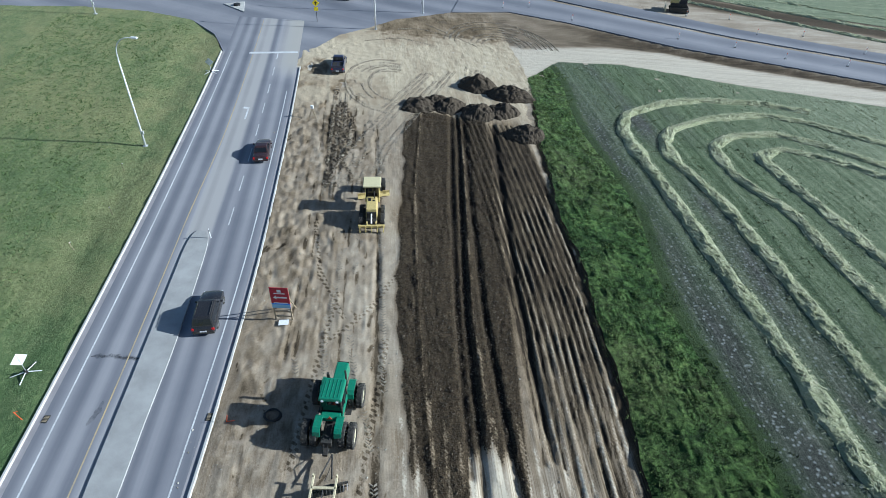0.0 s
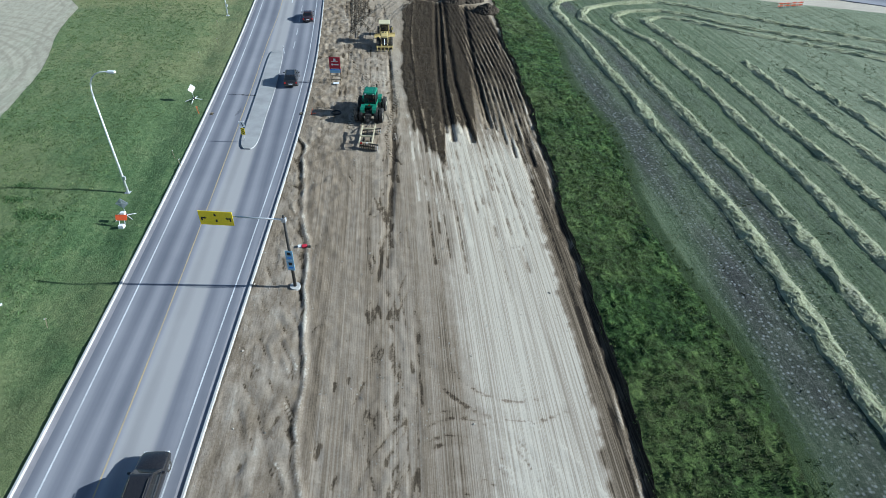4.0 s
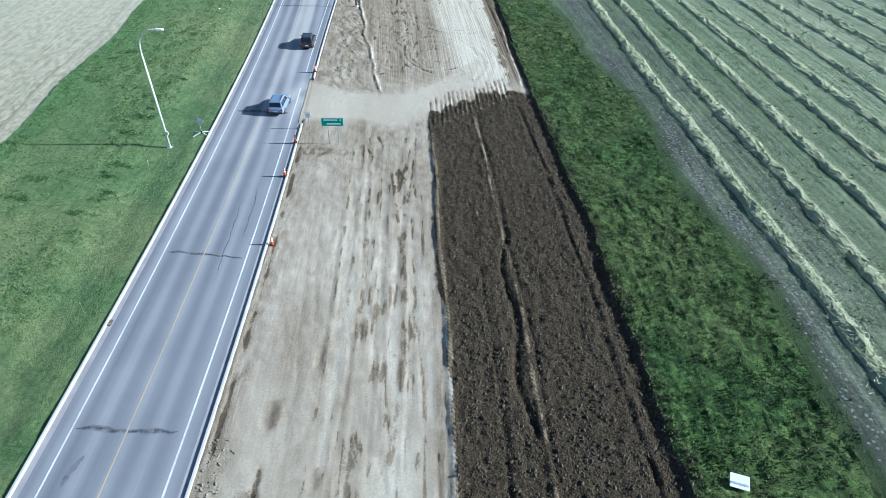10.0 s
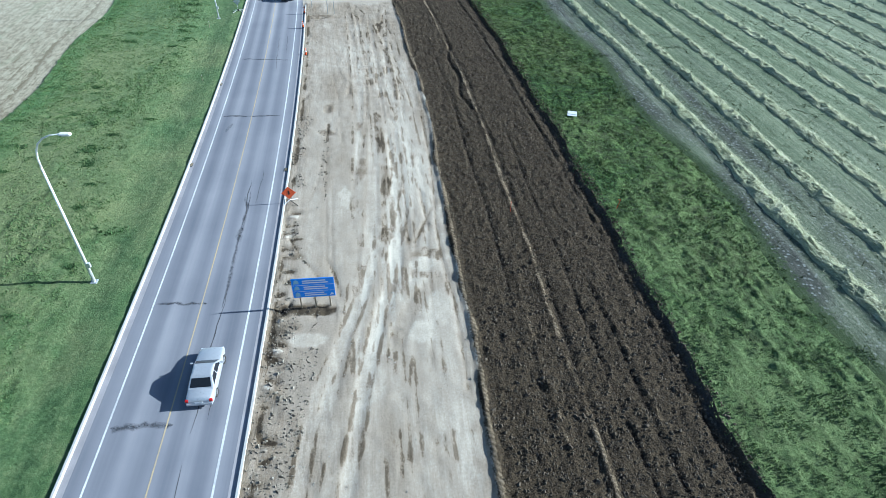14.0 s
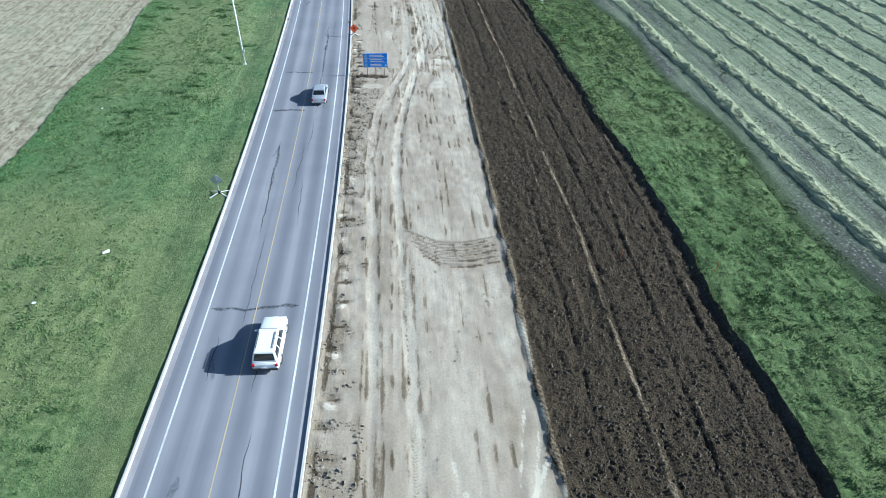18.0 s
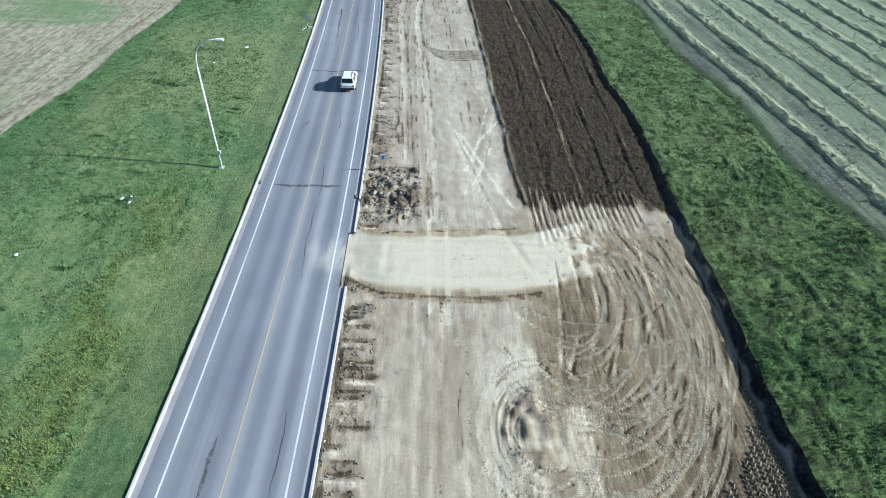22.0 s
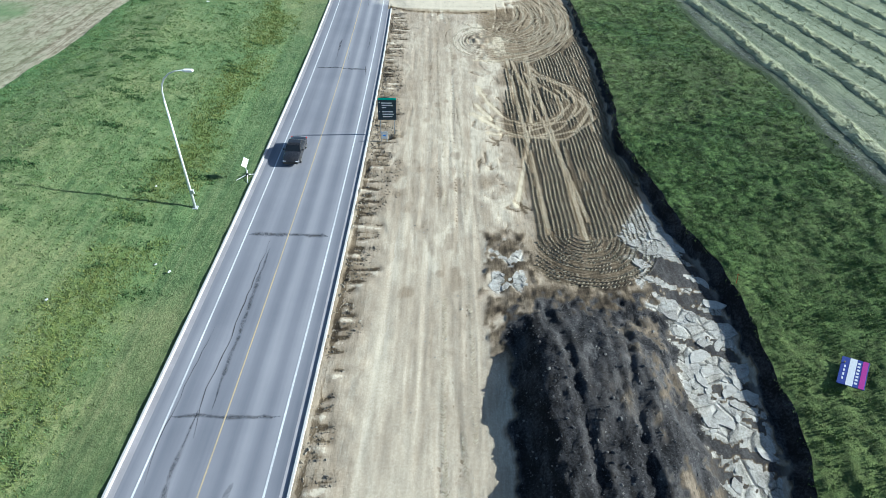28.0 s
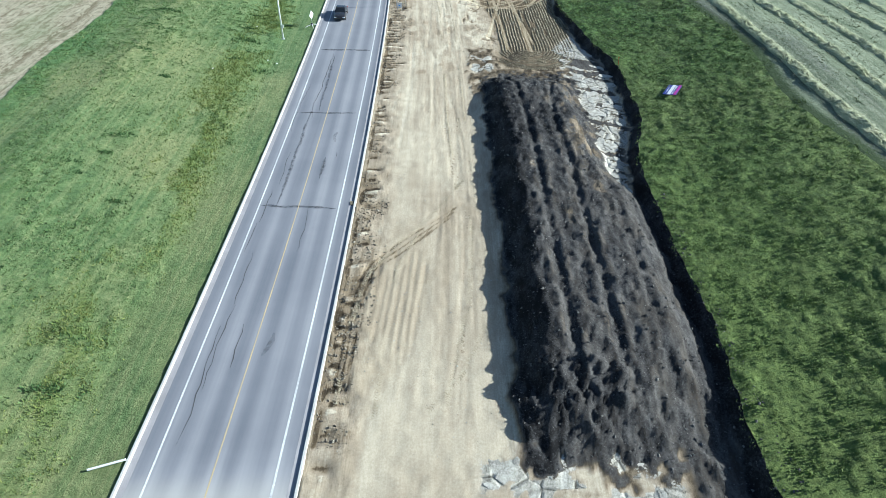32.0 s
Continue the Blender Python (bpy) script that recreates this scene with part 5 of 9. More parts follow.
tone, Z = into(tone, hub, 0.30 + 0.2 * lump), Z + 0.14 * hub * np.clip(lump, -0.5, 1)

# pale broken crust round the topsoil heap, and the heap
crust = sstep(28.6, 30, D + 0.5 * lump) * sstep(-80, -84, Y - (D - 30) * 1.4) * sstep(-126, -121, Y + lump) * sstep(0.3, -0.6, E + 1.2)
crust = np.maximum(crust, sstep(20.6, 19.6, D) * sstep(17, 17.8, D) * sstep(-84, -86, Y) * sstep(-93, -90.5, Y))
crust = np.maximum(crust, sstep(-143.5, -146.5, Y + lump) * sstep(15, 16.5, D) * sstep(28.5, 26.5, D) * sstep(-0.16, 0.06, fbm(D * 0.45 + 2, Y * 0.5, 4)))
spill = sstep(0.0, 0.14, fbm(D * 0.34 + 5, Y * 0.95 + 0.5 * D, 4) - 0.26 * sstep(35, 31, D + 0.6 * lump)) * sstep(-82, -86, Y) * sstep(29, 30.5, D)
crust = crust * (1 - spill)
tone, damp_shade = into(tone, spill * sstep(-126, -121, Y) * sstep(0.3, -0.6, E + 1.2), 0.95), into(damp_shade, spill * sstep(-126, -121, Y), 0.85)
tone, damp_shade, warm = into(tone, crust, 0.24 + 0.30 * np.clip(fbm(D * 1.3, Y * 1.3), -0.4, 1)), into(damp_shade, crust, 0.2), into(warm, crust, 0.1)
churned = sstep(-83, -85, Y + 0.8 * lump) * sstep(-100, -96, Y) * sstep(16.4, 17.0, D + 0.6 * lump) * sstep(21.5, 20, D + lump) * sstep(-0.25, 0.1, fbm(D * 0.8, Y * 0.7, 4) + 0.35 * sstep(-91, -93, Y))
churned = np.maximum(churned, sstep(-89.5, -91.5, Y + lump) * sstep(-97, -94, Y) * sstep(19, 20.5, D) * sstep(31, 28.5, D + lump))
tone, damp_shade, warm, crust = into(tone, churned, 0.72 + 0.22 * fbm(D * 1.4, Y * 1.4, 4)), into(damp_shade, churned, 0.45), into(warm, churned, 0.3), crust * (1 - churned)
Z += 0.16 * churned * np.abs(fbm(D * 1.2, Y * 1.2, 4))
heap = sstep(17.9, 18.5, D + 0.45 * fbm(D * 0.4, Y * 0.5, 4)) * sstep(31.0, 29.6, D + 0.9 * fbm(D * 0.3, Y * 0.35, 4) - 1.6 * sstep(-116, -122, Y)) * sstep(-149, -147, Y + 1.4 * lump + 1.2 * wavy(D * 1.1, Y * 0.7) - (D - 17) * 0.04) * sstep(-92, -94, Y + 1.6 * lump - 0.10 * (D - 24))
slope = sstep(27.5, 29, D) * sstep(-118, -122, Y) * sstep(-240, -200, Y)
heap = np.maximum(heap, slope)
crust = crust * (1 - heap)
clear(heap)
clear(crust)
# black topsoil; on the west face its shade is put into the colour too
tone, damp_shade, warm = into(tone, heap, 0.97), into(damp_shade, heap, 1.0 + 0.05 * lump), into(warm, heap, 0)
Z += heap * (0.05 * lump + 0.05 * fbm(D * 2.6, Y * 2.6, 3))
ruts = [[(21.4, -94), (22.1, -98.6), (22.4, -106), (22.5, -112), (22.5, -117), (22.3, -127), (22.4, -141)], [(26.7, -96.5), (26.1, -99.5), (25.6, -104), (25.5, -109), (25.7, -115), (25.6, -124), (25.5, -141)]]
faint = [[(28.6, -108), (28.9, -122), (28.6, -146)], [(30.4, -122), (30.6, -135), (30.2, -152)]]
Z += heap * (0.11 * fbm(D * 0.8 + 3, Y * 0.5, 5) + 0.12 * np.abs(fbm(D * 1.1 + 3, Y * 1.0, 4)) * (1 - np.abs(wavy(D * 0.3, Y * 0.2))) - 0.10 * np.abs(fbm(D * 2.7, Y * 2.4, 3)))
top = heap * sstep(20.6, 22.2, D + 0.4 * lump)
# sunlit top painted paler than the shaded west face, most in the south
damp_shade, tone = into(damp_shade, top, 0.95 - 0.10 * sstep(-110, -124, Y) + 0.10 * fbm(D * 0.9 + 2, Y * 0.3, 4)), into(tone, top, 0.97)
dry = heap * sstep(0.12, 0.35, fbm(D * 0.9 + 9, Y * 0.55, 5)) * sstep(24.5, 27.5, D + lump) * (1 - 0.85 * sstep(-112, -122, Y))
tone, damp_shade, warm = into(tone, 0.7 * dry, 0.62 + 0.1 * lump), into(damp_shade, 0.7 * dry, 0.45), into(warm, dry, 0.15)
draw(ruts, 0.34, 0.10, -0.22, 0.22, 0.35)
draw(faint, 0.3, 0.3, -0.14, 0.3, 0.4)
for dd, yy, a_, b_ in ((27.4, -95.6, 2.6, 1.4), (26.8, -104.4, 0.5, 1.6), (27.4, -109.2, 0.9, 2.4), (21.9, -116.5, 0.5, 1.0), (23.3, -116.8, 0.6, 0.7), (25.0, -102.9, 0.4, 0.9), (28.2, -112.5, 1.2, 2.0), (24.2, -125.0, 0.5, 1.6), (27.6, -121.0, 0.7, 2.0)):
    dust_ = heap * sstep(1.2, 0.5, np.hypot((D - dd) / a_, (Y - yy) / b_) + 0.9 * np.abs(fbm(D * 1.2 + dd, Y * 1.0, 4)))
    tone, damp_shade, warm = into(tone, 0.7 * dust_, 0.45), into(damp_shade, 0.7 * dust_, 0.4), into(warm, dust_, 0.1)
draw([[(a + o, b) for a, b in q] for q in ruts for o in (-0.7, 0.75)], 0.16, -0.3, 0.08, 0.35, 0.8)
draw([[(22.9, -98 - 1.15 * k + rnd.uniform(-0.2, 0.2)), (25.2, -98.2 - 1.15 * k + rnd.uniform(-0.2, 0.2))] for k in range(36)], 0.12, 0.2, -0.07, 0.2, 0.6)
end_heap = sstep(5.2, 0.5, np.hypot((D - 22.6) * 0.60, (Y + 143.0) * 1.05) + 0.5 * fbm(D * 0.7, Y * 0.7, 3)) * heap
Z += end_heap * (0.9 + 0.6 * np.abs(fbm(D * 0.6 + 2, Y * 0.55, 5)) - 0.3 * np.abs(fbm(D * 1.6, Y * 1.6, 3)))
tan = sstep(1.1, 0.85, np.hypot((D - 9.3 - 0.12 * (Y + 133)) / 2.7, (Y + 133) / 9.5) + 0.12 * lump)
tone, warm = into(tone, 0.5 * tan, 0.24), into(warm, 0.7 * tan, 0.6)
draw([[(7.6 + 0.6 * k, -127 - rnd.uniform(0, 4)), (7.2 + 0.55 * k, -140 + rnd.uniform(0, 4))] for k in range(8)], 0.10, 0.2, -0.05, 0.15, 0.3, np.ones_like(D))
draw([[(14.4 - 0.3 * k, -121.5 - 0.8 * k), (9.4, -126.8 - 0.8 * k), (6.9 + 0.3 * k, -130), (6.3 + 0.35 * k, -135), (6.1 + 0.4 * k, -142)] for k in range(3)], 0.16, 0.26, -0.06, 0.2, 0.3)
draw([[(13.2 + 0.5 * k, -98), (13.8 + 0.45 * k, -112), (15.4 + 0.3 * k, -126), (13.8 + 0.5 * k, -144)] for k in range(3)], 0.2, 0.0, -0.03, 0.2, 0.4, TREAD)

# yard by the parked machines and the apron of the northern crossing
yard = sstep(250, 262, Y) * sstep(300, 292, Y)
warm = into(warm, yard, 0.7)
tone = into(tone, yard * sstep(0.1, 0.5, 0.5 + blotch), 0.14)
tone = into(tone, 0.8 * sstep(262, 270, Y + 2 * lump) * sstep(286, 280, Y), 0.05)
for dd, yy, a_, b_, dark_ in ((14.6, 251, 2.2, 13, 0.62), (10.5, 270, 3.2, 2.6, 0.6), (8.4, 236, 1.6, 22, 0.40), (13.0, 228, 1.8, 9, 0.36)):
    patch_ = sstep(1.15, 0.7, np.hypot((D - dd) / a_, (Y - yy) / b_) + 0.55 * fbm(D * 0.7, Y * 0.35, 4))
    tone, Z = into(tone, 0.85 * patch_, dark_ + 0.14 * lump), Z + 0.07 * patch_ * lump
brown = sstep(285.5, 288, Y + 1.5 * lump) * sstep(18, 22, D + lump)
tone = into(tone, brown, 0.50 + 0.12 * fbm(D * 0.5, Y * 0.4))
draw([[(16.6 + k, 262), (16.4 + k + 0.6 * (k > 1), 240), (16.0 + k, 214)] for k in (-4.4, -3.6, -0.2, 0.8, 2.4)], 0.16, 0.2, -0.04, 0.3, 0.8)
draw([[(13.2, 258), (12.8, 236)], [(13.9, 258), (13.3, 238)], [(14.6, 256), (14.0, 236)]], 0.16, 0.25, 0.05, 0.3, 0.8)
draw([[(18.8, 250), (18.9, 225), (18.6, 200), (17.6, 180)]], 0.25, 0.25, -0.12, 0.3, 0.4)

draw([[(float(ditch(np.array(float(y)))) - 1.0, y) for y in range(146, 240, 3)]], 0.12, -0.4, 0.10, 0.2, 0.5)
draw(strays(46, 8.5, 19, 222, 262), 0.09, 0.3, -0.04, 0.12, 0.4, np.ones_like(D))
draw(strays(26, 8.5, 19, 222, 262), 0.12, -0.3, 0.03, 0.12, 0.4, np.ones_like(D))
# cut bank along the ditch: dark soil, its southern shade put into the colour
bank = sstep(-0.6, -0.4, E + 0.3 * fbm(D * 0.6, Y * 0.55, 3) + 0.45 * sstep(-50, -85, Y)) * (1 - sstep(262, 268, Y))
clear(bank)
tone, damp_shade = into(tone, bank, 0.86 + 0.14 * sstep(120, 60, Y)), into(damp_shade, bank, 0.55 + 0.2 * sstep(120, 60, Y) + 0.25 * sstep(0, -40, Y))
tone = np.clip(tone, 0, 1)
kerb_at = np.maximum(np.maximum(sstep(-178.5, -178, Y) * sstep(-25.5, -26, Y), sstep(-20, -19.5, Y) * sstep(133.5, 133, Y)), sstep(144.5, 145, Y) * sstep(270.5, 270, Y))
under = sstep(0.62, 0.5, D - right_edge(Y))
Z = np.where(under * kerb_at > 0.4, -0.12, Z)
Z = np.where((under > 0.4) & (kerb_at <= 0.4), 0.03 - 0.06 * under, Z)
verts = np.stack([cx(Y) + D, Y, Z], 2).reshape(-1, 3)
faces = grid_faces(len(ys), ND)
verts, faces, _ = trim(verts, faces, None, [(-45, 272), (-37.4, 277.7), (-35.3, 284), (-31.3, 288.4), (-27.2, 293.8), (-17.5, 300), (-6.9, 302), (3.6, 298), (22, 290)])
road_at = np.stack([D, Y, 0 * D], 2).reshape(-1, 3)
rowc = np.where(Y > -84.5, np.abs(D - 25.7), np.hypot(D - 25.7, Y + 84.5))
marks_at = np.stack([PALE, DARK, TREAD], 2).reshape(-1, 3)
graded = np.clip(0.12 + 0.5 * sstep(0.2, 1.0, D - np.interp(Y, [141, 160, 180, 202], [14.4, 12.0, 10.4, 7.6])) * sstep(22, 20, D) * sstep(142, 148, Y) * sstep(205, 190, Y) + 0.88 * sstep(20, 22.5, D) * sstep(142, 150, Y) * sstep(214, 205, Y) + 0.05 * sstep(-28, -60, Y) * sstep(8.5, 10.5, D) * sstep(17.5, 16.5, D), 0, 1) * (1 - 0.7 * heap) * (1 - 0.7 * crust)
ground_at = np.stack([roll * (1 - 0.75 * ROLL_OUT), both, graded], 2).reshape(-1, 3)
structure("ground_worked_soil", mesh_of("ground_worked_soil", verts, faces, SOIL, True,
          [("tone", tone.ravel()), ("damp_shade", damp_shade.ravel()), ("warm", warm.ravel()), ("road", road_at), ("mark", marks_at), ("ground", ground_at), ("crust", crust.ravel()), ("rowc", rowc.ravel()), ("even", np.clip(0.85 * cross + 0.7 * cross2 + (0.3 + 0.3 * sstep(-84, -95, Y)) * sstep(-28, -34, Y) * sstep(7.6, 8.6, D) * sstep(18, 16.5, D) + 0.3 * sstep(20, 5, Y) * sstep(-18, -12, Y) + 0.62 * smooth_ + 0.85 * sstep(205, 215, Y) * sstep(20.5, 19.5, D) * (1 - both), 0, 0.9).ravel())]), "stripped clay and dark topsoil with ruts and wheel tracks", "bare soil")


def soil_at(d, y):
    """The height of the worked soil, to rest things on."""
    i = int(np.clip(round((y - ys[0]) / 0.27), 0, len(ys) - 1))
    k = int(np.clip(round((d - lo[i]) / (hi[i] - lo[i]) * (ND - 1)), 0, ND - 1))
    return float(Z[i, k])


# ---- the northern crossing: haul road, highway under construction, far field ----
nx, ny = np.arange(-46, 182, 0.9), np.arange(258, 432, 0.9)
NX, NY = np.meshgrid(nx, ny, indexing="ij")
NEAR = [(-37.4, 277.7), (-35.3, 284.2), (-31.3, 288.4), (-27.2, 293.8), (-17.5, 300), (-6.9, 302.3), (3.6, 298.5), (22.3, 289.2), (39.1, 283.7), (51.9, 279.3), (110, 258), (182, 232)]
FARSIDE = [(-60, 345), (-0.2, 318), (15.5, 311.2), (34.9, 301.1), (48.2, 296.1), (58.1, 292.9), (110, 275), (182, 250)]
line = lambda pts, x: np.interp(x, [p[0] for p in pts], [p[1] for p in pts])
near_y, far_y, haul_y = line(NEAR, NX), line(FARSIDE, NX), line(HAUL_S, NX)
nt = 0.30 + 0.1 * fbm(NX * 0.3, NY * 0.3)
haul_n = line([(-60, 285), (-17.5, 285.3), (-3.8, 284.3), (10, 287.0), (20, 286), (30, 282), (48, 277.2), (100, 266.5), (200, 246.5)], NX)
haul = sstep(-0.6, 0.3, NY - haul_y) * sstep(0.9, -0.5, NY - haul_n + 0.6 * fbm(NX * 0.4, NY * 0.4))
nt = into(nt, haul, 0.04)
nt = into(nt, sstep(0.5, -1.0, NY - near_y) * sstep(-0.3, 1.0, NY - haul_n) * sstep(-30, -20, NX), 0.52 + 0.23 * sstep(0, 14, NX) + 0.1 * fbm(NX * 0.5, NY * 0.5))
nt = into(nt, sstep(0, 1, NY - far_y) * sstep(12, 9, NY - far_y), 0.22 + 0.1 * fbm(NX * 0.2, NY * 0.8))
nt = into(nt, sstep(9, 12, NY - far_y) * sstep(19, 16, NY - far_y), 0.8)
nz = -0.05 + 0.03 * fbm(NX, NY) - 0.5 * sstep(-0.4, -1.5, NY - near_y) * sstep(0.3, 2.0, NY - haul_n) * sstep(5, 20, NX)
nverts = np.stack([NX, NY, nz], 2).reshape(-1, 3)
structure("ground_north", mesh_of("ground_north", nverts, grid_faces(len(nx), len(ny)), SOIL, True,
          [("tone", nt.ravel()), ("damp_shade", 0 * nt.ravel() + 0.2), ("warm", 0 * nt.ravel() + 0.25), ("road", np.stack([NY, NX, 0 * NX], 2).reshape(-1, 3)), ("mark", np.ones((NX.size, 3))), ("ground", np.tile((0, 0, 0.6), (NX.size, 1))), ("crust", 0 * nt.ravel()), ("rowc", NX.ravel()), ("even", 0 * nt.ravel() + 0.3)]), "haul road and bare earth by the highway works", "bare soil")


def polygon(name, pts, z, mat, label, category, depth=0.3, extra=()):
    """A flat slab with real edges from its outline."""
    bm = bmesh.new()
    top = bm.faces.new([bm.verts.new((x, y, z)) for x, y in pts])
    side = bmesh.ops.extrude_face_region(bm, geom=[top])
    bmesh.ops.translate(bm, vec=(0, 0, -depth), verts=[g for g in side["geom"] if isinstance(g, bmesh.types.BMVert)])
    bmesh.ops.triangulate(bm, faces=bm.faces)
    bmesh.ops.recalc_face_normals(bm, faces=bm.faces)
    me = bpy.data.meshes.new(name)
    bm.to_mesh(me)
    bm.free()
    n = len(me.vertices)
    co = np.array([q.co for q in me.vertices])
    me.attributes.new("road", "FLOAT_VECTOR", "POINT").data.foreach_set("vector", np.stack([0.25 * (co[:, 1] + 0.4 * co[:, 0]), co[:, 0], 0 * co[:, 0]], 1).astype(np.float32).ravel())
    me.materials.append(mat)
    return structure(name, me, label, category)


mid_pts = [(-16, 318), (-0.2, 311.6), (14.6, 304), (33.2, 294.9), (46, 290.4), (55.8, 287.0), (110, 267), (182, 242)]
polygon("road_highway_near", [(-17.5, 300)] + NEAR[5:] + [(x, y) for x, y in reversed(mid_pts)], 0.10, ASPHALT, "newly paved grey highway carriageway", "road")
polygon("road_highway_far", [(x + 0.5, y + 1.3) for x, y in mid_pts] + [(x, y) for x, y in reversed(FARSIDE[1:])] + [(-14, 325)], 0.13, ASPHALT, "newly paved far highway carriageway", "road")
polygon("road_cross", JUNCTION_W[:-1] + [(-50.9, 273), (-44.0, 276), (-38.9, 272.5)] + NEAR[:5] + [(-17.5, 300), (-15, 318), (-14, 326), (-14, 350), (-60, 350), (-200, 330)], -0.012, ASPHALT, "wide grey asphalt junction with worn dusty lanes", "road")
fx = np.arange(20, 182, 1.5)
fv = np.stack([np.repeat(fx[:, None], 60, 1), line(FARSIDE, fx)[:, None] + 18 + np.linspace(0, 130, 60)[None], np.full((len(fx), 60), 0.05)], 2).reshape(-1, 3)
structure("ground_field_north", mesh_of("ground_field_north", fv, grid_faces(len(fx), 60), HAYFIELD, True, [("road", fv[:, [1, 0, 2]].copy()), ("bare", np.zeros(len(fv))), ("lush", np.zeros(len(fv)))]), "green cut hayfield beyond the highway", "hayfield")


# ---- the road ----
rys = np.arange(-230, 290.1, 1.0)
NR = 40
rd = np.linspace(0, 1, NR)[None] * (right_edge(rys)[:, None] + 4.6) - 4.6
ry = np.repeat(rys[:, None], NR, 1)
rv = np.stack([cx(ry) + rd, ry, 0.0 * rd], 2).reshape(-1, 3)
dust = 0.7 * np.exp(-(((ry - 139) / 5.5) ** 2)) * sstep(1.0, 4.5, rd) * (0.7 + 0.5 * fbm(rd, ry * 0.4)) + 0.9 * np.exp(-(((ry + 22.5) / 1.6) ** 2)) * sstep(0.6, 3.6, rd) * (0.75 + 0.6 * fbm(rd * 2, ry * 2))
dust += 0.42 * sstep(132, 165, ry) * sstep(-0.2, 0.3, rd) * sstep(2.9, 2.2, rd)
dust += 0.8 * sstep(-146, -152, ry) + 0.7 * sstep(262, 272, ry) * sstep(2, 6.5, rd) + 0.22 * np.exp(-(((ry - 128) / 18) ** 2)) * np.exp(-((rd / 0.9) ** 2))
structure("road", mesh_of("road", rv, grid_faces(len(rys), NR), ASPHALT, False, [("road", np.stack([rd, ry, 0 * rd], 2).reshape(-1, 3)), ("dust", np.clip(dust, 0, 1).ravel())]), "grey asphalt two-lane road with worn wheel paths", "road")


def mark(name, ds, ys_, width, mat, lift, label, category="road marking"):
    return structure(name, ribbon(name, ds, ys_, width, mat, lift), label, category)


long_y = np.arange(-230, 276, 2.0)
mark("road_marking_left_edge", np.full(len(long_y), -3.6), long_y, 0.12, WHITE_LINE, 0.005, "solid white edge line, slightly worn")
south_y = np.arange(-230, 143, 2.0)
mark("road_marking_right_edge", np.full(len(south_y), 3.68), south_y, 0.13, WHITE_LINE, 0.005, "solid white edge line, slightly worn")
turn_y = np.arange(147, 262, 2.0)
mark("road_marking_right_edge_north", right_edge(turn_y) - 0.75, turn_y, 0.11, WHITE_LINE, 0.005, "worn white edge line")
mark("road_marking_centre", np.full(len(south_y), 0.0) - 0.09 * sstep(60, 130, south_y), south_y, 0.085, YELLOW_LINE, 0.005, "thin worn yellow centre line")
north_y = np.arange(143, 290, 2.0)
mark("road_marking_centre_north", -0.15 - 0.35 * sstep(150, 200, north_y) + 0.5 * sstep(228, 250, north_y), north_y, 0.10, YELLOW_LINE, 0.005, "worn yellow line beside the median")
for k, y0 in enumerate(range(230, 276, 6)):
    seg = np.arange(y0, y0 + 3.1, 1.0)
    mark("road_marking_dash", 3.9 + 0 * seg, seg, 0.12, WHITE_LINE, 0.005, "white lane dash")
bar = np.array([274.5, 275.0])
mark("road_marking_stop_bar", np.array([-4.0, 6.5]) * 0 + 3.2, np.array([274.2, 274.9]), 7.5, WHITE_LINE, 0.006, "worn white stop bar")
mark("road_marking_arrow", np.array([1.9, 1.9]), np.array([252.0, 255.0]), 0.22, WHITE_LINE, 0.006, "white turn arrow on the lane")
mark("road_marking_arrow_head", np.array([1.2, 2.0]), np.array([255.2, 255.0]), 0.5, WHITE_LINE, 0.006, "white turn arrow head")


def kerb(name, inner, side, ys_, label, tall=1.0):
    """Gutter pan, upright face and rounded top of a concrete kerb, as one cast."""
    prof = [(0.0, 0.006), (0.42, -0.012), (0.44, 0.12), (0.46, 0.145), (0.60, 0.145), (0.63, 0.12), (0.63, -0.25)]
    ds = inner(ys_)
    v = np.concatenate([np.stack([cx(ys_) + ds + side * o, ys_, np.full(len(ys_), z * (tall if z > 0 else 1))], 1) for o, z in prof])
    n = len(ys_)
    i = np.arange(n - 1)
    faces_ = np.concatenate([np.stack([k * n + i, k * n + i + 1, (k + 1) * n + i + 1, (k + 1) * n + i], 1) for k in range(len(prof) - 1)])
    if side > 0:
        faces_ = faces_[:, ::-1]
    cut_at = 1 * (n - 1)
    structure(name.replace("kerb", "gutter"), mesh_of(name, v, faces_[:cut_at], GUTTER), "grey concrete gutter pan", "gutter")
    return structure(name, mesh_of(name, v, faces_[cut_at:], CONCRETE), label, "kerb")


kerb("kerb_west", lambda y: np.full(len(y), -4.6), -1, np.arange(-178, 274, 1.5), "white concrete kerb and gutter along the verge")
kerb("kerb_east", right_edge, 1, np.arange(-178, -26, 1.5), "concrete kerb and gutter beside the dug strip", 0.95)
kerb("kerb_east", right_edge, 1, np.arange(-19.5, 133, 1.5), "concrete kerb and gutter beside the dug strip", 0.95)
kerb("kerb_east", right_edge, 1, np.arange(145, 271, 1.5), "concrete kerb and gutter by the turning lane", 0.95)


# transverse cracks and dark seals
crack_rnd = random.Random(3)


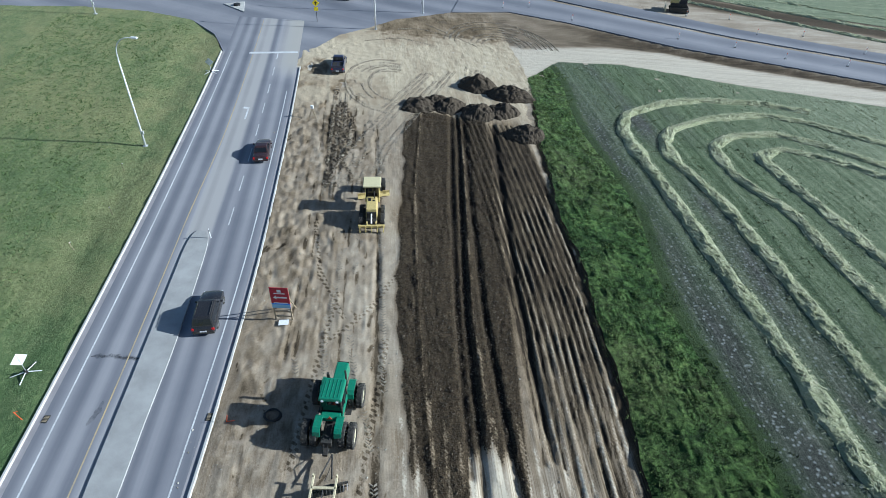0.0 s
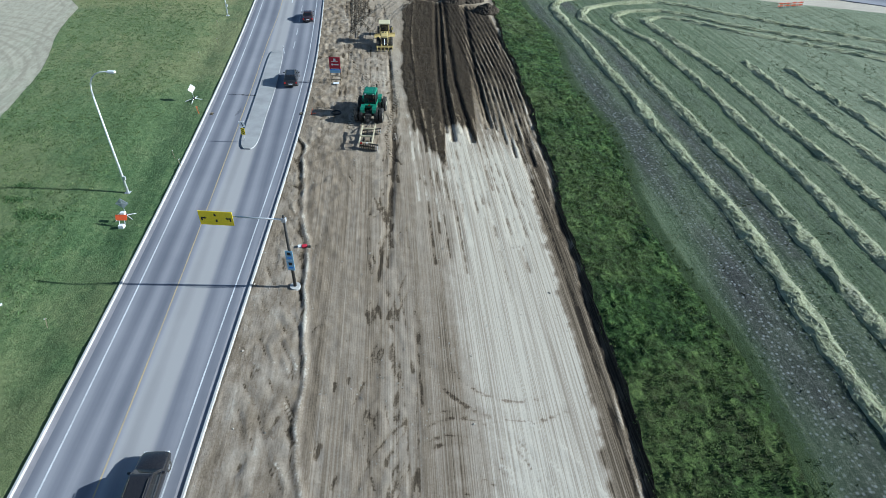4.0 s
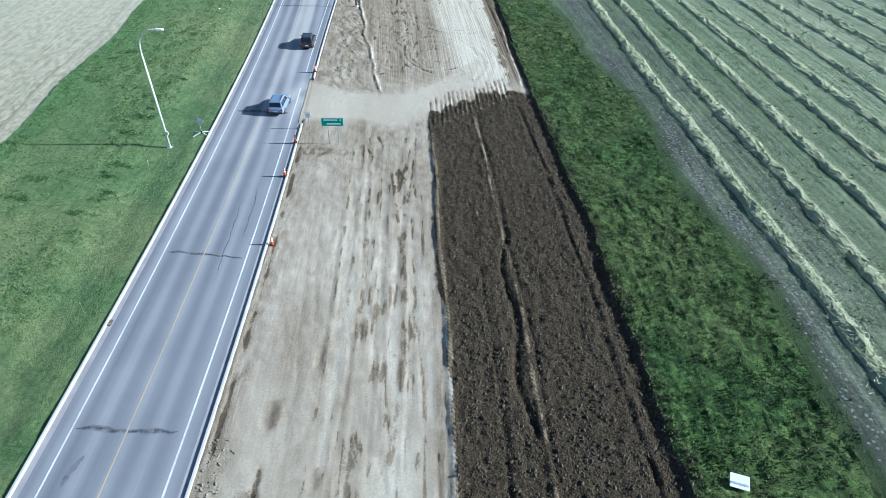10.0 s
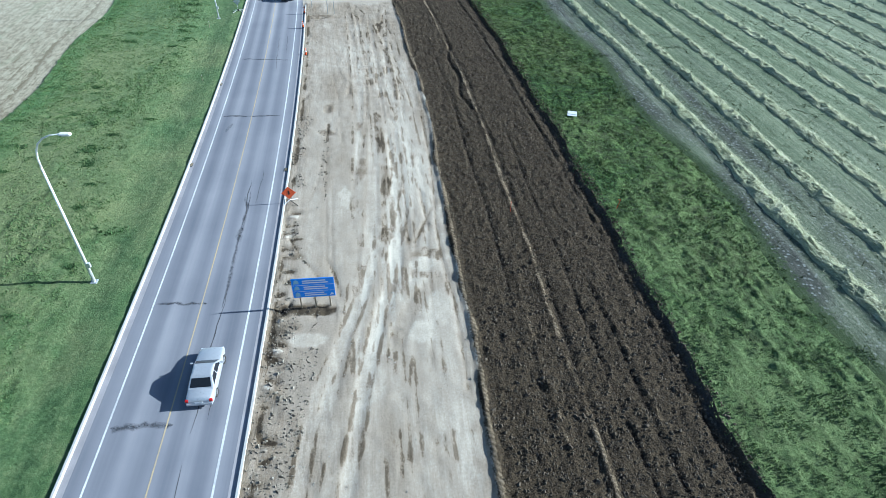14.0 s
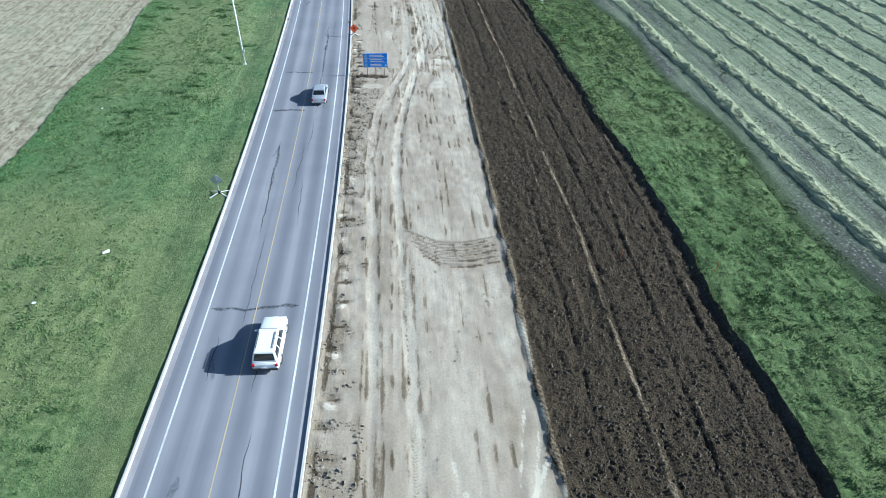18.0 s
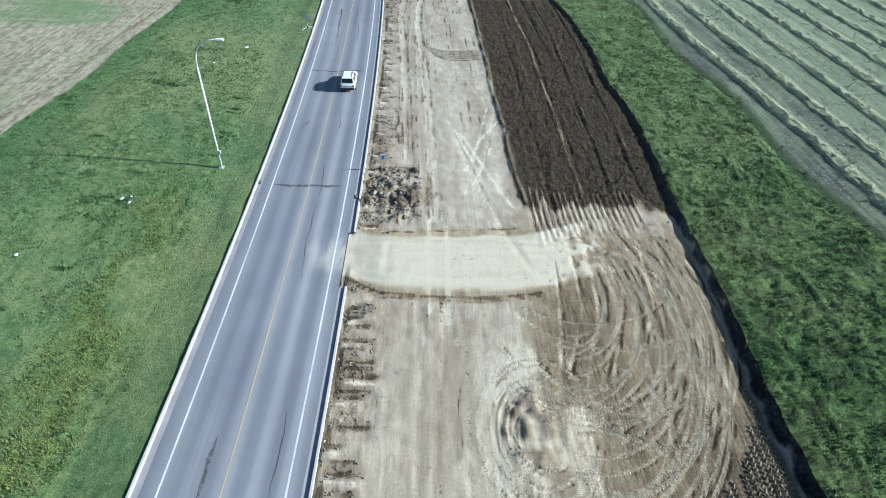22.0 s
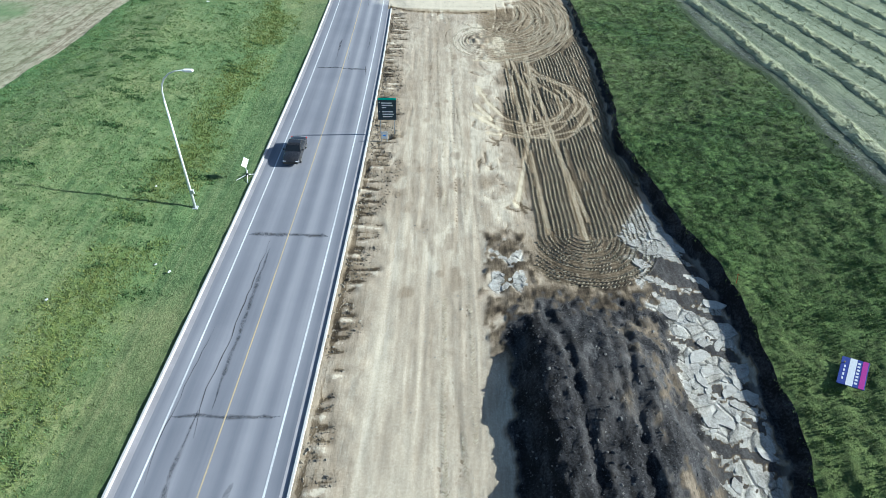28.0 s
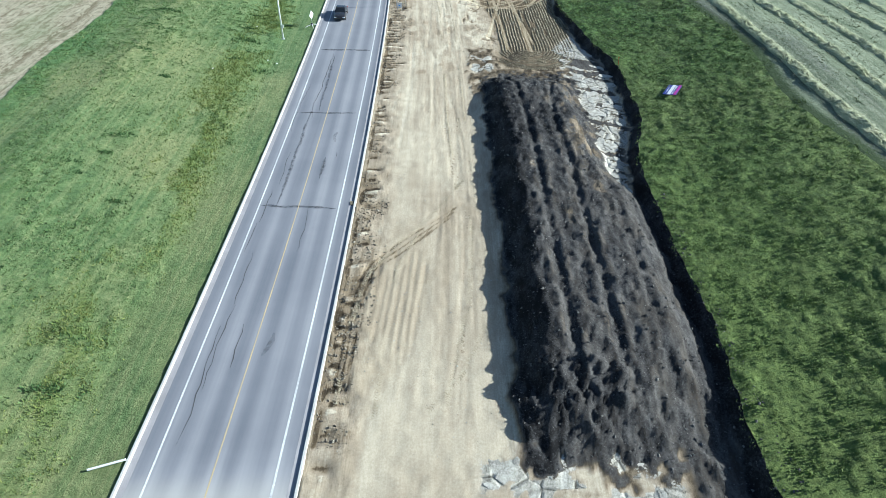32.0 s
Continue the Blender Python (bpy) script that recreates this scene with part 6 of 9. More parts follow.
def crack(d0, d1, y, width=0.09, wander=0.25, mat=SEAL, label="dark sealed transverse crack"):
    n = 14
    ds = np.linspace(d0, d1, n)
    yy = y + np.cumsum([crack_rnd.uniform(-wander, wander) * 0.4 for _ in range(n)])
    wide = width * np.array([crack_rnd.uniform(0.5, 1.2) for _ in range(n)])
    wide[0] = wide[-1] = 0.05
    for share, lift in ((1.0, 0.0036), (0.62, 0.0041), (0.3, 0.0046)):
        mark("road_crack", ds, yy, wide * share, mat, lift, label, "crack")


def long_crack(d, y0, y1, width=0.05, wander=0.12, mat=SEAL):
    n = max(6, int(abs(y1 - y0) / 0.7))
    yy = np.linspace(y0, y1, n)
    ds = d + np.cumsum([crack_rnd.uniform(-wander, wander) for _ in range(n)])
    thin = np.minimum(1, 0.15 + 4 * np.minimum(np.linspace(0, 1, n), np.linspace(1, 0, n))) * np.array([crack_rnd.uniform(0.6, 1.3) for _ in range(n)])
    for share, lift in ((1.0, 0.004), (0.5, 0.0045)) if width > 0.2 else ((1.0, 0.0043),):
        mark("road_crack", ds, yy, width * thin * share, mat, lift + crack_rnd.uniform(0, 0.0003), "dark wandering lengthwise crack", "crack")


for y in (212.5, 134.5, 107.5, 90.0, 58.5, 47.5, 14.8, -12.2, -50.0, -85.2, -103.5, -121.5):
    crack(-3.4, crack_rnd.choice((0.4, 3.2, 3.4)), y, crack_rnd.uniform(0.35, 0.6), 0.35, STAIN, "dark transverse patched crack")
for d, y0, y1 in ((1.7, 60, 47), (1.5, 76, 68), (2.6, 78, 72), (1.3, 54, 49), (2.4, 52, 48), (1.5, 45, 38), (1.0, 40, 30), (-1.6, 35, 24), (1.6, 33, 25), (-0.8, 24, 12), (1.4, 14, 7), (1.6, 4, -2),
                  (-2.3, 12, 8), (1.0, -8, -14), (1.2, -15, -26), (-1.4, -41, -48), (2.6, -38, -44), (0.3, -44, -48), (2.8, -49, -52), (-1.5, -86, -105), (-2.9, -96, -108), (-2.5, -112, -118), (-3.0, -119, -124),
                  (-2.5, -128, -134), (1.0, -121, -128), (-2.4, -134, -142), (-1.4, -136, -140), (-2.9, -136, -146), (-3.2, -124, -128), (2.3, -112, -113), (1.5, 116, 104), (2.4, 118, 110)):
    long_crack(d, y0, y1, crack_rnd.uniform(0.035, 0.07))
for d, y, w in ((-1.2, 206.5, 0.7), (1.8, 66, 0.9), (1.6, 71, 0.6), (-1.9, 37, 0.6), (-2.0, 8, 0.7), (-2.3, -1, 0.8), (1.8, -110, 0.7), (0.9, -139, 0.7), (-2.2, 86, 0.6)):
    k = np.linspace(0, 1, 12)
    mark("road_stain", d + 0.25 * np.sin(3 * k + y), y + 2.2 * k, w * np.sqrt(k * (1 - k)) * np.array([crack_rnd.uniform(0.7, 1.5) for _ in k]), STAIN, 0.0035, "dark oily stain on the asphalt", "stain")

for d, y0, y1 in ((-1.2, -87, -103), (-1.8, -103, -122), (-1.6, 40, 30), (1.7, 74, 58), (-1.3, -40, -44), (1.2, -113, -117)):
    long_crack(d, y0, y1, 0.34, 0.07, STAIN)

# raised concrete median
iy = np.arange(198.6, 228.7, 0.6)
left_e, right_e = 0.45 + 0.0 * iy, 2.6 + 0.15 * sstep(206, 214, iy) * sstep(228, 216, iy)
taper = np.sqrt(np.clip(1 - ((iy - 213.6) / 15.2) ** 12, 0.02, 1))
mid_e = (left_e + right_e) / 2
left_e, right_e = mid_e + (left_e - mid_e) * taper, mid_e + (right_e - mid_e) * taper
ring_pts = [(cx(y) + d, y) for y, d in zip(iy, left_e)] + [(cx(y) + d, y) for y, d in zip(iy[::-1], right_e[::-1])]
polygon("median_island", ring_pts, 0.15, ISLAND_CONCRETE, "raised grey concrete median island", "median")


# ---- loose stuff on the land: clods, grass, hay ----
gen = np.random.RandomState(21)


def surface(d, y):
    """Heights at many places: worked soil where it lies, the land elsewhere."""
    i = np.clip(((y - ys[0]) / 0.27).round().astype(int), 0, len(ys) - 1)
    k = ((d - lo[i]) / (hi[i] - lo[i]) * (ND - 1)).round().astype(int)
    inside = (k >= 0) & (k < ND)
    lay = height(d, y) + np.where(d < -5.2, verge_relief(d, y), 0.0) + np.where((d > hi[i]) & (d < hay_edge(y)), strip_relief(d, y), 0.0)
    return np.where(inside, Z[i, np.clip(k, 0, ND - 1)], lay)


def value_at(field, d, y):
    i = np.clip(((y - ys[0]) / 0.27).round().astype(int), 0, len(ys) - 1)
    k = np.clip(((d - lo[i]) / (hi[i] - lo[i]) * (ND - 1)).round().astype(int), 0, ND - 1)
    return field[i, k]


LUMP_V = np.array([(1, 0.1, -0.2), (-0.9, 0.2, -0.2), (0.1, 1, -0.25), (-0.1, -0.95, -0.2), (0.15, 0.1, 0.85), (0.6, 0.55, 0.35), (-0.5, -0.55, 0.4)])
LUMP_F = np.array([(0, 5, 3), (3, 5, 4), (0, 2, 5), (5, 2, 4), (2, 1, 4), (1, 6, 4), (6, 3, 4), (1, 3, 6)])


def scatter_lumps(name, d, y, size, mat, label, category, flat_=0.7, sink=0.15):
    n = len(d)
    a = gen.rand(n) * 6.283
    s = size * (0.6 + 0.8 * gen.rand(n))
    ca, sa = np.cos(a) * s, np.sin(a) * s
    jit = LUMP_V[None] * (0.75 + 0.5 * gen.rand(n, len(LUMP_V), 3))
    x = cx(y) + d
    v = np.empty((n, len(LUMP_V), 3))
    v[:, :, 0] = x[:, None] + jit[:, :, 0] * ca[:, None] - jit[:, :, 1] * sa[:, None] * 0.8
    v[:, :, 1] = y[:, None] + jit[:, :, 0] * sa[:, None] + jit[:, :, 1] * ca[:, None] * 0.8
    v[:, :, 2] = (surface(d, y) + sink * s)[:, None] + jit[:, :, 2] * s[:, None] * flat_
    fcs = (LUMP_F[None] + (np.arange(n) * len(LUMP_V))[:, None, None]).reshape(-1, 3)
    return tagged(new(name, mesh_of(name, v.reshape(-1, 3), fcs, mat)), label, category, kind="stuff")


def pick(n, d0, d1, y0, y1):
    return d0 + (d1 - d0) * gen.rand(n), y0 + (y1 - y0) * gen.rand(n)


d, y = pick(90000, 20.0, 35.5, -14, 144)
ok = (value_at(bed, d, y) > 0.6) & (value_at(PALE, d, y) > 0.06)
scatter_lumps("topsoil_clods", d[ok], y[ok], 0.045 + 0.09 * gen.rand(ok.sum()) ** 4, CLODS, "crumbly dark topsoil clods on the ploughed bed", "soil clods")
d, y = pick(20000, 20.4, 38.5, 203, 258)
ok = (value_at(bed2, d, y) > 0.6) & (value_at(PALE, d, y) > 0.1)
scatter_lumps("topsoil_clods", d[ok], y[ok], 0.05 + 0.07 * gen.rand(ok.sum()) ** 3, CLODS, "crumbly dark topsoil clods on the northern bed", "soil clods")
d, y = pick(16000, 16.8, 34, -150, -88)
ok = (value_at(heap, d, y) > 0.7)
scatter_lumps("heap_clods", d[ok], y[ok], 0.03 + 0.11 * gen.rand(ok.sum()) ** 9, clod_material("black_clods", [(0.0, (0.05, 0.048, 0.048)), (0.5, (0.09, 0.087, 0.085)), (0.85, (0.17, 0.162, 0.15)), (1.0, (0.32, 0.30, 0.27))]), "black lumps on the topsoil heap", "soil clods")
BROWN_CLODS = clod_material("brown_clods", [(0.0, (0.09, 0.076, 0.06)), (0.6, (0.18, 0.155, 0.122)), (1.0, (0.35, 0.32, 0.255))])
d, y = pick(2600, 13.0, 16.2, 238, 263)
ok = value_at(tone, d, y) > 0.42
scatter_lumps("yard_clods", d[ok], y[ok], 0.06 + 0.12 * gen.rand(ok.sum()) ** 3, CLODS, "dark broken clods in a strip across the yard", "soil clods")
d, y = pick(170, 6.0, 10.9, -17.6, -8.6)
scatter_lumps("dug_clay_slabs", d, y, 0.14 + 0.30 * gen.rand(len(d)) ** 2, BROWN_CLODS, "angular slabs of dug brown clay beside the kerb", "soil clods", 0.36)
d, y = pick(20000, 5.3, 9.0, -147, 90)
ok = (value_at(tone, d, y) > 0.30)
scatter_lumps("verge_clods", d[ok], y[ok], 0.035 + 0.10 * gen.rand(ok.sum()) ** 3, BROWN_CLODS, "brown broken lumps beside the kerb", "soil clods")
d, y = pick(16000, 5.6, 34, -147, 262)
ok = (value_at(both, d, y) < 0.1) & (value_at(heap, d, y) < 0.1) & (value_at(tone, d, y) < 0.5) & (fbm(d * 0.3, y * 0.2) > 0.0)
scatter_lumps("clay_lumps", d[ok], y[ok], 0.03 + 0.07 * gen.rand(ok.sum()) ** 3, PALE_CLODS, "small pale clay lumps scattered on the strip", "soil clods")

# tyre tracks pressed into the loose top of the soil: rows of slanting cleat ridges
def cleats(name, lines, width, pitch, tall, mat, label, keep=0.75):
    allv, allf, base = [], [], 0
    for q, pts in enumerate(lines):
        p = np.array(pts, float)
        seg = np.r_[0, np.cumsum(np.hypot(*np.diff(p, axis=0).T))]
        s_ = np.arange(0, seg[-1], pitch)
        dd, yy = np.interp(s_, seg, p[:, 0]), np.interp(s_, seg, p[:, 1])
        for _ in range(12):
            if len(dd) > 4:
                dd[1:-1], yy[1:-1] = (dd[:-2] + 2 * dd[1:-1] + dd[2:]) / 4, (yy[:-2] + 2 * yy[1:-1] + yy[2:]) / 4
        if len(dd) < 4:
            continue
        td, ty = np.gradient(dd), np.gradient(yy)
        n_ = np.hypot(td, ty) + 1e-9
        td, ty = td / n_, ty / n_
        alive = (0.5 + 0.6 * fbm(s_ * 0.16 + 7.3 * q, s_ * 0 + 2.1 * q, 3)) < keep
        for side in (-1, 1):
            k = np.where(alive & (gen.rand(len(dd)) < 0.93))[0]
            if len(k) == 0:
                continue
            c0 = np.stack([dd[k] + side * -ty[k] * 0.04 * width, yy[k] + side * td[k] * 0.04 * width], 1)
            c1 = np.stack([dd[k] + side * -ty[k] * 0.5 * width - td[k] * 0.55 * pitch, yy[k] + side * td[k] * 0.5 * width - ty[k] * 0.55 * pitch], 1)
            h = np.stack([td[k], ty[k]], 1) * 0.26 * pitch
            jit = lambda: gen.uniform(-0.035, 0.035, c0.shape)
            ring_ = [c0 - h + jit(), c0 + h + jit(), c1 + h + jit(), c1 - h + jit(), c0 + jit(), c1 + jit()]
            v_ = np.empty((len(k), 6, 3))
            for i, c in enumerate(ring_):
                v_[:, i, 0], v_[:, i, 1] = cx(c[:, 1]) + c[:, 0], c[:, 1]
                v_[:, i, 2] = np.maximum(surface(c[:, 0], c[:, 1]), -0.03) + (tall * gen.uniform(0.7, 1.2, len(k)) if i > 3 else -0.012)
            f_ = np.array([(0, 4, 5), (0, 5, 3), (1, 2, 5), (1, 5, 4), (0, 1, 4), (3, 5, 2)])
            allv.append(v_.reshape(-1, 3))
            allf.append((f_[None] + base + 6 * np.arange(len(k))[:, None, None]).reshape(-1, 3))
            base += 6 * len(k)
    return tagged(new(name, mesh_of(name, np.concatenate(allv), np.concatenate(allf), mat)), label, "tyre tracks", kind="stuff")


DRY_TRACK = clod_material("dry_track_crumbs", [(0.0, (0.26, 0.218, 0.148)), (0.6, (0.385, 0.33, 0.232)), (1.0, (0.52, 0.462, 0.345))])
CLAY_TRACK = clod_material("damp_track_crumbs", [(0.0, (0.17, 0.145, 0.11)), (0.6, (0.27, 0.235, 0.185)), (1.0, (0.40, 0.365, 0.295))])
cleats("tyre_tracks", [q for q in loops if len(q) > 3], 0.26, 0.20, 0.022, DRY_TRACK, "pale looping tyre tracks on the turning ground", 0.95)
cleats("tyre_tracks", [[q_ for q_ in q if q_[0] > 20.4] for q in loops2], 0.36, 0.22, 0.007, DRY_TRACK, "pale double tyre tracks over the rolled ground", 0.9)
straight = [[(12.4, -29), (12.5, -44), (12.7, -58), (13.3, -69), (13.5, -86), (13.7, -104), (14.6, -120)], [(14.3, -30), (14.5, -48), (14.8, -60), (15.3, -67), (15.5, -86), (15.7, -104), (16.2, -118)],
            [(11.2, 18), (11.7, 2), (12.2, -17)], [(13.4, 14), (13.9, 0), (14.4, -16)], [(9.2, 40), (9.4, 22), (10.0, 4)], [(14.0, -120), (9.6, -126.6), (7.2, -130.5), (6.5, -136), (6.4, -143)],
            [(15.2, -117), (11.5, -124), (9.4, -130), (9.0, -144)], [(13.6, -143), (15.4, -133), (15.9, -122), (15.0, -104)], [(10.4, -146), (14.5, -141), (16.6, -136)]]
cleats("tyre_tracks", straight, 0.34, 0.20, 0.012, DRY_TRACK, "cleated tyre tracks along the stripped clay", 0.5)
bows = [[(11.6 + 0.3 * k, 24.6 - 0.75 * k), (14.6, 22.9 - 0.72 * k), (17, 23.0 - 0.72 * k), (19.3, 23.8 - 0.75 * k)] for k in range(5)]
cleats("tyre_tracks", bows, 0.30, 0.22, 0.03, CLAY_TRACK, "cleated tyre arcs where a machine turned", 0.9)
ridges = [[(25.7 + o, y) for y in np.arange(-31, -84.6, -0.5)] for o in np.arange(-6.3, 8.2, 0.42)]
ridges += [ring(25.7, -84.5, r_, r_, 180, 360, 44) for r_ in np.arange(0.42, 6.8, 0.42)]
inside = lambda a, b: float(value_at(roll, np.array([a]), np.array([b]))[0]) > 0.6 and float(value_at(ROLL_OUT, np.array([a]), np.array([b]))[0]) < 0.4 and float(value_at(PALE, np.array([a]), np.array([b]))[0]) > 0.10
rows_ = []
for q in ridges:
    run = []
    for a, b in q:
        if inside(a, b):
            run.append((a + 0.05 * math.sin(b * 0.9), b))
        elif run:
            rows_, run = rows_ + [run], []
    rows_ = rows_ + [run] if len(run) > 2 else rows_
rows_ = [q for q in rows_ if len(q) > 3]
cleats("roller_ridges", rows_, 0.30, 0.34, 0.075, clod_material("rolled_crumbs", [(0.0, (0.13, 0.11, 0.076)), (0.5, (0.215, 0.184, 0.130)), (0.85, (0.30, 0.262, 0.192)), (1.0, (0.38, 0.34, 0.26))]), "rows of small ridges left by a sheepsfoot roller", 0.95)
yard_ = [ring(21.5 + rnd.uniform(-0.5, 0.5), 266 + rnd.uniform(-0.5, 0.5), 3.0 + 0.7 * k, 4.6 + 0.9 * k, 70, 250 + rnd.uniform(-20, 20)) for k in range(6)]
yard_ += [ring(41.0, 284, 3.0 + 0.9 * k, 3.6 + 1.15 * k, 0, 170 + rnd.uniform(-10, 10)) for k in range(8)]
yard_ += [ring(38.0, 271.0, 2.5 + 0.8 * k, 3.5 + 1.0 * k, 150, 330) for k in range(4)]
yard_ += [[(28 + o, 271 + 0.3 * o), (21.6 + o, 258.3), (17.1 + o, 248), (14.6 + o, 238)] for o in (-1.6, -0.8, 0, 0.9, 1.8, 2.8, 3.6)]
yard_ += [[(13.4 + 0.8 * k, 262), (13.0 + 0.8 * k, 236)] for k in range(4)] + [[(30, 282), (24, 285), (18, 282.5)], [(33, 287), (28, 290), (24, 289)], [(29, 293), (34, 287), (37, 283)]]
cleats("tyre_tracks", yard_, 0.46, 0.32, 0.035, CLAY_TRACK, "curving tyre tracks over the bare yard", 0.75)
cleats("tyre_tracks", [[(17.0, 232), (16.8, 225), (16.3, 219), (17.2, 213), (18.2, 209), (18.9, 203)], [(15.6, 228), (14.5, 217), (15.2, 208)], [(19.3, 248), (19.2, 230), (19.4, 212)], [(16.2, 244), (17.2, 233), (18.9, 226)], [(12.4, 214), (13.8, 206), (14.2, 196)]], 0.5, 0.30, 0.028, CLAY_TRACK, "wide lugged tyre tracks round the parked tractor", 0.55)

# slabs of pale broken crust: each its own piece
slab_rnd = random.Random(8)
slab_meshes = []
for k in range(10):
    bm = bmesh.new()
    n = slab_rnd.randint(8, 11)
    rad = [slab_rnd.uniform(0.62, 1.1) for _ in range(n)]
    pts = [(0.55 * q_ * math.cos(6.283 * (q + slab_rnd.uniform(-0.3, 0.3)) / n), 0.40 * q_ * math.sin(6.283 * (q + slab_rnd.uniform(-0.3, 0.3)) / n)) for q, q_ in enumerate(rad)]
    low = [bm.verts.new((px * 1.06, py * 1.06, -0.12)) for px, py in pts]
    top = [bm.verts.new((px, py, 0.03 + 0.03 * slab_rnd.random())) for px, py in pts]
    bm.faces.new(top)
    for q in range(n):
        bm.faces.new((low[q], low[(q + 1) % n], top[(q + 1) % n], top[q]))
    bmesh.ops.recalc_face_normals(bm, faces=bm.faces)
    me = bpy.data.meshes.new("slab")
    bm.to_mesh(me)
    bm.free()
    me.materials.append(SLAB)
    slab_meshes.append(me)
crust_bed = tagged(new("broken_crust"), "pale cracked crust slabs along the dug edge", "soil slabs", kind="structure")
made = 0
while made < 205:
    if made < 140:
        dd, yy = slab_rnd.uniform(28.8, 35.5), slab_rnd.uniform(-124, -81)
    elif made < 165:
        dd, yy = slab_rnd.uniform(17.2, 20.2), slab_rnd.uniform(-92, -85)
    else:
        dd, yy = slab_rnd.uniform(15.5, 27.5), slab_rnd.uniform(-156, -145)
    if float(value_at(crust, np.array([dd]), np.array([yy]))[0]) < 0.5:
        continue
    ob = new("slab", slab_rnd.choice(slab_meshes))
    ob.parent = crust_bed
    s = slab_rnd.choice((0.4, 0.6, 0.9, 1.3, 1.8)) * (0.75 if made >= 140 else 1.0)
    ob.matrix_basis = pose(cx(yy) + dd, yy, soil_at(dd, yy) + 0.005, slab_rnd.uniform(-3, 3), slab_rnd.uniform(-3, 3), slab_rnd.uniform(0, 360)) @ Matrix.Diagonal((s, s * slab_rnd.uniform(0.6, 1), slab_rnd.uniform(0.45, 0.9), 1))
    made += 1


def scatter_blades(name, d, y, tall, mat, label, category, blades=5, spread=0.16, wide=0.05):
    """Tufts of leaning blades, a triangle each."""
    n = len(d)
    a = gen.rand(n, blades) * 6.283
    r_ = spread * np.sqrt(gen.rand(n, blades))
    hgt = tall[:, None] * (0.55 + 0.6 * gen.rand(n, blades))
    x0 = (cx(y) + d)[:, None] + r_ * np.cos(a)
    y0 = y[:, None] + r_ * np.sin(a)
    z0 = np.repeat((surface(d, y) - 0.02)[:, None], blades, 1)
    b = gen.rand(n, blades) * 6.283
    w = wide * (0.7 + 0.6 * gen.rand(n, blades))
    lean = hgt * (0.25 + 0.5 * gen.rand(n, blades))
    v = np.empty((n, blades, 3, 3))
    v[:, :, 0] = np.stack([x0 - np.cos(b) * w, y0 - np.sin(b) * w, z0], 2)
    v[:, :, 1] = np.stack([x0 + np.cos(b) * w, y0 + np.sin(b) * w, z0], 2)
    v[:, :, 2] = np.stack([x0 + np.cos(a) * lean - 0.10 * hgt, y0 + np.sin(a) * lean, z0 + hgt], 2)
    return tagged(new(name, mesh_of(name, v.reshape(-1, 3), np.arange(n * blades * 3).reshape(-1, 3), mat)), label, category, kind="stuff")


def below_haul(d, y):
    return y < np.interp(cx(y) + d, [p[0] for p in HAUL_S], [p[1] for p in HAUL_S]) - 0.5


def below_junction(d, y):
    return y < np.interp(cx(y) + d, [p[0] for p in JUNCTION_W], [p[1] for p in JUNCTION_W]) - 0.5


d, y = pick(42000, -36, -5.4, -150, 285)
ok = (d > field_w(y) + 0.3) & below_junction(d, y) & (gen.rand(len(d)) < 0.25 + 0.75 * sstep(-8, -13, d))
scatter_blades("verge_grass", d[ok], y[ok], 0.06 + 0.09 * sstep(-9, -15, d[ok]), BLADES, "short green verge grass", "grass", 4, 0.22, 0.07)
d, y = pick(170000, -36, -8, -150, 285)
ok = (d > field_w(y) + 0.2) & below_junction(d, y) & (gen.rand(len(d)) < np.maximum(0.75 * weedy(d, y) ** 1.5, belt(d, y)) * (0.15 + 0.85 * sstep(0.35, 0.6, tufts(d, y))))
scatter_blades("verge_weeds", d[ok], y[ok], 0.07 + 0.12 * gen.rand(ok.sum()), WEEDS, "taller dark weeds in drifts on the verge", "weeds", 6, 0.30, 0.045)
# separate dark weed clumps, wider across the road than along it
cd_, cy_ = pick(520, -33, -9.5, -150, 190)
fits = (cd_ > field_w(cy_) + 0.8) & (cd_ < mown_edge(cy_) - 0.6) & (gen.rand(520) < 1.1 * sstep(0.0, 0.45, fbm(cd_ * 0.16 + 3, cy_ * 0.06, 3))) & below_junction(cd_, cy_)
cd_, cy_ = cd_[fits], cy_[fits]
who = np.repeat(np.arange(len(cd_)), gen.randint(26, 70, len(cd_)))
grown = 0.35 + 0.95 * gen.rand(len(cd_)) ** 2
d = cd_[who] + grown[who] * gen.normal(0, 0.75, len(who))
y = cy_[who] + grown[who] * gen.normal(0, 0.34, len(who))
ok = d > field_w(y)
scatter_blades("weed_clumps", d[ok], y[ok], (0.08 + 0.17 * gen.rand(len(who)))[ok] * grown[who][ok] ** 0.5, blade_material("dark_weed_leaves", [(0.0, (0.038, 0.080, 0.028)), (0.6, (0.060, 0.115, 0.038)), (1.0, (0.10, 0.165, 0.055))]), "dark leafy weed clumps scattered over the verge", "weeds", 6, 0.16, 0.055)
d, y = pick(60000, -18, -8, -150, 0)
ok = gen.rand(len(d)) < 0.55 * olive(d, y)
scatter_blades("yellow_weeds", d[ok], y[ok], 0.10 + 0.16 * gen.rand(ok.sum()), blade_material("yellowing_weeds", [(0.0, (0.075, 0.125, 0.03)), (0.5, (0.13, 0.17, 0.045)), (1.0, (0.24, 0.24, 0.07))]), "yellowing tall weeds beside the mown strip", "weeds", 6, 0.28, 0.042)
d, y = pick(150000, 32, 53, -150, 282)
e = d - ditch(y)
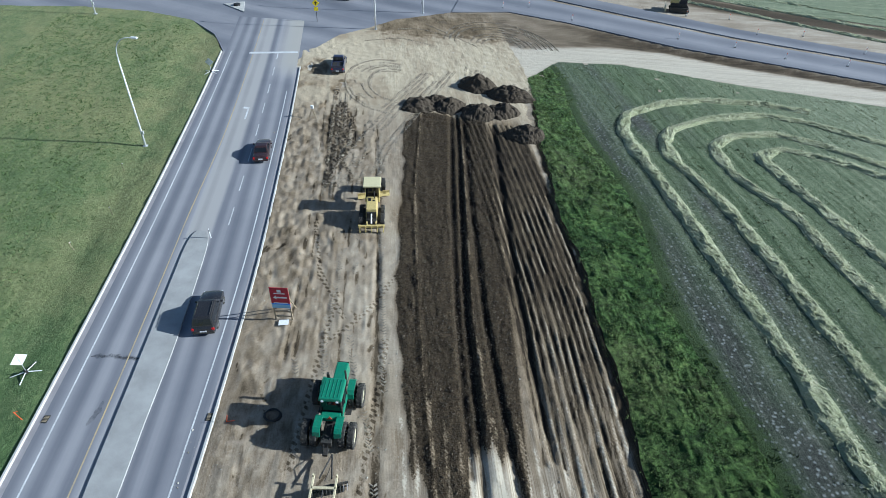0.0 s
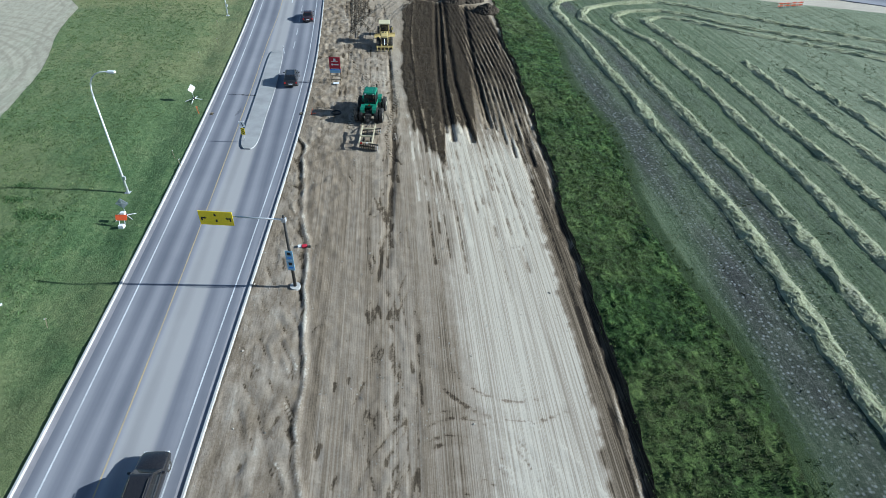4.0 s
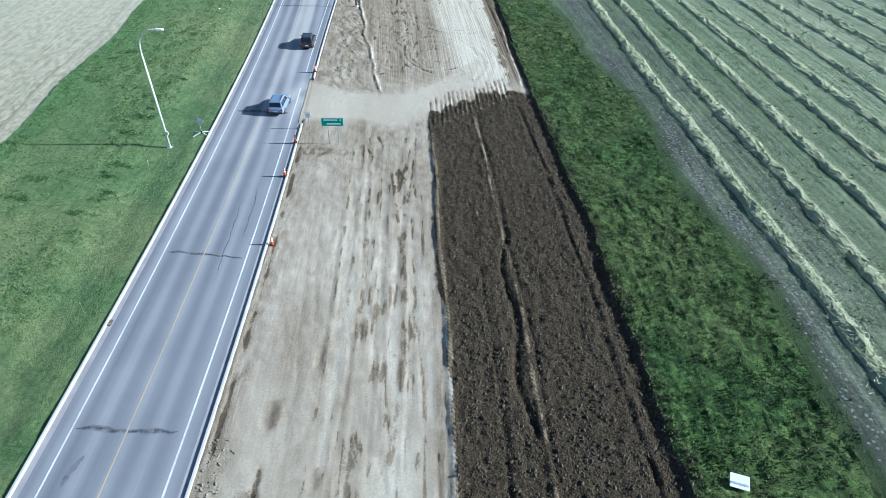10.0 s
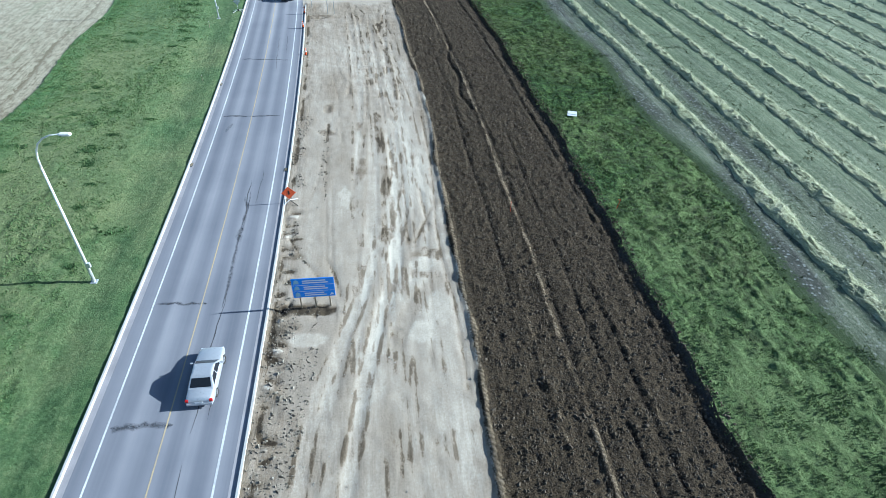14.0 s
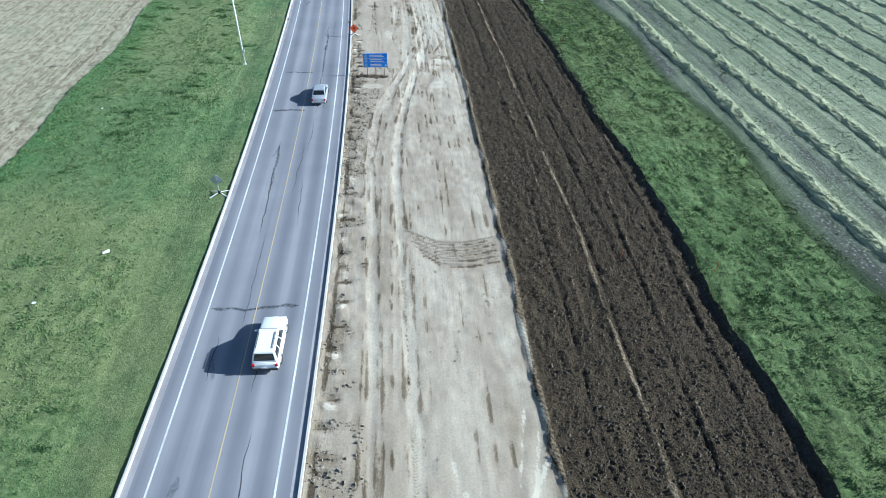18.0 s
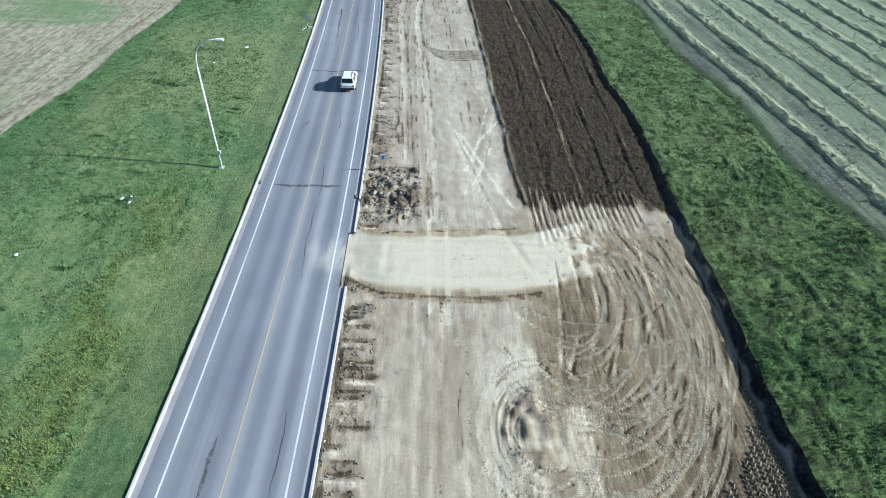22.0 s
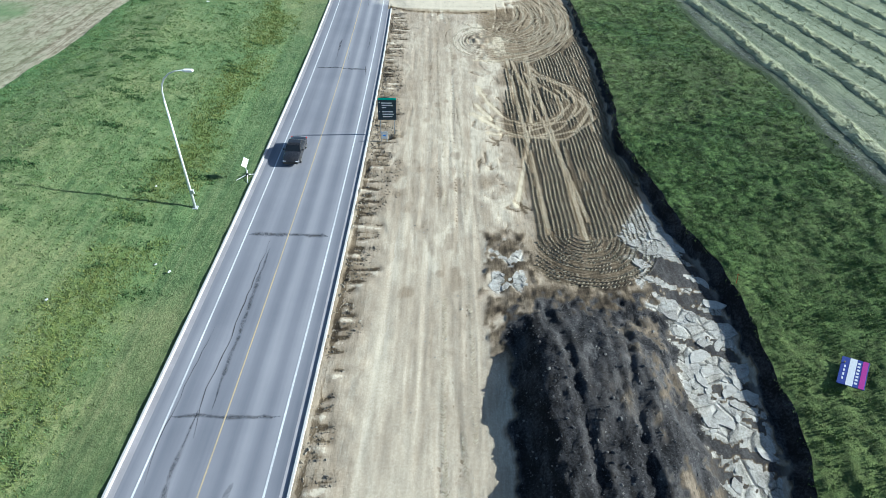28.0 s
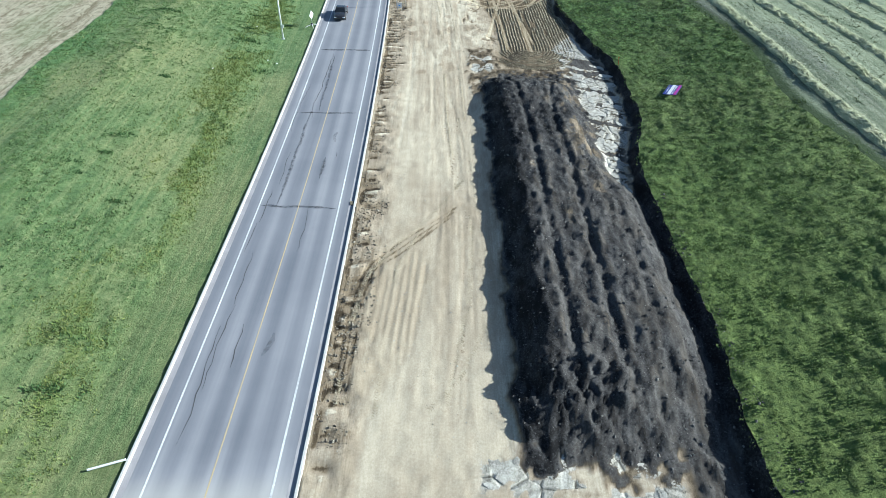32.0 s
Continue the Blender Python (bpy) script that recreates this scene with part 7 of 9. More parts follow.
ok = (e > -0.2) & (d < hay_edge(y) + 0.9 - 2.2 * gen.rand(len(d)) ** 2 + 1.2 * wavy(d * 0.5, y * 0.5)) & below_haul(d, y) & (gen.rand(len(d)) < 0.2 + 0.8 * sstep(0.3, 0.6, tufts(d + 50, y, 0.8)))
scatter_blades("ditch_grass", d[ok], y[ok], 0.07 + 0.13 * gen.rand(ok.sum()) * (0.6 + 0.6 * np.clip(fbm(d[ok] * 0.4, y[ok] * 0.4), -0.5, 1)), blade_material("lush_blades", [(0.0, (0.036, 0.060, 0.020)), (0.35, (0.075, 0.115, 0.036)), (0.6, (0.135, 0.186, 0.060)), (0.85, (0.22, 0.28, 0.105)), (1.0, (0.34, 0.35, 0.16))], 0.72), "uncut lush grass above the ditch", "grass", 5, 0.24, 0.055)
d, y = pick(42000, 44, 110, -110, 278)
ok = (d > hay_edge(y) + 7 * gen.rand(len(d))) & below_haul(d, y)
scatter_blades("hay_stubble", d[ok], y[ok], 0.07 + 0.08 * gen.rand(ok.sum()), blade_material("stubble_blades", [(0.0, (0.05, 0.072, 0.03)), (0.5, (0.11, 0.13, 0.06)), (1.0, (0.26, 0.25, 0.14))]), "short green hay stubble", "stubble", 3, 0.25, 0.08)


def windrow(pts, width=1.5, tall=0.30, straws=34, label="pale loose windrow of cut hay"):
    """A ridge of cut hay along world points, with straws on it."""
    p = np.array(pts, float)
    seg = np.r_[0, np.cumsum(np.hypot(*np.diff(p, axis=0).T))]
    s = np.arange(0, seg[-1], 0.4)
    px, py = np.interp(s, seg, p[:, 0]), np.interp(s, seg, p[:, 1])
    for _ in range(6):
        px[1:-1], py[1:-1] = (px[:-2] + 2 * px[1:-1] + px[2:]) / 4, (py[:-2] + 2 * py[1:-1] + py[2:]) / 4
    wig = 0.16 * fbm(s * 0.07 + p[0, 0], s * 0)
    tx, ty = np.gradient(px), np.gradient(py)
    t = np.hypot(tx, ty)
    nx_, ny_ = -ty / t, tx / t
    px, py = px + nx_ * wig, py + ny_ * wig
    base = height(px - cx(py), py)
    prof = np.linspace(-1, 1, 9)
    w = width / 2 * (0.9 + 0.22 * fbm(s * 0.35, s * 0 + p[0, 1]))
    off = prof[None] * w[:, None]
    up = tall * 0.75 * (1 - prof[None] ** 2) * (0.8 + 0.75 * fbm(s[:, None] * 1.1 + prof[None], prof[None] * 2.2 + p[0, 0])) + 0.02
    up[:, [0, -1]] = -0.05
    v = np.stack([px[:, None] + nx_[:, None] * off, py[:, None] + ny_[:, None] * off, base[:, None] + up], 2).reshape(-1, 3)
    q = grid_faces(len(s), 9)
    tri = np.concatenate([q[:, :3], q[:, [0, 2, 3]]])
    n = int(s[-1] * straws)
    i = gen.randint(0, len(s), n)
    o = np.clip(gen.normal(0, 0.5, n), -1.8, 1.8)
    bx = px[i] + nx_[i] * o * w[i] + gen.uniform(-0.2, 0.2, n)
    by = py[i] + ny_[i] * o * w[i] + gen.uniform(-0.2, 0.2, n)
    bz = base[i] + np.maximum(0.02, tall * (1 - o ** 2)) + gen.uniform(-0.04, 0.09, n)
    a = gen.rand(n) * 6.283
    ln, wd = gen.uniform(0.10, 0.30, n), gen.uniform(0.02, 0.05, n)
    dx, dy = np.cos(a), np.sin(a)
    sv = np.stack([np.stack([bx - dx * ln - dy * wd, by - dy * ln + dx * wd, bz - 0.05], 1), np.stack([bx - dx * ln + dy * wd, by - dy * ln - dx * wd, bz - 0.05], 1),
                   np.stack([bx + dx * ln, by + dy * ln, bz + gen.uniform(-0.05, 0.12, n)], 1)], 1).reshape(-1, 3)
    verts_ = np.concatenate([v, sv])
    tri = np.concatenate([tri, len(v) + np.arange(n * 3).reshape(-1, 3)])
    me = mesh_of("hay_windrow", verts_, tri, STRAW)
    me.materials.append(HAY)
    me.polygons.foreach_set("material_index", np.r_[np.ones(2 * len(q), np.int32), np.zeros(n, np.int32)])
    return tagged(new("hay_windrow", me), label, "hay windrow", "hay windrows", "stuff")


def along(rows, y0, y1, step=6):
    return [(cx(y) + float(table(y, rows)), y) for y in np.arange(y0, y1, step)]


windrow(along(WIND[0][1], -120, 250) + [(9.0, 256.4), (10.0, 261.5), (15.3, 265.7), (21.7, 268.0), (29.6, 268.2), (36, 266.5)], 2.1, 0.42, 56)
windrow(along(WIND[1][1], -120, 243) + [(13.8, 250), (13.6, 254.2), (15, 257.9), (20.7, 262.1), (28.9, 264.7), (34.4, 263.1), (42, 258.5), (60, 249), (90, 236)], 2.0, 0.40, 48)
windrow(along(WIND[2][1], -120, 241) + [(20.3, 247), (19.4, 253.7), (22.4, 257.1), (28.6, 258.9), (33.5, 256.7), (39.6, 252.4), (60, 242), (90, 229)], 1.9, 0.38, 40)
windrow(along(WIND[3][1], -110, 232) + [(26.5, 246), (24.7, 252), (27.9, 254.7), (34, 252.6), (38.4, 249.4), (60, 238), (90, 225)], 1.9, 0.38, 36)
for k in range(10):
    rows = [(yy, dd + 5.7 * (k + 1)) for yy, dd in WIND[3][1]]
    windrow(along(rows, -90 + 4 * k, 236 - 3.0 * k), 1.9, 0.36, 26 if k < 4 else 13)
for k in range(3):
    windrow([(27 + 3 * k, 318 + 5 * k), (60, 300 + 8 * k), (110, 284 + 8 * k)], 1.4, 0.3, 10)


# ---- things: helpers ----
def grow(parts_):
    """Joins bmeshes into one."""
    out = bmesh.new()
    for b in parts_:
        me = bpy.data.meshes.new("tmp")
        b.to_mesh(me)
        out.from_mesh(me)
        bpy.data.meshes.remove(me)
        b.free()
    return out


def box(sx, sy, sz, x=0, y=0, z=0, bevel=0.0, turn=None, taper=1.0):
    """A box centred at (x, y, z); taper narrows its top."""
    bm = bmesh.new()
    bmesh.ops.create_cube(bm, size=1)
    for q in bm.verts:
        t = taper if q.co.z > 0 else 1.0
        q.co = Vector((q.co.x * sx * t, q.co.y * sy * t, q.co.z * sz))
    if bevel:
        bmesh.ops.bevel(bm, geom=list(bm.edges), offset=bevel, segments=2, affect="EDGES", profile=0.6)
    bm.transform((Matrix.Translation((x, y, z)) @ turn) if turn else Matrix.Translation((x, y, z)))
    return bm


def rod(a, b, r, r2=None, seg=10):
    """A round bar from a to b."""
    a, b = Vector(a), Vector(b)
    bm = bmesh.new()
    bmesh.ops.create_cone(bm, cap_ends=True, segments=seg, radius1=r, radius2=r if r2 is None else r2, depth=(b - a).length)
    bm.transform(Matrix.Translation((a + b) / 2) @ (b - a).to_track_quat("Z", "Y").to_matrix().to_4x4())
    return bm


def bent(points, r, r2=None, seg=8):
    """A bent tube through points."""
    bm = bmesh.new()
    pts = [Vector(p) for p in points]
    rings = []
    for k, p in enumerate(pts):
        way = (pts[min(k + 1, len(pts) - 1)] - pts[max(k - 1, 0)]).normalized()
        q = way.to_track_quat("Z", "Y")
        rr = r + ((r if r2 is None else r2) - r) * k / (len(pts) - 1)
        rings.append([bm.verts.new(p + q @ Vector((rr * math.cos(6.2832 * s / seg), rr * math.sin(6.2832 * s / seg), 0))) for s in range(seg)])
    for a, b in zip(rings[:-1], rings[1:]):
        for s in range(seg):
            bm.faces.new((a[s], a[(s + 1) % seg], b[(s + 1) % seg], b[s]))
    bm.faces.new(rings[0][::-1])
    bm.faces.new(rings[-1])
    return bm


def outline(pts, depth, axis="y", bevel=0.0, at=0.0):
    """A flat outline in the plane across an axis, thickened along it."""
    bm = bmesh.new()
    put = (lambda u, w: (u, at, w)) if axis == "y" else (lambda u, w: (at, u, w)) if axis == "x" else (lambda u, w: (u, w, at))
    face = bm.faces.new([bm.verts.new(put(u, w)) for u, w in pts])
    out = bmesh.ops.extrude_face_region(bm, geom=[face])
    move = {"x": (depth, 0, 0), "y": (0, depth, 0), "z": (0, 0, depth)}[axis]
    bmesh.ops.translate(bm, vec=move, verts=[g for g in out["geom"] if isinstance(g, bmesh.types.BMVert)])
    bmesh.ops.recalc_face_normals(bm, faces=bm.faces)
    if bevel:
        bmesh.ops.bevel(bm, geom=list(bm.edges), offset=bevel, segments=2, affect="EDGES", profile=0.6)
    return bm


def part(name, bm, material, parent, label="", smooth=False):
    me = bpy.data.meshes.new(name)
    bm.to_mesh(me)
    bm.free()
    me.materials.append(material)
    if smooth:
        me.polygons.foreach_set("use_smooth", np.ones(len(me.polygons), bool))
    ob = new(name, me)
    ob.parent = parent
    return tagged(ob, label) if label else ob


def thing(name, x, y, z, turn, label, category, group=""):
    ob = new(name)
    ob.matrix_basis = pose(x, y, z, 0, 0, turn)
    return tagged(ob, label, category, group)


def land(x, y):
    return float(surface(np.array([x - cx(y)]), np.array([float(y)]))[0])


def bars(parent, rows, material, y, height_=0.1):
    """Plain bars where writing cannot be read: rows of x0, x1, z."""
    for x0, x1, z in rows:
        part("text_bar", box(x1 - x0, 0.006, height_, (x0 + x1) / 2, y, z), material, parent)


STEEL = plain("galvanised_steel", (0.62, 0.64, 0.66), 0.45, 0.55, 0.08)
PALE_STEEL = plain("pale_painted_steel", (0.78, 0.80, 0.80), 0.5, 0.1, 0.06)
BACK = plain("sign_back_aluminium", (0.55, 0.60, 0.66), 0.4, 0.6, 0.1)
WHITE = plain("white_sheeting", (0.80, 0.81, 0.82), 0.5, vary=0.05)
BLACK = plain("black_print", (0.012, 0.012, 0.014), 0.55, vary=0.1)
YELLOW = plain("yellow_sheeting", (1.0, 0.74, 0.005), 0.5, vary=0.06)
ORANGE = plain("orange_sheeting", (0.85, 0.12, 0.03), 0.5, vary=0.08)
BLUE = plain("blue_sheeting", (0.04, 0.27, 0.95), 0.45, vary=0.06)
LIGHT_BLUE = plain("pale_blue_sheeting", (0.30, 0.52, 0.72), 0.45, vary=0.06)
GREEN = plain("green_sheeting", (0.0, 0.45, 0.33), 0.45, vary=0.06)
DARK_SIGN = plain("dark_blue_green_sheeting", (0.006, 0.032, 0.055), 0.45, vary=0.1)
RED = plain("red_print", (0.42, 0.015, 0.04), 0.5, vary=0.08)
MAGENTA = plain("magenta_print", (0.45, 0.03, 0.30), 0.5, vary=0.08)
WOOD = plain("weathered_timber", (0.36, 0.29, 0.19), 0.8, vary=0.18, scale=5)
RUBBER = plain("dusty_rubber", (0.028, 0.027, 0.026), 0.85, vary=0.2, scale=4)
TRACTOR_GREEN = plain("tractor_green_paint", (0.015, 0.20, 0.115), 0.4, vary=0.12, coat=0.3)
FRAME_DARK = plain("dark_oily_steel", (0.035, 0.034, 0.033), 0.6, 0.3, 0.2)
GRADER_YELLOW = plain("machine_yellow_paint", (0.62, 0.49, 0.19), 0.45, vary=0.14, coat=0.2)
CREAM = plain("cream_roof_paint", (0.66, 0.60, 0.36), 0.5, vary=0.08)
IMPLEMENT = plain("cream_implement_paint", (0.62, 0.55, 0.36), 0.55, vary=0.15)
RIM = plain("pale_wheel_rim", (0.55, 0.52, 0.38), 0.5, 0.1, 0.15)
ALLOY = plain("alloy_wheel", (0.5, 0.5, 0.52), 0.35, 0.8, 0.08)
GLASS = Nodes("tinted_glass").done((0.012, 0.014, 0.017), 0.06, None, spec=0.6)
TAIL = plain("red_lamp_lens", (0.5, 0.01, 0.01), 0.2, vary=0.04)
HEAD = plain("clear_lamp_lens", (0.75, 0.77, 0.8), 0.12, vary=0.03)
PILE = clod_material("pile_soil", [(0.0, (0.035, 0.028, 0.021)), (0.7, (0.075, 0.06, 0.044)), (1.0, (0.13, 0.105, 0.08))])


# ---- street lamps ----
def street_lamp(x, y, turn, first=None):
    m = pose(x, y, land(x, y), 0, 0, turn)
    if first:
        return copy_thing(first, m)
    ob = thing("street_lamp", x, y, land(x, y), turn, "tall tapered steel street lamp with a curved arm on the verge", "street lamp", "street lamps along the verge")
    part("base_plate", box(0.5, 0.5, 0.06, 0, 0, 0.03, 0.015), STEEL, ob)
    for sx in (-1, 1):
        for sy in (-1, 1):
            part("anchor_bolt", rod((0.18 * sx, 0.18 * sy, 0.05), (0.18 * sx, 0.18 * sy, 0.14), 0.02, seg=6), STEEL, ob)
    part("mast", rod((0, 0, 0.05), (0, 0, 10.6), 0.13, 0.075, 12), PALE_STEEL, ob, smooth=True)
    part("hand_hole_cover", box(0.12, 0.03, 0.3, 0, -0.12, 0.9, 0.01), STEEL, ob)
    part("service_box", box(0.28, 0.2, 0.42, 0.16, -0.05, 1.8, 0.02), STEEL, ob, "grey service box on the mast")
    arc = [(0, 0, 10.6), (0.03, 0, 11.2), (0.16, 0, 11.8), (0.45, 0, 12.35), (0.9, 0, 12.75), (1.45, 0, 12.98), (2.1, 0, 13.06)]
    part("arm", bent(arc, 0.075, 0.045), PALE_STEEL, ob, smooth=True)
    head = part("lamp_head", box(0.85, 0.34, 0.16, 2.45, 0, 13.07, 0.06, taper=0.75), WHITE, ob, "white cobra-head lamp")
    part("lens", box(0.5, 0.26, 0.07, 2.5, 0, 12.97, 0.02), HEAD, head)
    return ob


lamp = None
for x, y in ((-48.9, 243.9), (-38.95, 188.8), (-29.36, 125.5), (-23.13, 61.4), (-19.43, -9.6), (-18.46, -81.7), (-79.4, 286.0)):
    lamp_ob = street_lamp(x, y, 2, lamp)
    lamp = lamp or lamp_ob
copy_thing(lamp, pose(-29.7, 288.1, 0.0, 0, 0, 170))
copy_thing(lamp, pose(-22.8, 298.5, 0.0, 0, 0, 170))


# ---- temporary sign stands ----
def sign_stand(x, y, turn, face, label, kind="back"):
    z = land(x, y)
    ob = thing("sign_stand", x, y, z, turn, label, "sign stand", "temporary sign stands")
    for k, (a, ln) in enumerate(((35, 1.15), (145, 1.15), (215, 1.05), (325, 1.05))):
        part("leg", rod((0.06 * math.cos(radians(a)), 0.06 * math.sin(radians(a)), 0.28), (ln * math.cos(radians(a)), ln * math.sin(radians(a)), 0.02), 0.035, seg=6), WHITE, ob, "white folding leg")
    part("hub", box(0.22, 0.22, 0.3, 0, 0, 0.28, 0.03), BLACK, ob)
    part("mast", rod((0, 0, 0.3), (0, 0, 2.1), 0.03, seg=6), STEEL, ob)
    panel = part("panel", box(0.85, 0.02, 0.85, 0, -0.03, 1.65, 0.004, Matrix.Rotation(radians(45), 4, "Y")), face, ob, "square sign panel set on its corner")
    part("brace", box(1.0, 0.03, 0.04, 0, -0.055, 1.65), STEEL, ob)
    part("brace", box(0.04, 0.03, 1.0, 0, -0.055, 1.65), STEEL, ob)
    return ob


sign_stand(-49.7, 265.3, 14, BACK, "folding sign stand on white crossed legs, seen from behind")
sign_stand(-40.9, 210.3, 60, WHITE, "folding sign stand on white crossed legs with a pale panel")
sign_stand(-26.8, 128.4, 8, BACK, "folding sign stand with a blue-grey panel back on crossed legs")
sign_stand(-18.0, 30.0, 5, BACK, "folding sign stand with a blue-grey panel back by the kerb")
sign_stand(-15.1, -76.4, 70, WHITE, "folding sign stand with a bright white panel beside the kerb")
sign_stand(-36.9, 184.6, 10, BACK, "folding sign stand with weighted feet behind the orange board")
ob = thing("warning_board", -36.6, 183.4, land(-36.6, 183.4), 8, "orange and white warning board leaning on a frame in the grass", "warning board")
part("panel", box(1.05, 0.04, 0.55, 0, 0, 0.85, 0.01, Matrix.Rotation(radians(-25), 4, "X")), ORANGE, ob)
for sx in (-0.25, 0.25):
    part("leg", rod((sx, 0.2, 1.1), (sx, -0.35, 0.0), 0.03, seg=6), WHITE, ob)
part("battery_box", box(0.5, 0.4, 0.35, 0, -0.5, 0.18, 0.04), WHITE, ob)
part("battery_box", box(0.45, 0.4, 0.3, 0, 0.55, 0.95, 0.04), WHITE, ob)

ob = thing("roll_up_sign", -9.35, 72.0, land(-9.35, 72.0), 8, "orange roll-up diamond sign on crossed legs beside the kerb", "warning sign")
part("panel", box(0.95, 0.015, 0.95, 0, -0.02, 1.15, 0.004, Matrix.Rotation(radians(45), 4, "Y")), ORANGE, ob)
part("symbol", box(0.16, 0.006, 0.42, 0.02, -0.034, 1.18, 0.002), BLACK, ob, "black worker-shaped bar")
for a in (40, 140, 220, 320):
    part("leg", rod((0, 0, 0.35), (0.95 * math.cos(radians(a)), 0.95 * math.sin(radians(a)), 0.02), 0.03, seg=6), WHITE if a in (40, 220) else BLACK, ob)
part("mast", rod((0, 0.01, 0.3), (0, 0.01, 1.8), 0.025, seg=6), STEEL, ob)


# ---- fixed signs ----
def post_sign(name, x, y, turn, label, w, z0, z1, face, posts, post_mat=STEEL, thick=0.04):
    ob = thing(name, x, y, land(x, y), turn, label, "sign")
    p = part("panel", box(w, thick, z1 - z0, 0, 0, (z0 + z1) / 2, 0.006), face, ob)
    for sx in posts:
        part("post", box(0.09, 0.09, z1 - 0.1 + 0.5, sx, 0.07, (z1 - 0.1 - 0.5) / 2 + 0.0, 0.008), post_mat, ob)
    return ob, p


ob, p = post_sign("guide_sign", -11.4, 127.7, 6, "green guide sign with white lettering on two posts", 2.35, 2.25, 3.2, GREEN, (-0.55, 0.5))
bars(p, [(-0.95, 0.55, 2.95), (-0.6, 0.9, 2.5)], WHITE, -0.026, 0.17)
part("arrow", outline([(0.75, 2.95), (0.95, 3.07), (0.95, 2.83)], 0.006, "y", at=-0.03), WHITE, p)
part("border", box(2.3, 0.006, 0.03, 0, -0.024, 3.16), WHITE, p)
ob, p = post_sign("small_sign", -15.0, 130.9, 6, "small white plate sign on one post by the kerb", 0.6, 1.45, 2.15, WHITE, (0.0,))
part("arrow", box(0.3, 0.006, 0.08, 0, -0.024, 1.8), BLACK, p)
ob, p = post_sign("service_sign", -5.15, 58.0, 4, "blue three-row service sign with white writing on posts", 3.1, 1.1, 2.95, BLUE, (-1.1, 0.0, 1.1), WOOD)
bars(p, [(-0.75, 0.95, 2.72), (-0.75, 1.1, 2.52), (-0.7, 0.85, 2.12), (-0.7, 1.05, 1.92), (-0.7, 0.75, 1.5), (-0.7, 0.9, 1.3)], WHITE, -0.026, 0.1)
for z in (2.65, 2.05, 1.42):
    part("symbol", outline([(-1.4, z - 0.2), (-1.0, z - 0.2), (-1.05, z + 0.1), (-1.2, z + 0.2), (-1.35, z + 0.1)], 0.006, "y", at=-0.03), LIGHT_BLUE, p, "pale service symbol")
for z in (2.3, 1.7):
    part("divider", box(3.0, 0.006, 0.025, 0, -0.024, z), WHITE, p)
part("symbol", outline([(1.15, 1.2), (1.45, 1.3), (1.3, 1.5)], 0.006, "y", at=-0.03), WHITE, p)
ob, p = post_sign("route_marker", -3.2, -8.9, 4, "small white route marker with a blue figure on a post", 0.55, 1.1, 1.7, WHITE, (0.0,))
part("symbol", box(0.22, 0.006, 0.32, 0, -0.024, 1.4), BLUE, p)
ob, p = post_sign("destination_sign", -2.15, -67.2, 3, "dark sign with a green heading band and white writing", 1.95, 1.75, 4.05, DARK_SIGN, (-0.75, 0.75), STEEL)
part("heading", box(1.95, 0.05, 0.22, 0, 0, 4.17, 0.01), GREEN, p, "green heading strip")
bars(p, [(-0.62, 0.5, 3.72), (-0.55, 0.62, 3.45), (-0.55, -0.1, 3.2), (-0.55, 0.6, 2.72), (-0.5, 0.75, 2.42), (-0.45, 0.55, 2.15)], WHITE, -0.026, 0.12)
for z in (3.8, 2.72):
    part("arrow", outline([(-0.85, z - 0.08), (-0.72, z), (-0.85, z + 0.08)], 0.006, "y", at=-0.03), WHITE, p)
ob, p = post_sign("small_sign", -2.4, -68.7, 3, "white square plate sign on short legs in the dirt", 0.72, 0.35, 1.2, WHITE, (-0.28, 0.28))
part("symbol", box(0.3, 0.006, 0.14, 0.0, -0.024, 0.75), BLUE, p)

ob = thing("information_board", -23.75, 218.0, land(-23.75, 218.0), 4, "red timber-framed notice board with a white arrow and a blue foot", "notice board")
for sx in (-0.68, 0.68):
    part("post", box(0.1, 0.12, 3.5, sx, 0.08, 1.75, 0.01), WOOD, ob)
    part("back_stay", rod((sx, 0.1, 2.4), (sx, 1.4, 0.0), 0.05, seg=6), WOOD, ob)
p = part("panel", box(1.5, 0.05, 2.2, 0, 0, 2.5, 0.008), RED, ob)
part("arrow", outline([(-0.55, 2.55), (-0.28, 2.75), (-0.28, 2.62), (0.55, 2.62), (0.55, 2.48), (-0.28, 2.48), (-0.28, 2.35)], 0.006, "y", at=-0.034), WHITE, p)
part("emblem", box(0.32, 0.006, 0.3, 0, -0.03, 3.25), WHITE, p, "plain white emblem square")
bars(p, [(-0.45, 0.45, 2.98), (-0.55, 0.55, 1.95)], WHITE, -0.03, 0.09)
part("foot_band", box(1.5, 0.012, 0.42, 0, -0.031, 1.6), LIGHT_BLUE, p, "pale blue band with a darker edge")
part("foot_band", box(1.5, 0.014, 0.1, 0, -0.032, 1.85), BLUE, p)
part("rail", box(1.5, 0.08, 0.12, 0, 0.08, 0.9, 0.01), WOOD, ob)
part("rail", box(1.5, 0.08, 0.12, 0, 0.08, 0.35, 0.01), WOOD, ob)
part("loose_board", box(0.8, 0.6, 0.03, 0.05, -0.35, 0.06, 0.005, Matrix.Rotation(radians(8), 4, "Z")), WHITE, ob)

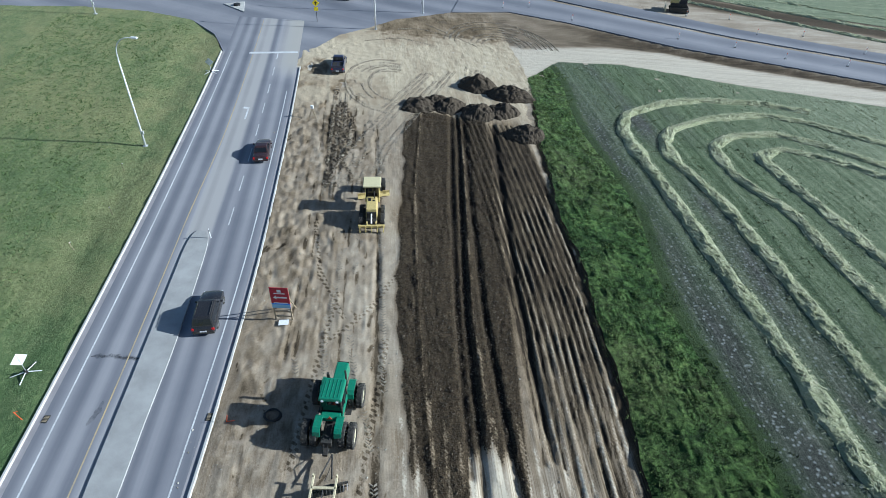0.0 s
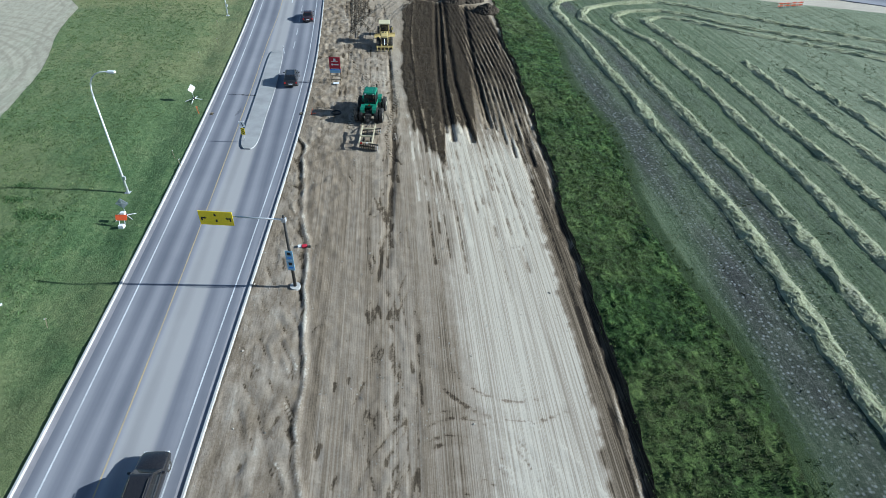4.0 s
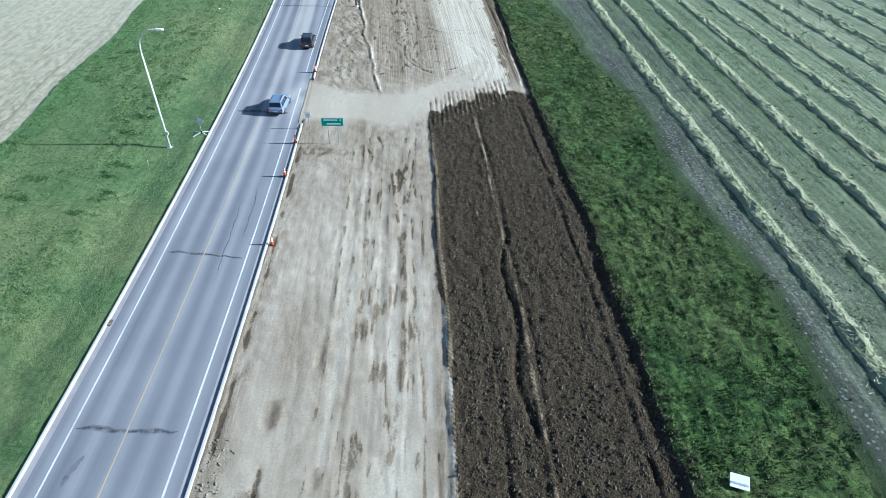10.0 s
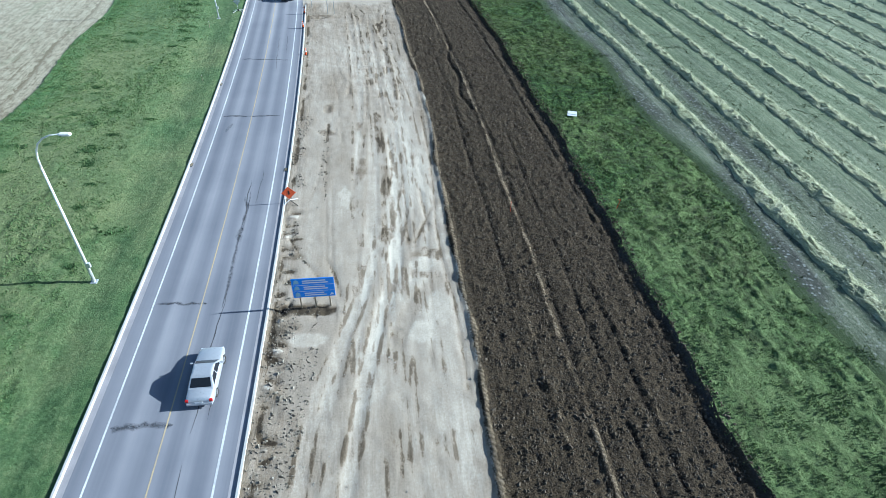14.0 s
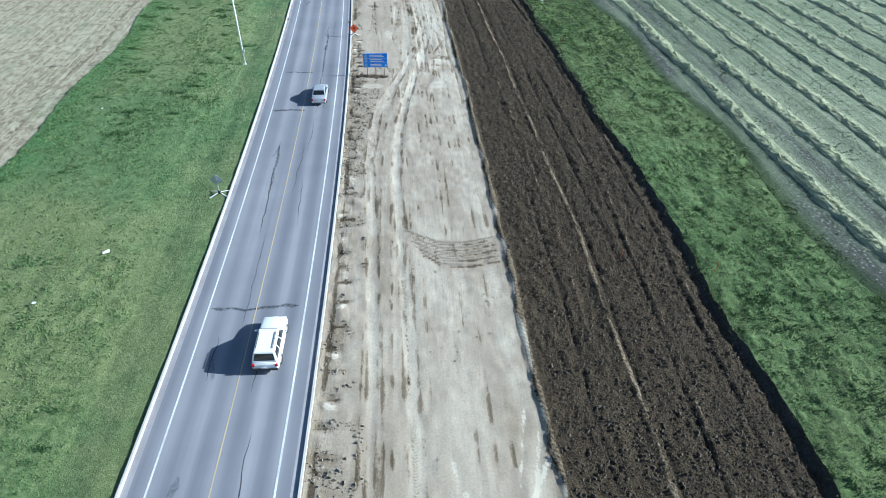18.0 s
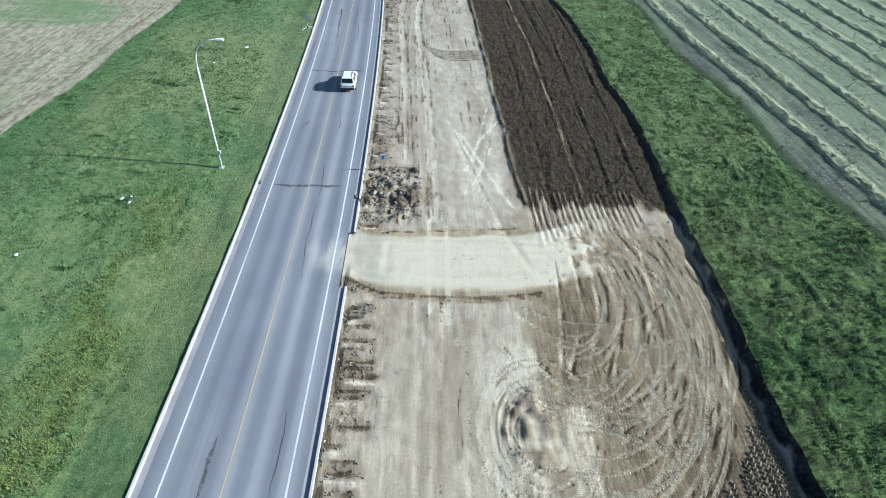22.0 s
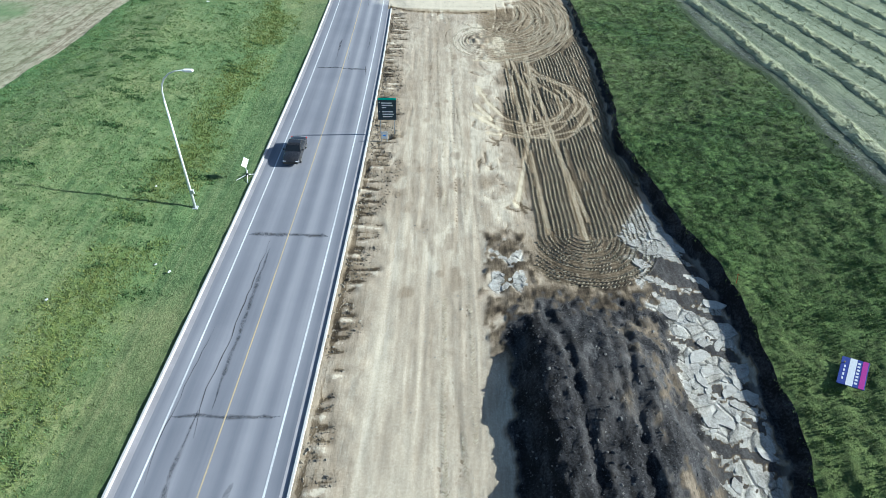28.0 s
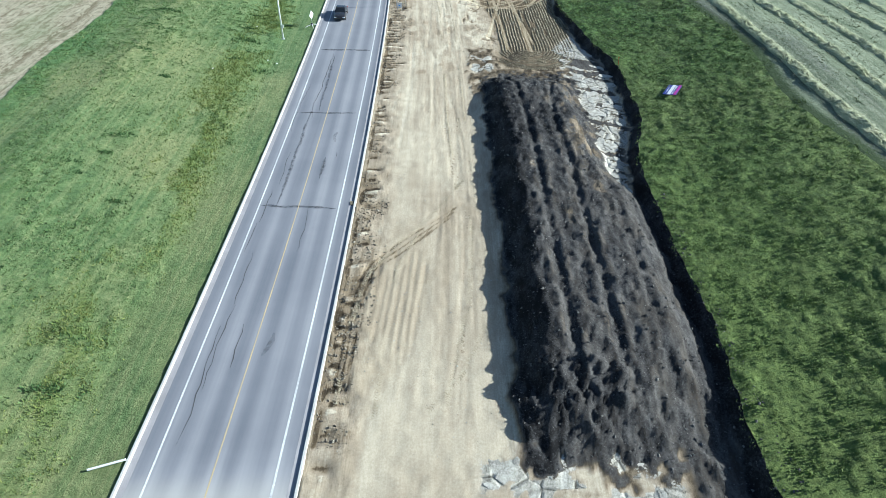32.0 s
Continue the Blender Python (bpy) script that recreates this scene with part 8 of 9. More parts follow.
ob = thing("overhead_sign", -17.95, 176.5, land(-17.95, 176.5), 2, "yellow lane-use sign on a steel cantilever over the road", "overhead sign")
part("footing", rod((0, 0, -0.3), (0, 0, 0.18), 0.45, seg=14), CONCRETE, ob)
part("pole", rod((0, 0, 0.15), (0, 0, 7.5), 0.14, 0.10, 12), FRAME_DARK, ob, "dark weathered steel pole", smooth=True)
part("arm", rod((0.1, 0, 7.1), (-4.2, -0.05, 7.2), 0.075, 0.06, 10), STEEL, ob, smooth=True)
part("arm_bracket", box(0.34, 0.34, 0.35, 0, 0, 7.1, 0.03), STEEL, ob)
p = part("panel", box(2.65, 0.05, 1.3, -5.3, -0.12, 7.0, 0.01), YELLOW, ob)
part("arm_stub", rod((-4.2, -0.05, 7.2), (-6.2, -0.05, 7.23), 0.06, seg=8), STEEL, ob)
for sx, pts in ((-1.0, [(-0.18, -0.2), (-0.06, -0.2), (-0.06, 0.0), (0.1, 0.0), (0.1, -0.08), (0.26, 0.06), (0.1, 0.2), (0.1, 0.12), (-0.18, 0.12)]), (1.0, [(0.18, -0.2), (0.06, -0.2), (0.06, 0.0), (-0.1, 0.0), (-0.1, -0.08), (-0.26, 0.06), (-0.1, 0.2), (-0.1, 0.12), (0.18, 0.12)])):
    part("arrow", outline([(-5.3 + sx + a, 6.95 + b) for a, b in pts], 0.008, "y", at=-0.155), BLACK, p)
part("symbol", outline([(-5.42, 7.2), (-5.22, 7.2), (-5.3, 7.45), (-5.42, 7.45)], 0.008, "y", at=-0.155), BLACK, p)
part("symbol", outline([(-5.38, 6.65), (-5.2, 6.65), (-5.2, 6.9), (-5.34, 6.9)], 0.008, "y", at=-0.155), BLACK, p)
for z in (2.6, 3.65):
    q = part("side_panel", box(0.62, 0.04, 1.0, 0.0, -0.22, z, 0.008), LIGHT_BLUE, ob, "pale blue route panel on the pole")
    part("symbol", box(0.3, 0.008, 0.3, 0, -0.245, z + 0.2), BLACK, q)
    part("symbol", box(0.34, 0.008, 0.12, 0, -0.245, z - 0.22), BLUE, q)

ob = thing("median_sign", -30.6, 200.3, 0.15, 8, "white arrow sign over a striped hazard plate on the median", "sign")
part("post", rod((0, 0, 0), (0, 0, 2.5), 0.035, seg=8), STEEL, ob)
p = part("panel", box(0.6, 0.03, 0.7, 0, -0.05, 2.15, 0.01), WHITE, ob)
part("arrow", outline([(-0.12, 2.35), (0.02, 2.4), (0.14, 2.05), (0.2, 2.08), (0.14, 1.9), (0.0, 2.0), (0.06, 2.03), (-0.05, 2.3)], 0.006, "y", at=-0.075), BLACK, p)
q = part("hazard_plate", box(0.45, 0.03, 0.85, 0, -0.05, 1.25, 0.01), YELLOW, ob, "yellow plate with black slanting bars")
for k in range(3):
    part("slant_bar", box(0.46, 0.008, 0.09, 0, -0.07, 0.98 + 0.27 * k, 0, Matrix.Rotation(radians(35), 4, "Y")), BLACK, q)

ob = thing("median_marker", -34.0, 227.6, 0.15, 10, "thin white marker post on the median nose", "marker post")
part("post", rod((0, 0, 0), (0, 0, 1.1), 0.05, seg=8), WHITE, ob)
part("band", rod((0, 0, 0.8), (0, 0, 0.95), 0.055, seg=8), BLACK, ob)

ob = thing("junction_sign", -40.6, 290.0, 0.0, 10, "yellow diamond junction sign over a yellow plate on a post", "sign")
part("post", rod((0, 0, 0), (0, 0, 3.6), 0.05, seg=8), FRAME_DARK, ob)
p = part("panel", box(0.9, 0.03, 0.9, 0, -0.05, 3.2, 0.01, Matrix.Rotation(radians(45), 4, "Y")), YELLOW, ob)
part("symbol", box(0.12, 0.006, 0.6, 0, -0.072, 3.2), BLACK, p)
part("symbol", box(0.5, 0.006, 0.12, 0, -0.072, 3.25), BLACK, p)
part("plate", box(0.7, 0.03, 0.6, 0, -0.05, 2.2, 0.01), YELLOW, ob)

# fallen boards in the grass
ob = thing("leasing_board", 31.0, -100.4, land(31.0, -100.4) - 0.12, 0, "blue, white and magenta leasing board lying in tall grass", "advertising board")
tilt = Matrix.Rotation(radians(-35), 4, "Z") @ Matrix.Rotation(radians(-12), 4, "Y") @ Matrix.Rotation(radians(5), 4, "X")
p = part("panel", box(1.55, 2.5, 0.05, 0, 0, 0.42, 0.008, tilt), plain("leasing_board_blue", (0.030, 0.055, 0.30), 0.5), ob)
for name_, wide, at, mat_ in (("stripe", 0.40, -0.10, WHITE), ("stripe", 0.30, 0.57, MAGENTA)):
    part(name_, box(wide, 2.48, 0.05, 0, 0, 0, 0.004), mat_, p).matrix_basis = Matrix.Translation((0, 0, 0.428)) @ tilt @ Matrix.Translation((at, 0, 0))
for k in range(7):
    part("letter", box(0.16, 0.17, 0.05, 0, 0, 0, 0.004), WHITE, p).matrix_basis = Matrix.Translation((0, 0, 0.428)) @ tilt @ Matrix.Translation((0.24, -0.9 + 0.3 * k, 0))
for k in range(4):
    part("letter", box(0.10, 0.22, 0.05, 0, 0, 0, 0.004), WHITE, p).matrix_basis = Matrix.Translation((0, 0, 0.428)) @ tilt @ Matrix.Translation((-0.52, -0.7 + 0.36 * k, 0))
for sx, sy in ((-0.5, 0.9), (0.5, 0.9)):
    part("post", rod((sx + 0.4, sy, 0.5), (sx + 0.5, sy + 0.1, -0.4), 0.05, seg=6), WOOD, ob)
ob = thing("fallen_board", 21.0, 89.2, land(21.0, 89.2) + 0.05, -14, "white board lying tilted on two feet in the grass", "board")
part("panel", box(1.1, 0.85, 0.04, 0, 0, 0.28, 0.008, Matrix.Rotation(radians(14), 4, "X")), WHITE, ob)
part("stripe", box(1.0, 0.12, 0.01, 0, -0.15, 0.275, 0.002, Matrix.Rotation(radians(14), 4, "X")), BACK, ob)
for sx in (-0.4, 0.4):
    part("foot", rod((sx, 0.3, 0.3), (sx + 0.15, 0.3, -0.1), 0.03, seg=6), WHITE, ob)


# ---- cones, stakes, litter ----
def traffic_cone(x, y):
    ob = thing("traffic_cone", x, y, 0.15 if x - cx(y) < right_edge(y) + 0.7 else land(x, y), 0, "orange traffic cone with white bands beside the kerb", "traffic cone", "cones beside the kerb")
    part("base", box(0.4, 0.4, 0.05, 0, 0, 0.025, 0.01), BLACK, ob)
    part("body", rod((0, 0, 0.05), (0, 0, 0.95), 0.16, 0.05, 14), ORANGE, ob, smooth=True)
    part("band", rod((0, 0, 0.45), (0, 0, 0.58), 0.124, 0.106, 14), WHITE, ob)
    part("band", rod((0, 0, 0.68), (0, 0, 0.76), 0.094, 0.082, 14), WHITE, ob)
    return ob


for x, y in ((-15.85, 127.4), (-15.1, 120.5), (-13.15, 109.4), (-18.3, 147.1)):
    traffic_cone(x + 0.1, y)
ob = thing("survey_stake", -24.6, 208.0, land(-24.6, 208.0), 0, "short orange stake leaning in the dirt", "stake", "survey stakes")
part("lath", box(0.05, 0.03, 0.9, 0, 0, 0.4, 0.004, Matrix.Rotation(radians(14), 4, "Y")), ORANGE, ob)
part("lath", box(0.05, 0.03, 0.6, 0.25, 0, 0.18, 0.004, Matrix.Rotation(radians(70), 4, "Y")), ORANGE, ob)
stake_rnd = random.Random(4)
for x, y, o in ((-38.7, 206.4, 1), (-46.0, 224.4, 0), (-48.5, 238.2, 0), (-45.4, 230.2, 0), (-51.6, 254.6, 0), (-37.0, 195.6, 0), (-35.6, 194.0, 0), (-35.8, 170, 0), (-32.5, 150, 0), (-30.0, 141, 0), (-29.6, 121.0, 0), (-25.0, 100, 0), (21.4, 70.3, 1), (11.3, 70.3, 1), (18.2, 20.9, 1), (25.4, 18.8, 1), (27.0, -91.0, 1)):
    ob = thing("survey_stake", x, y, land(x, y), stake_rnd.uniform(0, 180), "orange survey stake with a ribbon beside the ploughed bed" if o else "pale wooden survey stake in the grass", "stake", "survey stakes")
    lath = part("lath", box(0.045, 0.02, 1.1, 0, 0, 0.5, 0.003, Matrix.Rotation(radians(stake_rnd.uniform(-12, 12)), 4, "Y")), ORANGE if o else WOOD, ob)
    part("ribbon", box(0.16, 0.01, 0.05, 0.05, 0, 0.95, 0), ORANGE if o else WHITE, ob)
litter_rnd = random.Random(6)
for x, y, s in ((-24.8, 20.9, 0.34), (-27.4, 14.6, 0.18), (-36.0, 46.9, 0.2), (-17.7, -90.4, 0.16), (-19.0, -89.7, 0.13), (-26.0, -16.9, 0.3), (-25.4, -16.4, 0.2), (-25.2, -17.3, 0.2), (-30.2, -25.8, 0.25), (-33.0, -27.1, 0.22), (-31.8, -32.6, 0.3), (-20.9, -6.0, 0.1), (-40.6, 171.5, 0.22), (-22.3, -80.0, 0.12), (-24.5, -95.0, 0.15)):
    bm = bmesh.new()
    n = 7
    ring_v = [bm.verts.new((s * (0.7 + 0.5 * litter_rnd.random()) * math.cos(6.283 * k / n), s * (0.5 + 0.4 * litter_rnd.random()) * math.sin(6.283 * k / n), 0.02 + 0.1 * litter_rnd.random() * s / 0.3)) for k in range(n)]
    top_v = bm.verts.new((0.05 * s, 0, 0.35 * s))
    low_v = bm.verts.new((0, 0, -0.05))
    for k in range(n):
        bm.faces.new((ring_v[k], ring_v[(k + 1) % n], top_v))
        bm.faces.new((ring_v[(k + 1) % n], ring_v[k], low_v))
    me = bpy.data.meshes.new("litter")
    bm.to_mesh(me)
    bm.free()
    me.materials.append(WHITE)
    ob = new("litter", me)
    ob.matrix_basis = pose(x, y, land(x, y) + 0.12, 0, 0, litter_rnd.uniform(0, 360))
    tagged(ob, "crumpled white plastic scrap in the verge grass", "litter", "scraps in the verge")

# drain grates in the gutters
for x, y in ((-37.1, 206.7), (cx(79.0) - 4.95, 79.0), (cx(131) + 4.85, 131.0), (cx(-12) - 4.95, -12.0), (cx(208.2) + right_edge(208.2) + 0.2, 208.3), (cx(-14) + 4.8, -14.0), (cx(99) - 4.95, 99.0), (cx(78.0) + 4.8, 78.0), (cx(-121) + 4.8, -121)):
    ob = thing("drain_grate", x, y, 0.02, 5, "dark rusty drain grate in the gutter", "drain")
    part("frame", box(0.38, 0.62, 0.05, 0, 0, 0.0, 0.008), FRAME_DARK, ob)
    for k in range(5):
        part("grate_bar", box(0.32, 0.045, 0.03, 0, -0.22 + 0.11 * k, 0.035, 0.004), WOOD, ob, "rust-brown bar")


# ---- vehicles ----
def tyre(r, w, parent, x, y, z, rim_mat, name="wheel", lugs=0, smooth=True):
    """A wheel across x: a tyre with rounded shoulders and a dished rim."""
    bm = bmesh.new()
    prof = [(-0.5, 0.62), (-0.5, 0.88), (-0.38, 0.98), (0.38, 0.98), (0.5, 0.88), (0.5, 0.62)]
    seg = 22
    rings = [[bm.verts.new((w * a, r * b * math.cos(6.2832 * k / seg), r * b * math.sin(6.2832 * k / seg))) for k in range(seg)] for a, b in prof]
    for a, b in zip(rings, rings[1:] + rings[:1]):
        for k in range(seg):
            bm.faces.new((a[k], a[(k + 1) % seg], b[(k + 1) % seg], b[k]))
    bmesh.ops.recalc_face_normals(bm, faces=bm.faces)
    wheel = part(name, bm, RUBBER, parent)
    wheel.location = (x, y, z)
    part("rim", rod((-0.36 * w, 0, 0), (0.36 * w, 0, 0), 0.63 * r, seg=20), rim_mat, wheel)
    part("hub", rod((-0.5 * w, 0, 0), (0.5 * w, 0, 0), 0.18 * r, seg=12), rim_mat, wheel)
    if lugs:
        pieces = []
        for k in range(lugs):
            for s in (-1, 1):
                a = 6.2832 * (k + 0.25 * s) / lugs
                m = Matrix.Rotation(a, 4, "X") @ Matrix.Translation((s * 0.24 * w, 0, r * 0.99)) @ Matrix.Rotation(radians(38 * s), 4, "Z")
                b = box(0.52 * w, 0.085 * r, 0.075 * r)
                b.transform(m)
                pieces.append(b)
        part("lugs", grow(pieces), RUBBER, wheel)
    return wheel


def loft(sections):
    """A closed skin over cross sections, each a list of points of equal count."""
    bm = bmesh.new()
    rings = [[bm.verts.new(p) for p in s] for s in sections]
    n = len(rings[0])
    for a, b in zip(rings[:-1], rings[1:]):
        for k in range(n):
            bm.faces.new((a[k], a[(k + 1) % n], b[(k + 1) % n], b[k]))
    bm.faces.new(rings[0])
    bm.faces.new(rings[-1][::-1])
    bmesh.ops.recalc_face_normals(bm, faces=bm.faces)
    return bm


def section(y, w, z0, z1, crown=0.04, tuck=0.86):
    """One car-body cross section at y: half width w, from sill z0 to deck z1."""
    zm = z0 + 0.55 * (z1 - z0)
    return [(-w * 0.93, y, z0), (-w, y, z0 + 0.25 * (z1 - z0)), (-w, y, zm), (-w * tuck - (1 - tuck) * w * 0.35, y, z1 - 0.05), (-w * tuck * 0.8, y, z1), (0, y, z1 + crown),
            (w * tuck * 0.8, y, z1), (w * tuck + (1 - tuck) * w * 0.35, y, z1 - 0.05), (w, y, zm), (w, y, z0 + 0.25 * (z1 - z0)), (w * 0.93, y, z0)]


def car(x, y, turn, paint, label, kind="suv", z=0.0, category="car"):
    """A car facing +y: lofted lower body, glasshouse with panes, wheels, lamps, bumpers and mirrors."""
    ob = thing("car" if kind != "pickup" else "pickup_truck", x, y, z, turn, label, category)
    big = {"suv": (4.7, 0.94, 1.02, 1.72, 0.36), "large": (5.2, 0.99, 1.12, 1.88, 0.40), "sedan": (4.65, 0.90, 0.92, 1.43, 0.33), "pickup": (5.7, 0.98, 1.08, 1.86, 0.40)}[kind]
    ln, w, deck, top, wr = big
    h = ln / 2
    nose = [(-h, w * 0.86, 0.42, deck * 0.80), (-h + 0.12, w * 0.96, 0.28, deck * 0.97), (-h + 0.9, w, 0.25, deck), (0, w, 0.25, deck), (h - 1.35, w, 0.25, deck * 0.99), (h - 0.5, w * 0.98, 0.27, deck * 0.88), (h - 0.1, w * 0.9, 0.30, deck * 0.74), (h, w * 0.78, 0.42, deck * 0.62)]
    shell = loft([section(a, b, c, d_) for a, b, c, d_ in nose])
    bmesh.ops.bevel(shell, geom=[e_ for e_ in shell.edges if e_.calc_face_angle(0) > 0.35], offset=0.06, segments=2, affect="EDGES", profile=0.6)
    body = part("body", shell, paint, ob, smooth=True)
    rear, front = {"suv": (-h + 0.12, 0.95), "large": (-h + 0.10, 1.0), "sedan": (-h + 0.75, 0.95), "pickup": (-0.45, 1.25)}[kind]
    rake = {"suv": 0.30, "large": 0.18, "sedan": 0.75, "pickup": 0.15}[kind]
    wt, wb = w * 0.74, w * 0.92
    base_z = deck - 0.04

    def ring4(yr, yf, ww, zz):
        return [(-ww, yr, zz), (ww, yr, zz), (ww, yf, zz), (-ww, yf, zz)]

    house = loft([ring4(rear, front, wb, base_z), ring4(rear + rake, front - 0.75, wt, top - 0.05), ring4(rear + rake + 0.16, front - 0.95, wt * 0.84, top)])
    bmesh.ops.bevel(house, geom=list(house.edges), offset=0.07, segments=2, affect="EDGES", profile=0.6)
    part("cabin", house, paint, ob)
    f0, f1 = 0.12, 0.86

    def pane(name, a, b, c, d_, lab):
        bm = bmesh.new()
        pts = [Vector(q) for q in (a, b, c, d_)]
        nrm = (pts[1] - pts[0]).cross(pts[3] - pts[0]).normalized() * 0.012
        vs = [bm.verts.new(q + nrm) for q in pts]
        lows = [bm.verts.new(q - nrm) for q in pts]
        bm.faces.new(vs)
        bm.faces.new(lows[::-1])
        for k in range(4):
            bm.faces.new((lows[k], lows[(k + 1) % 4], vs[(k + 1) % 4], vs[k]))
        part(name, bm, GLASS, ob, lab)

    def mixp(p, q, t):
        return tuple(p[i] + (q[i] - p[i]) * t for i in range(3))

    rl0, rr0, fr0, fl0 = ring4(rear, front, wb, base_z)
    rl1, rr1, fr1, fl1 = ring4(rear + rake, front - 0.75, wt, top - 0.05)
    pane("windscreen", mixp(mixp(fl0, fl1, f0), mixp(fr0, fr1, f0), 0.06), mixp(mixp(fl0, fl1, f0), mixp(fr0, fr1, f0), 0.94), mixp(mixp(fl0, fl1, f1), mixp(fr0, fr1, f1), 0.94), mixp(mixp(fl0, fl1, f1), mixp(fr0, fr1, f1), 0.06), "dark raked windscreen")
    pane("rear_window", mixp(mixp(rr0, rr1, 0.2), mixp(rl0, rl1, 0.2), 0.08), mixp(mixp(rr0, rr1, 0.2), mixp(rl0, rl1, 0.2), 0.92), mixp(mixp(rr0, rr1, f1), mixp(rl0, rl1, f1), 0.92), mixp(mixp(rr0, rr1, f1), mixp(rl0, rl1, f1), 0.08), "dark rear window")
    spans = ((0.07, 0.34), (0.37, 0.64), (0.67, 0.93)) if kind in ("suv", "large") else ((0.1, 0.48), (0.52, 0.92))
    for a0, a1 in spans:
        for (p0, p1, q0, q1) in ((rl0, rl1, fl0, fl1), (rr0, rr1, fr0, fr1)):
            pts = [mixp(mixp(p0, p1, 0.12), mixp(q0, q1, 0.12), a0), mixp(mixp(p0, p1, 0.12), mixp(q0, q1, 0.12), a1), mixp(mixp(p0, p1, 0.84), mixp(q0, q1, 0.84), a1), mixp(mixp(p0, p1, 0.84), mixp(q0, q1, 0.84), a0)]
            pane("side_window", *pts, "")
    for sy in (-h + 0.95, h - 0.92):
        for sx in (-1, 1):
            tyre(wr, 0.24, ob, sx * (w - 0.11), sy, wr, ALLOY)
    for sx in (-1, 1):
        part("tail_lamp", box(0.2, 0.14, 0.2, sx * w * 0.82, -h + 0.06, deck * 0.78, 0.02), TAIL, ob)
        part("headlamp", box(0.34, 0.22, 0.13, sx * w * 0.66, h - 0.14, deck * 0.62, 0.03), HEAD, ob)
        part("wing_mirror", box(0.2, 0.12, 0.13, sx * (w + 0.08), front - 0.35, deck + 0.06, 0.03), paint, ob)
    part("rear_bumper", box(w * 1.8, 0.16, 0.2, 0, -h + 0.02, 0.45, 0.05), FRAME_DARK if kind != "sedan" else paint, ob)
    part("front_bumper", box(w * 1.6, 0.14, 0.16, 0, h - 0.03, 0.42, 0.04), FRAME_DARK, ob)
    part("number_plate", box(0.5, 0.02, 0.13, 0, -h - 0.03, 0.62), WHITE, ob)
    part("grille", box(w * 1.0, 0.03, 0.14, 0, h + 0.0, deck * 0.52), BLACK, ob)
    if kind in ("suv", "large"):
        for sx in (-1, 1):
            part("roof_rail", rod((sx * wt * 0.82, rear + rake + 0.3, top + 0.05), (sx * wt * 0.82, front - 1.1, top + 0.05), 0.025, seg=6), FRAME_DARK, ob)
    if kind == "pickup":
        part("bed_floor", box(w * 1.6, 1.95, 0.03, 0, -h + 1.15, deck + 0.02), FRAME_DARK, ob, "dark open cargo bed")
        for sx in (-1, 1):
            part("bed_side", box(0.1, 2.1, 0.3, sx * w * 0.9, -h + 1.15, deck + 0.13, 0.03), paint, ob)
        part("tailgate", box(w * 1.75, 0.08, 0.32, 0, -h + 0.1, deck + 0.13, 0.02), paint, ob)
    return ob


BLACK_PAINT = plain("black_car_paint", (0.012, 0.012, 0.015), 0.22, vary=0.1, coat=0.8)
DARK_RED = plain("dark_maroon_car_paint", (0.03, 0.012, 0.014), 0.22, vary=0.1, coat=0.8)
NAVY = plain("navy_car_paint", (0.02, 0.028, 0.07), 0.3, vary=0.12, coat=0.6)
SILVER = plain("silver_car_paint", (0.50, 0.52, 0.55), 0.3, 0.4, 0.05, coat=0.6)
STEEL_BLUE = plain("blue_grey_car_paint", (0.22, 0.30, 0.45), 0.3, 0.3, 0.06, coat=0.6)
WHITE_PAINT = plain("white_car_paint", (0.80, 0.80, 0.79), 0.3, vary=0.04, coat=0.6)


def heading(y):
    return math.degrees(math.atan(-(cx(y + 1) - cx(y - 1)) / 2))


car(cx(244) + 5.4, 244.0, heading(244) + 2, DARK_RED, "dark maroon sedan driving in the turning lane", "sedan")
car(cx(217.8) + 4.8, 217.8, heading(218) + 2, BLACK_PAINT, "black sport utility car driving beside the median", "suv")
car(cx(157.5) + 3.0, 157.6, heading(157), BLACK_PAINT, "black sport utility car driving in the near lane", "suv")
car(cx(136) + 1.9, 136.0, heading(136) - 4, STEEL_BLUE, "blue-grey sport utility car driving past the gravel crossing", "suv")
car(cx(51) + 1.85, 51.2, heading(51), SILVER, "silver sedan driving in the near lane", "sedan")
car(cx(10.8) + 1.75, 11.0, heading(11), WHITE_PAINT, "white sport utility car driving in the near lane", "suv")
car(cx(-72) - 2.0, -72.0, heading(-72) + 180, BLACK_PAINT, "black car coming along the far lane", "sedan")
car(-31.9, 270.6, 9, NAVY, "dark blue crew-cab pickup parked on the bare ground", "pickup", land(-31.9, 270.6), "pickup truck")
car(-39.5, 303.5, 92, BLACK_PAINT, "black car waiting on the cross road", "sedan")


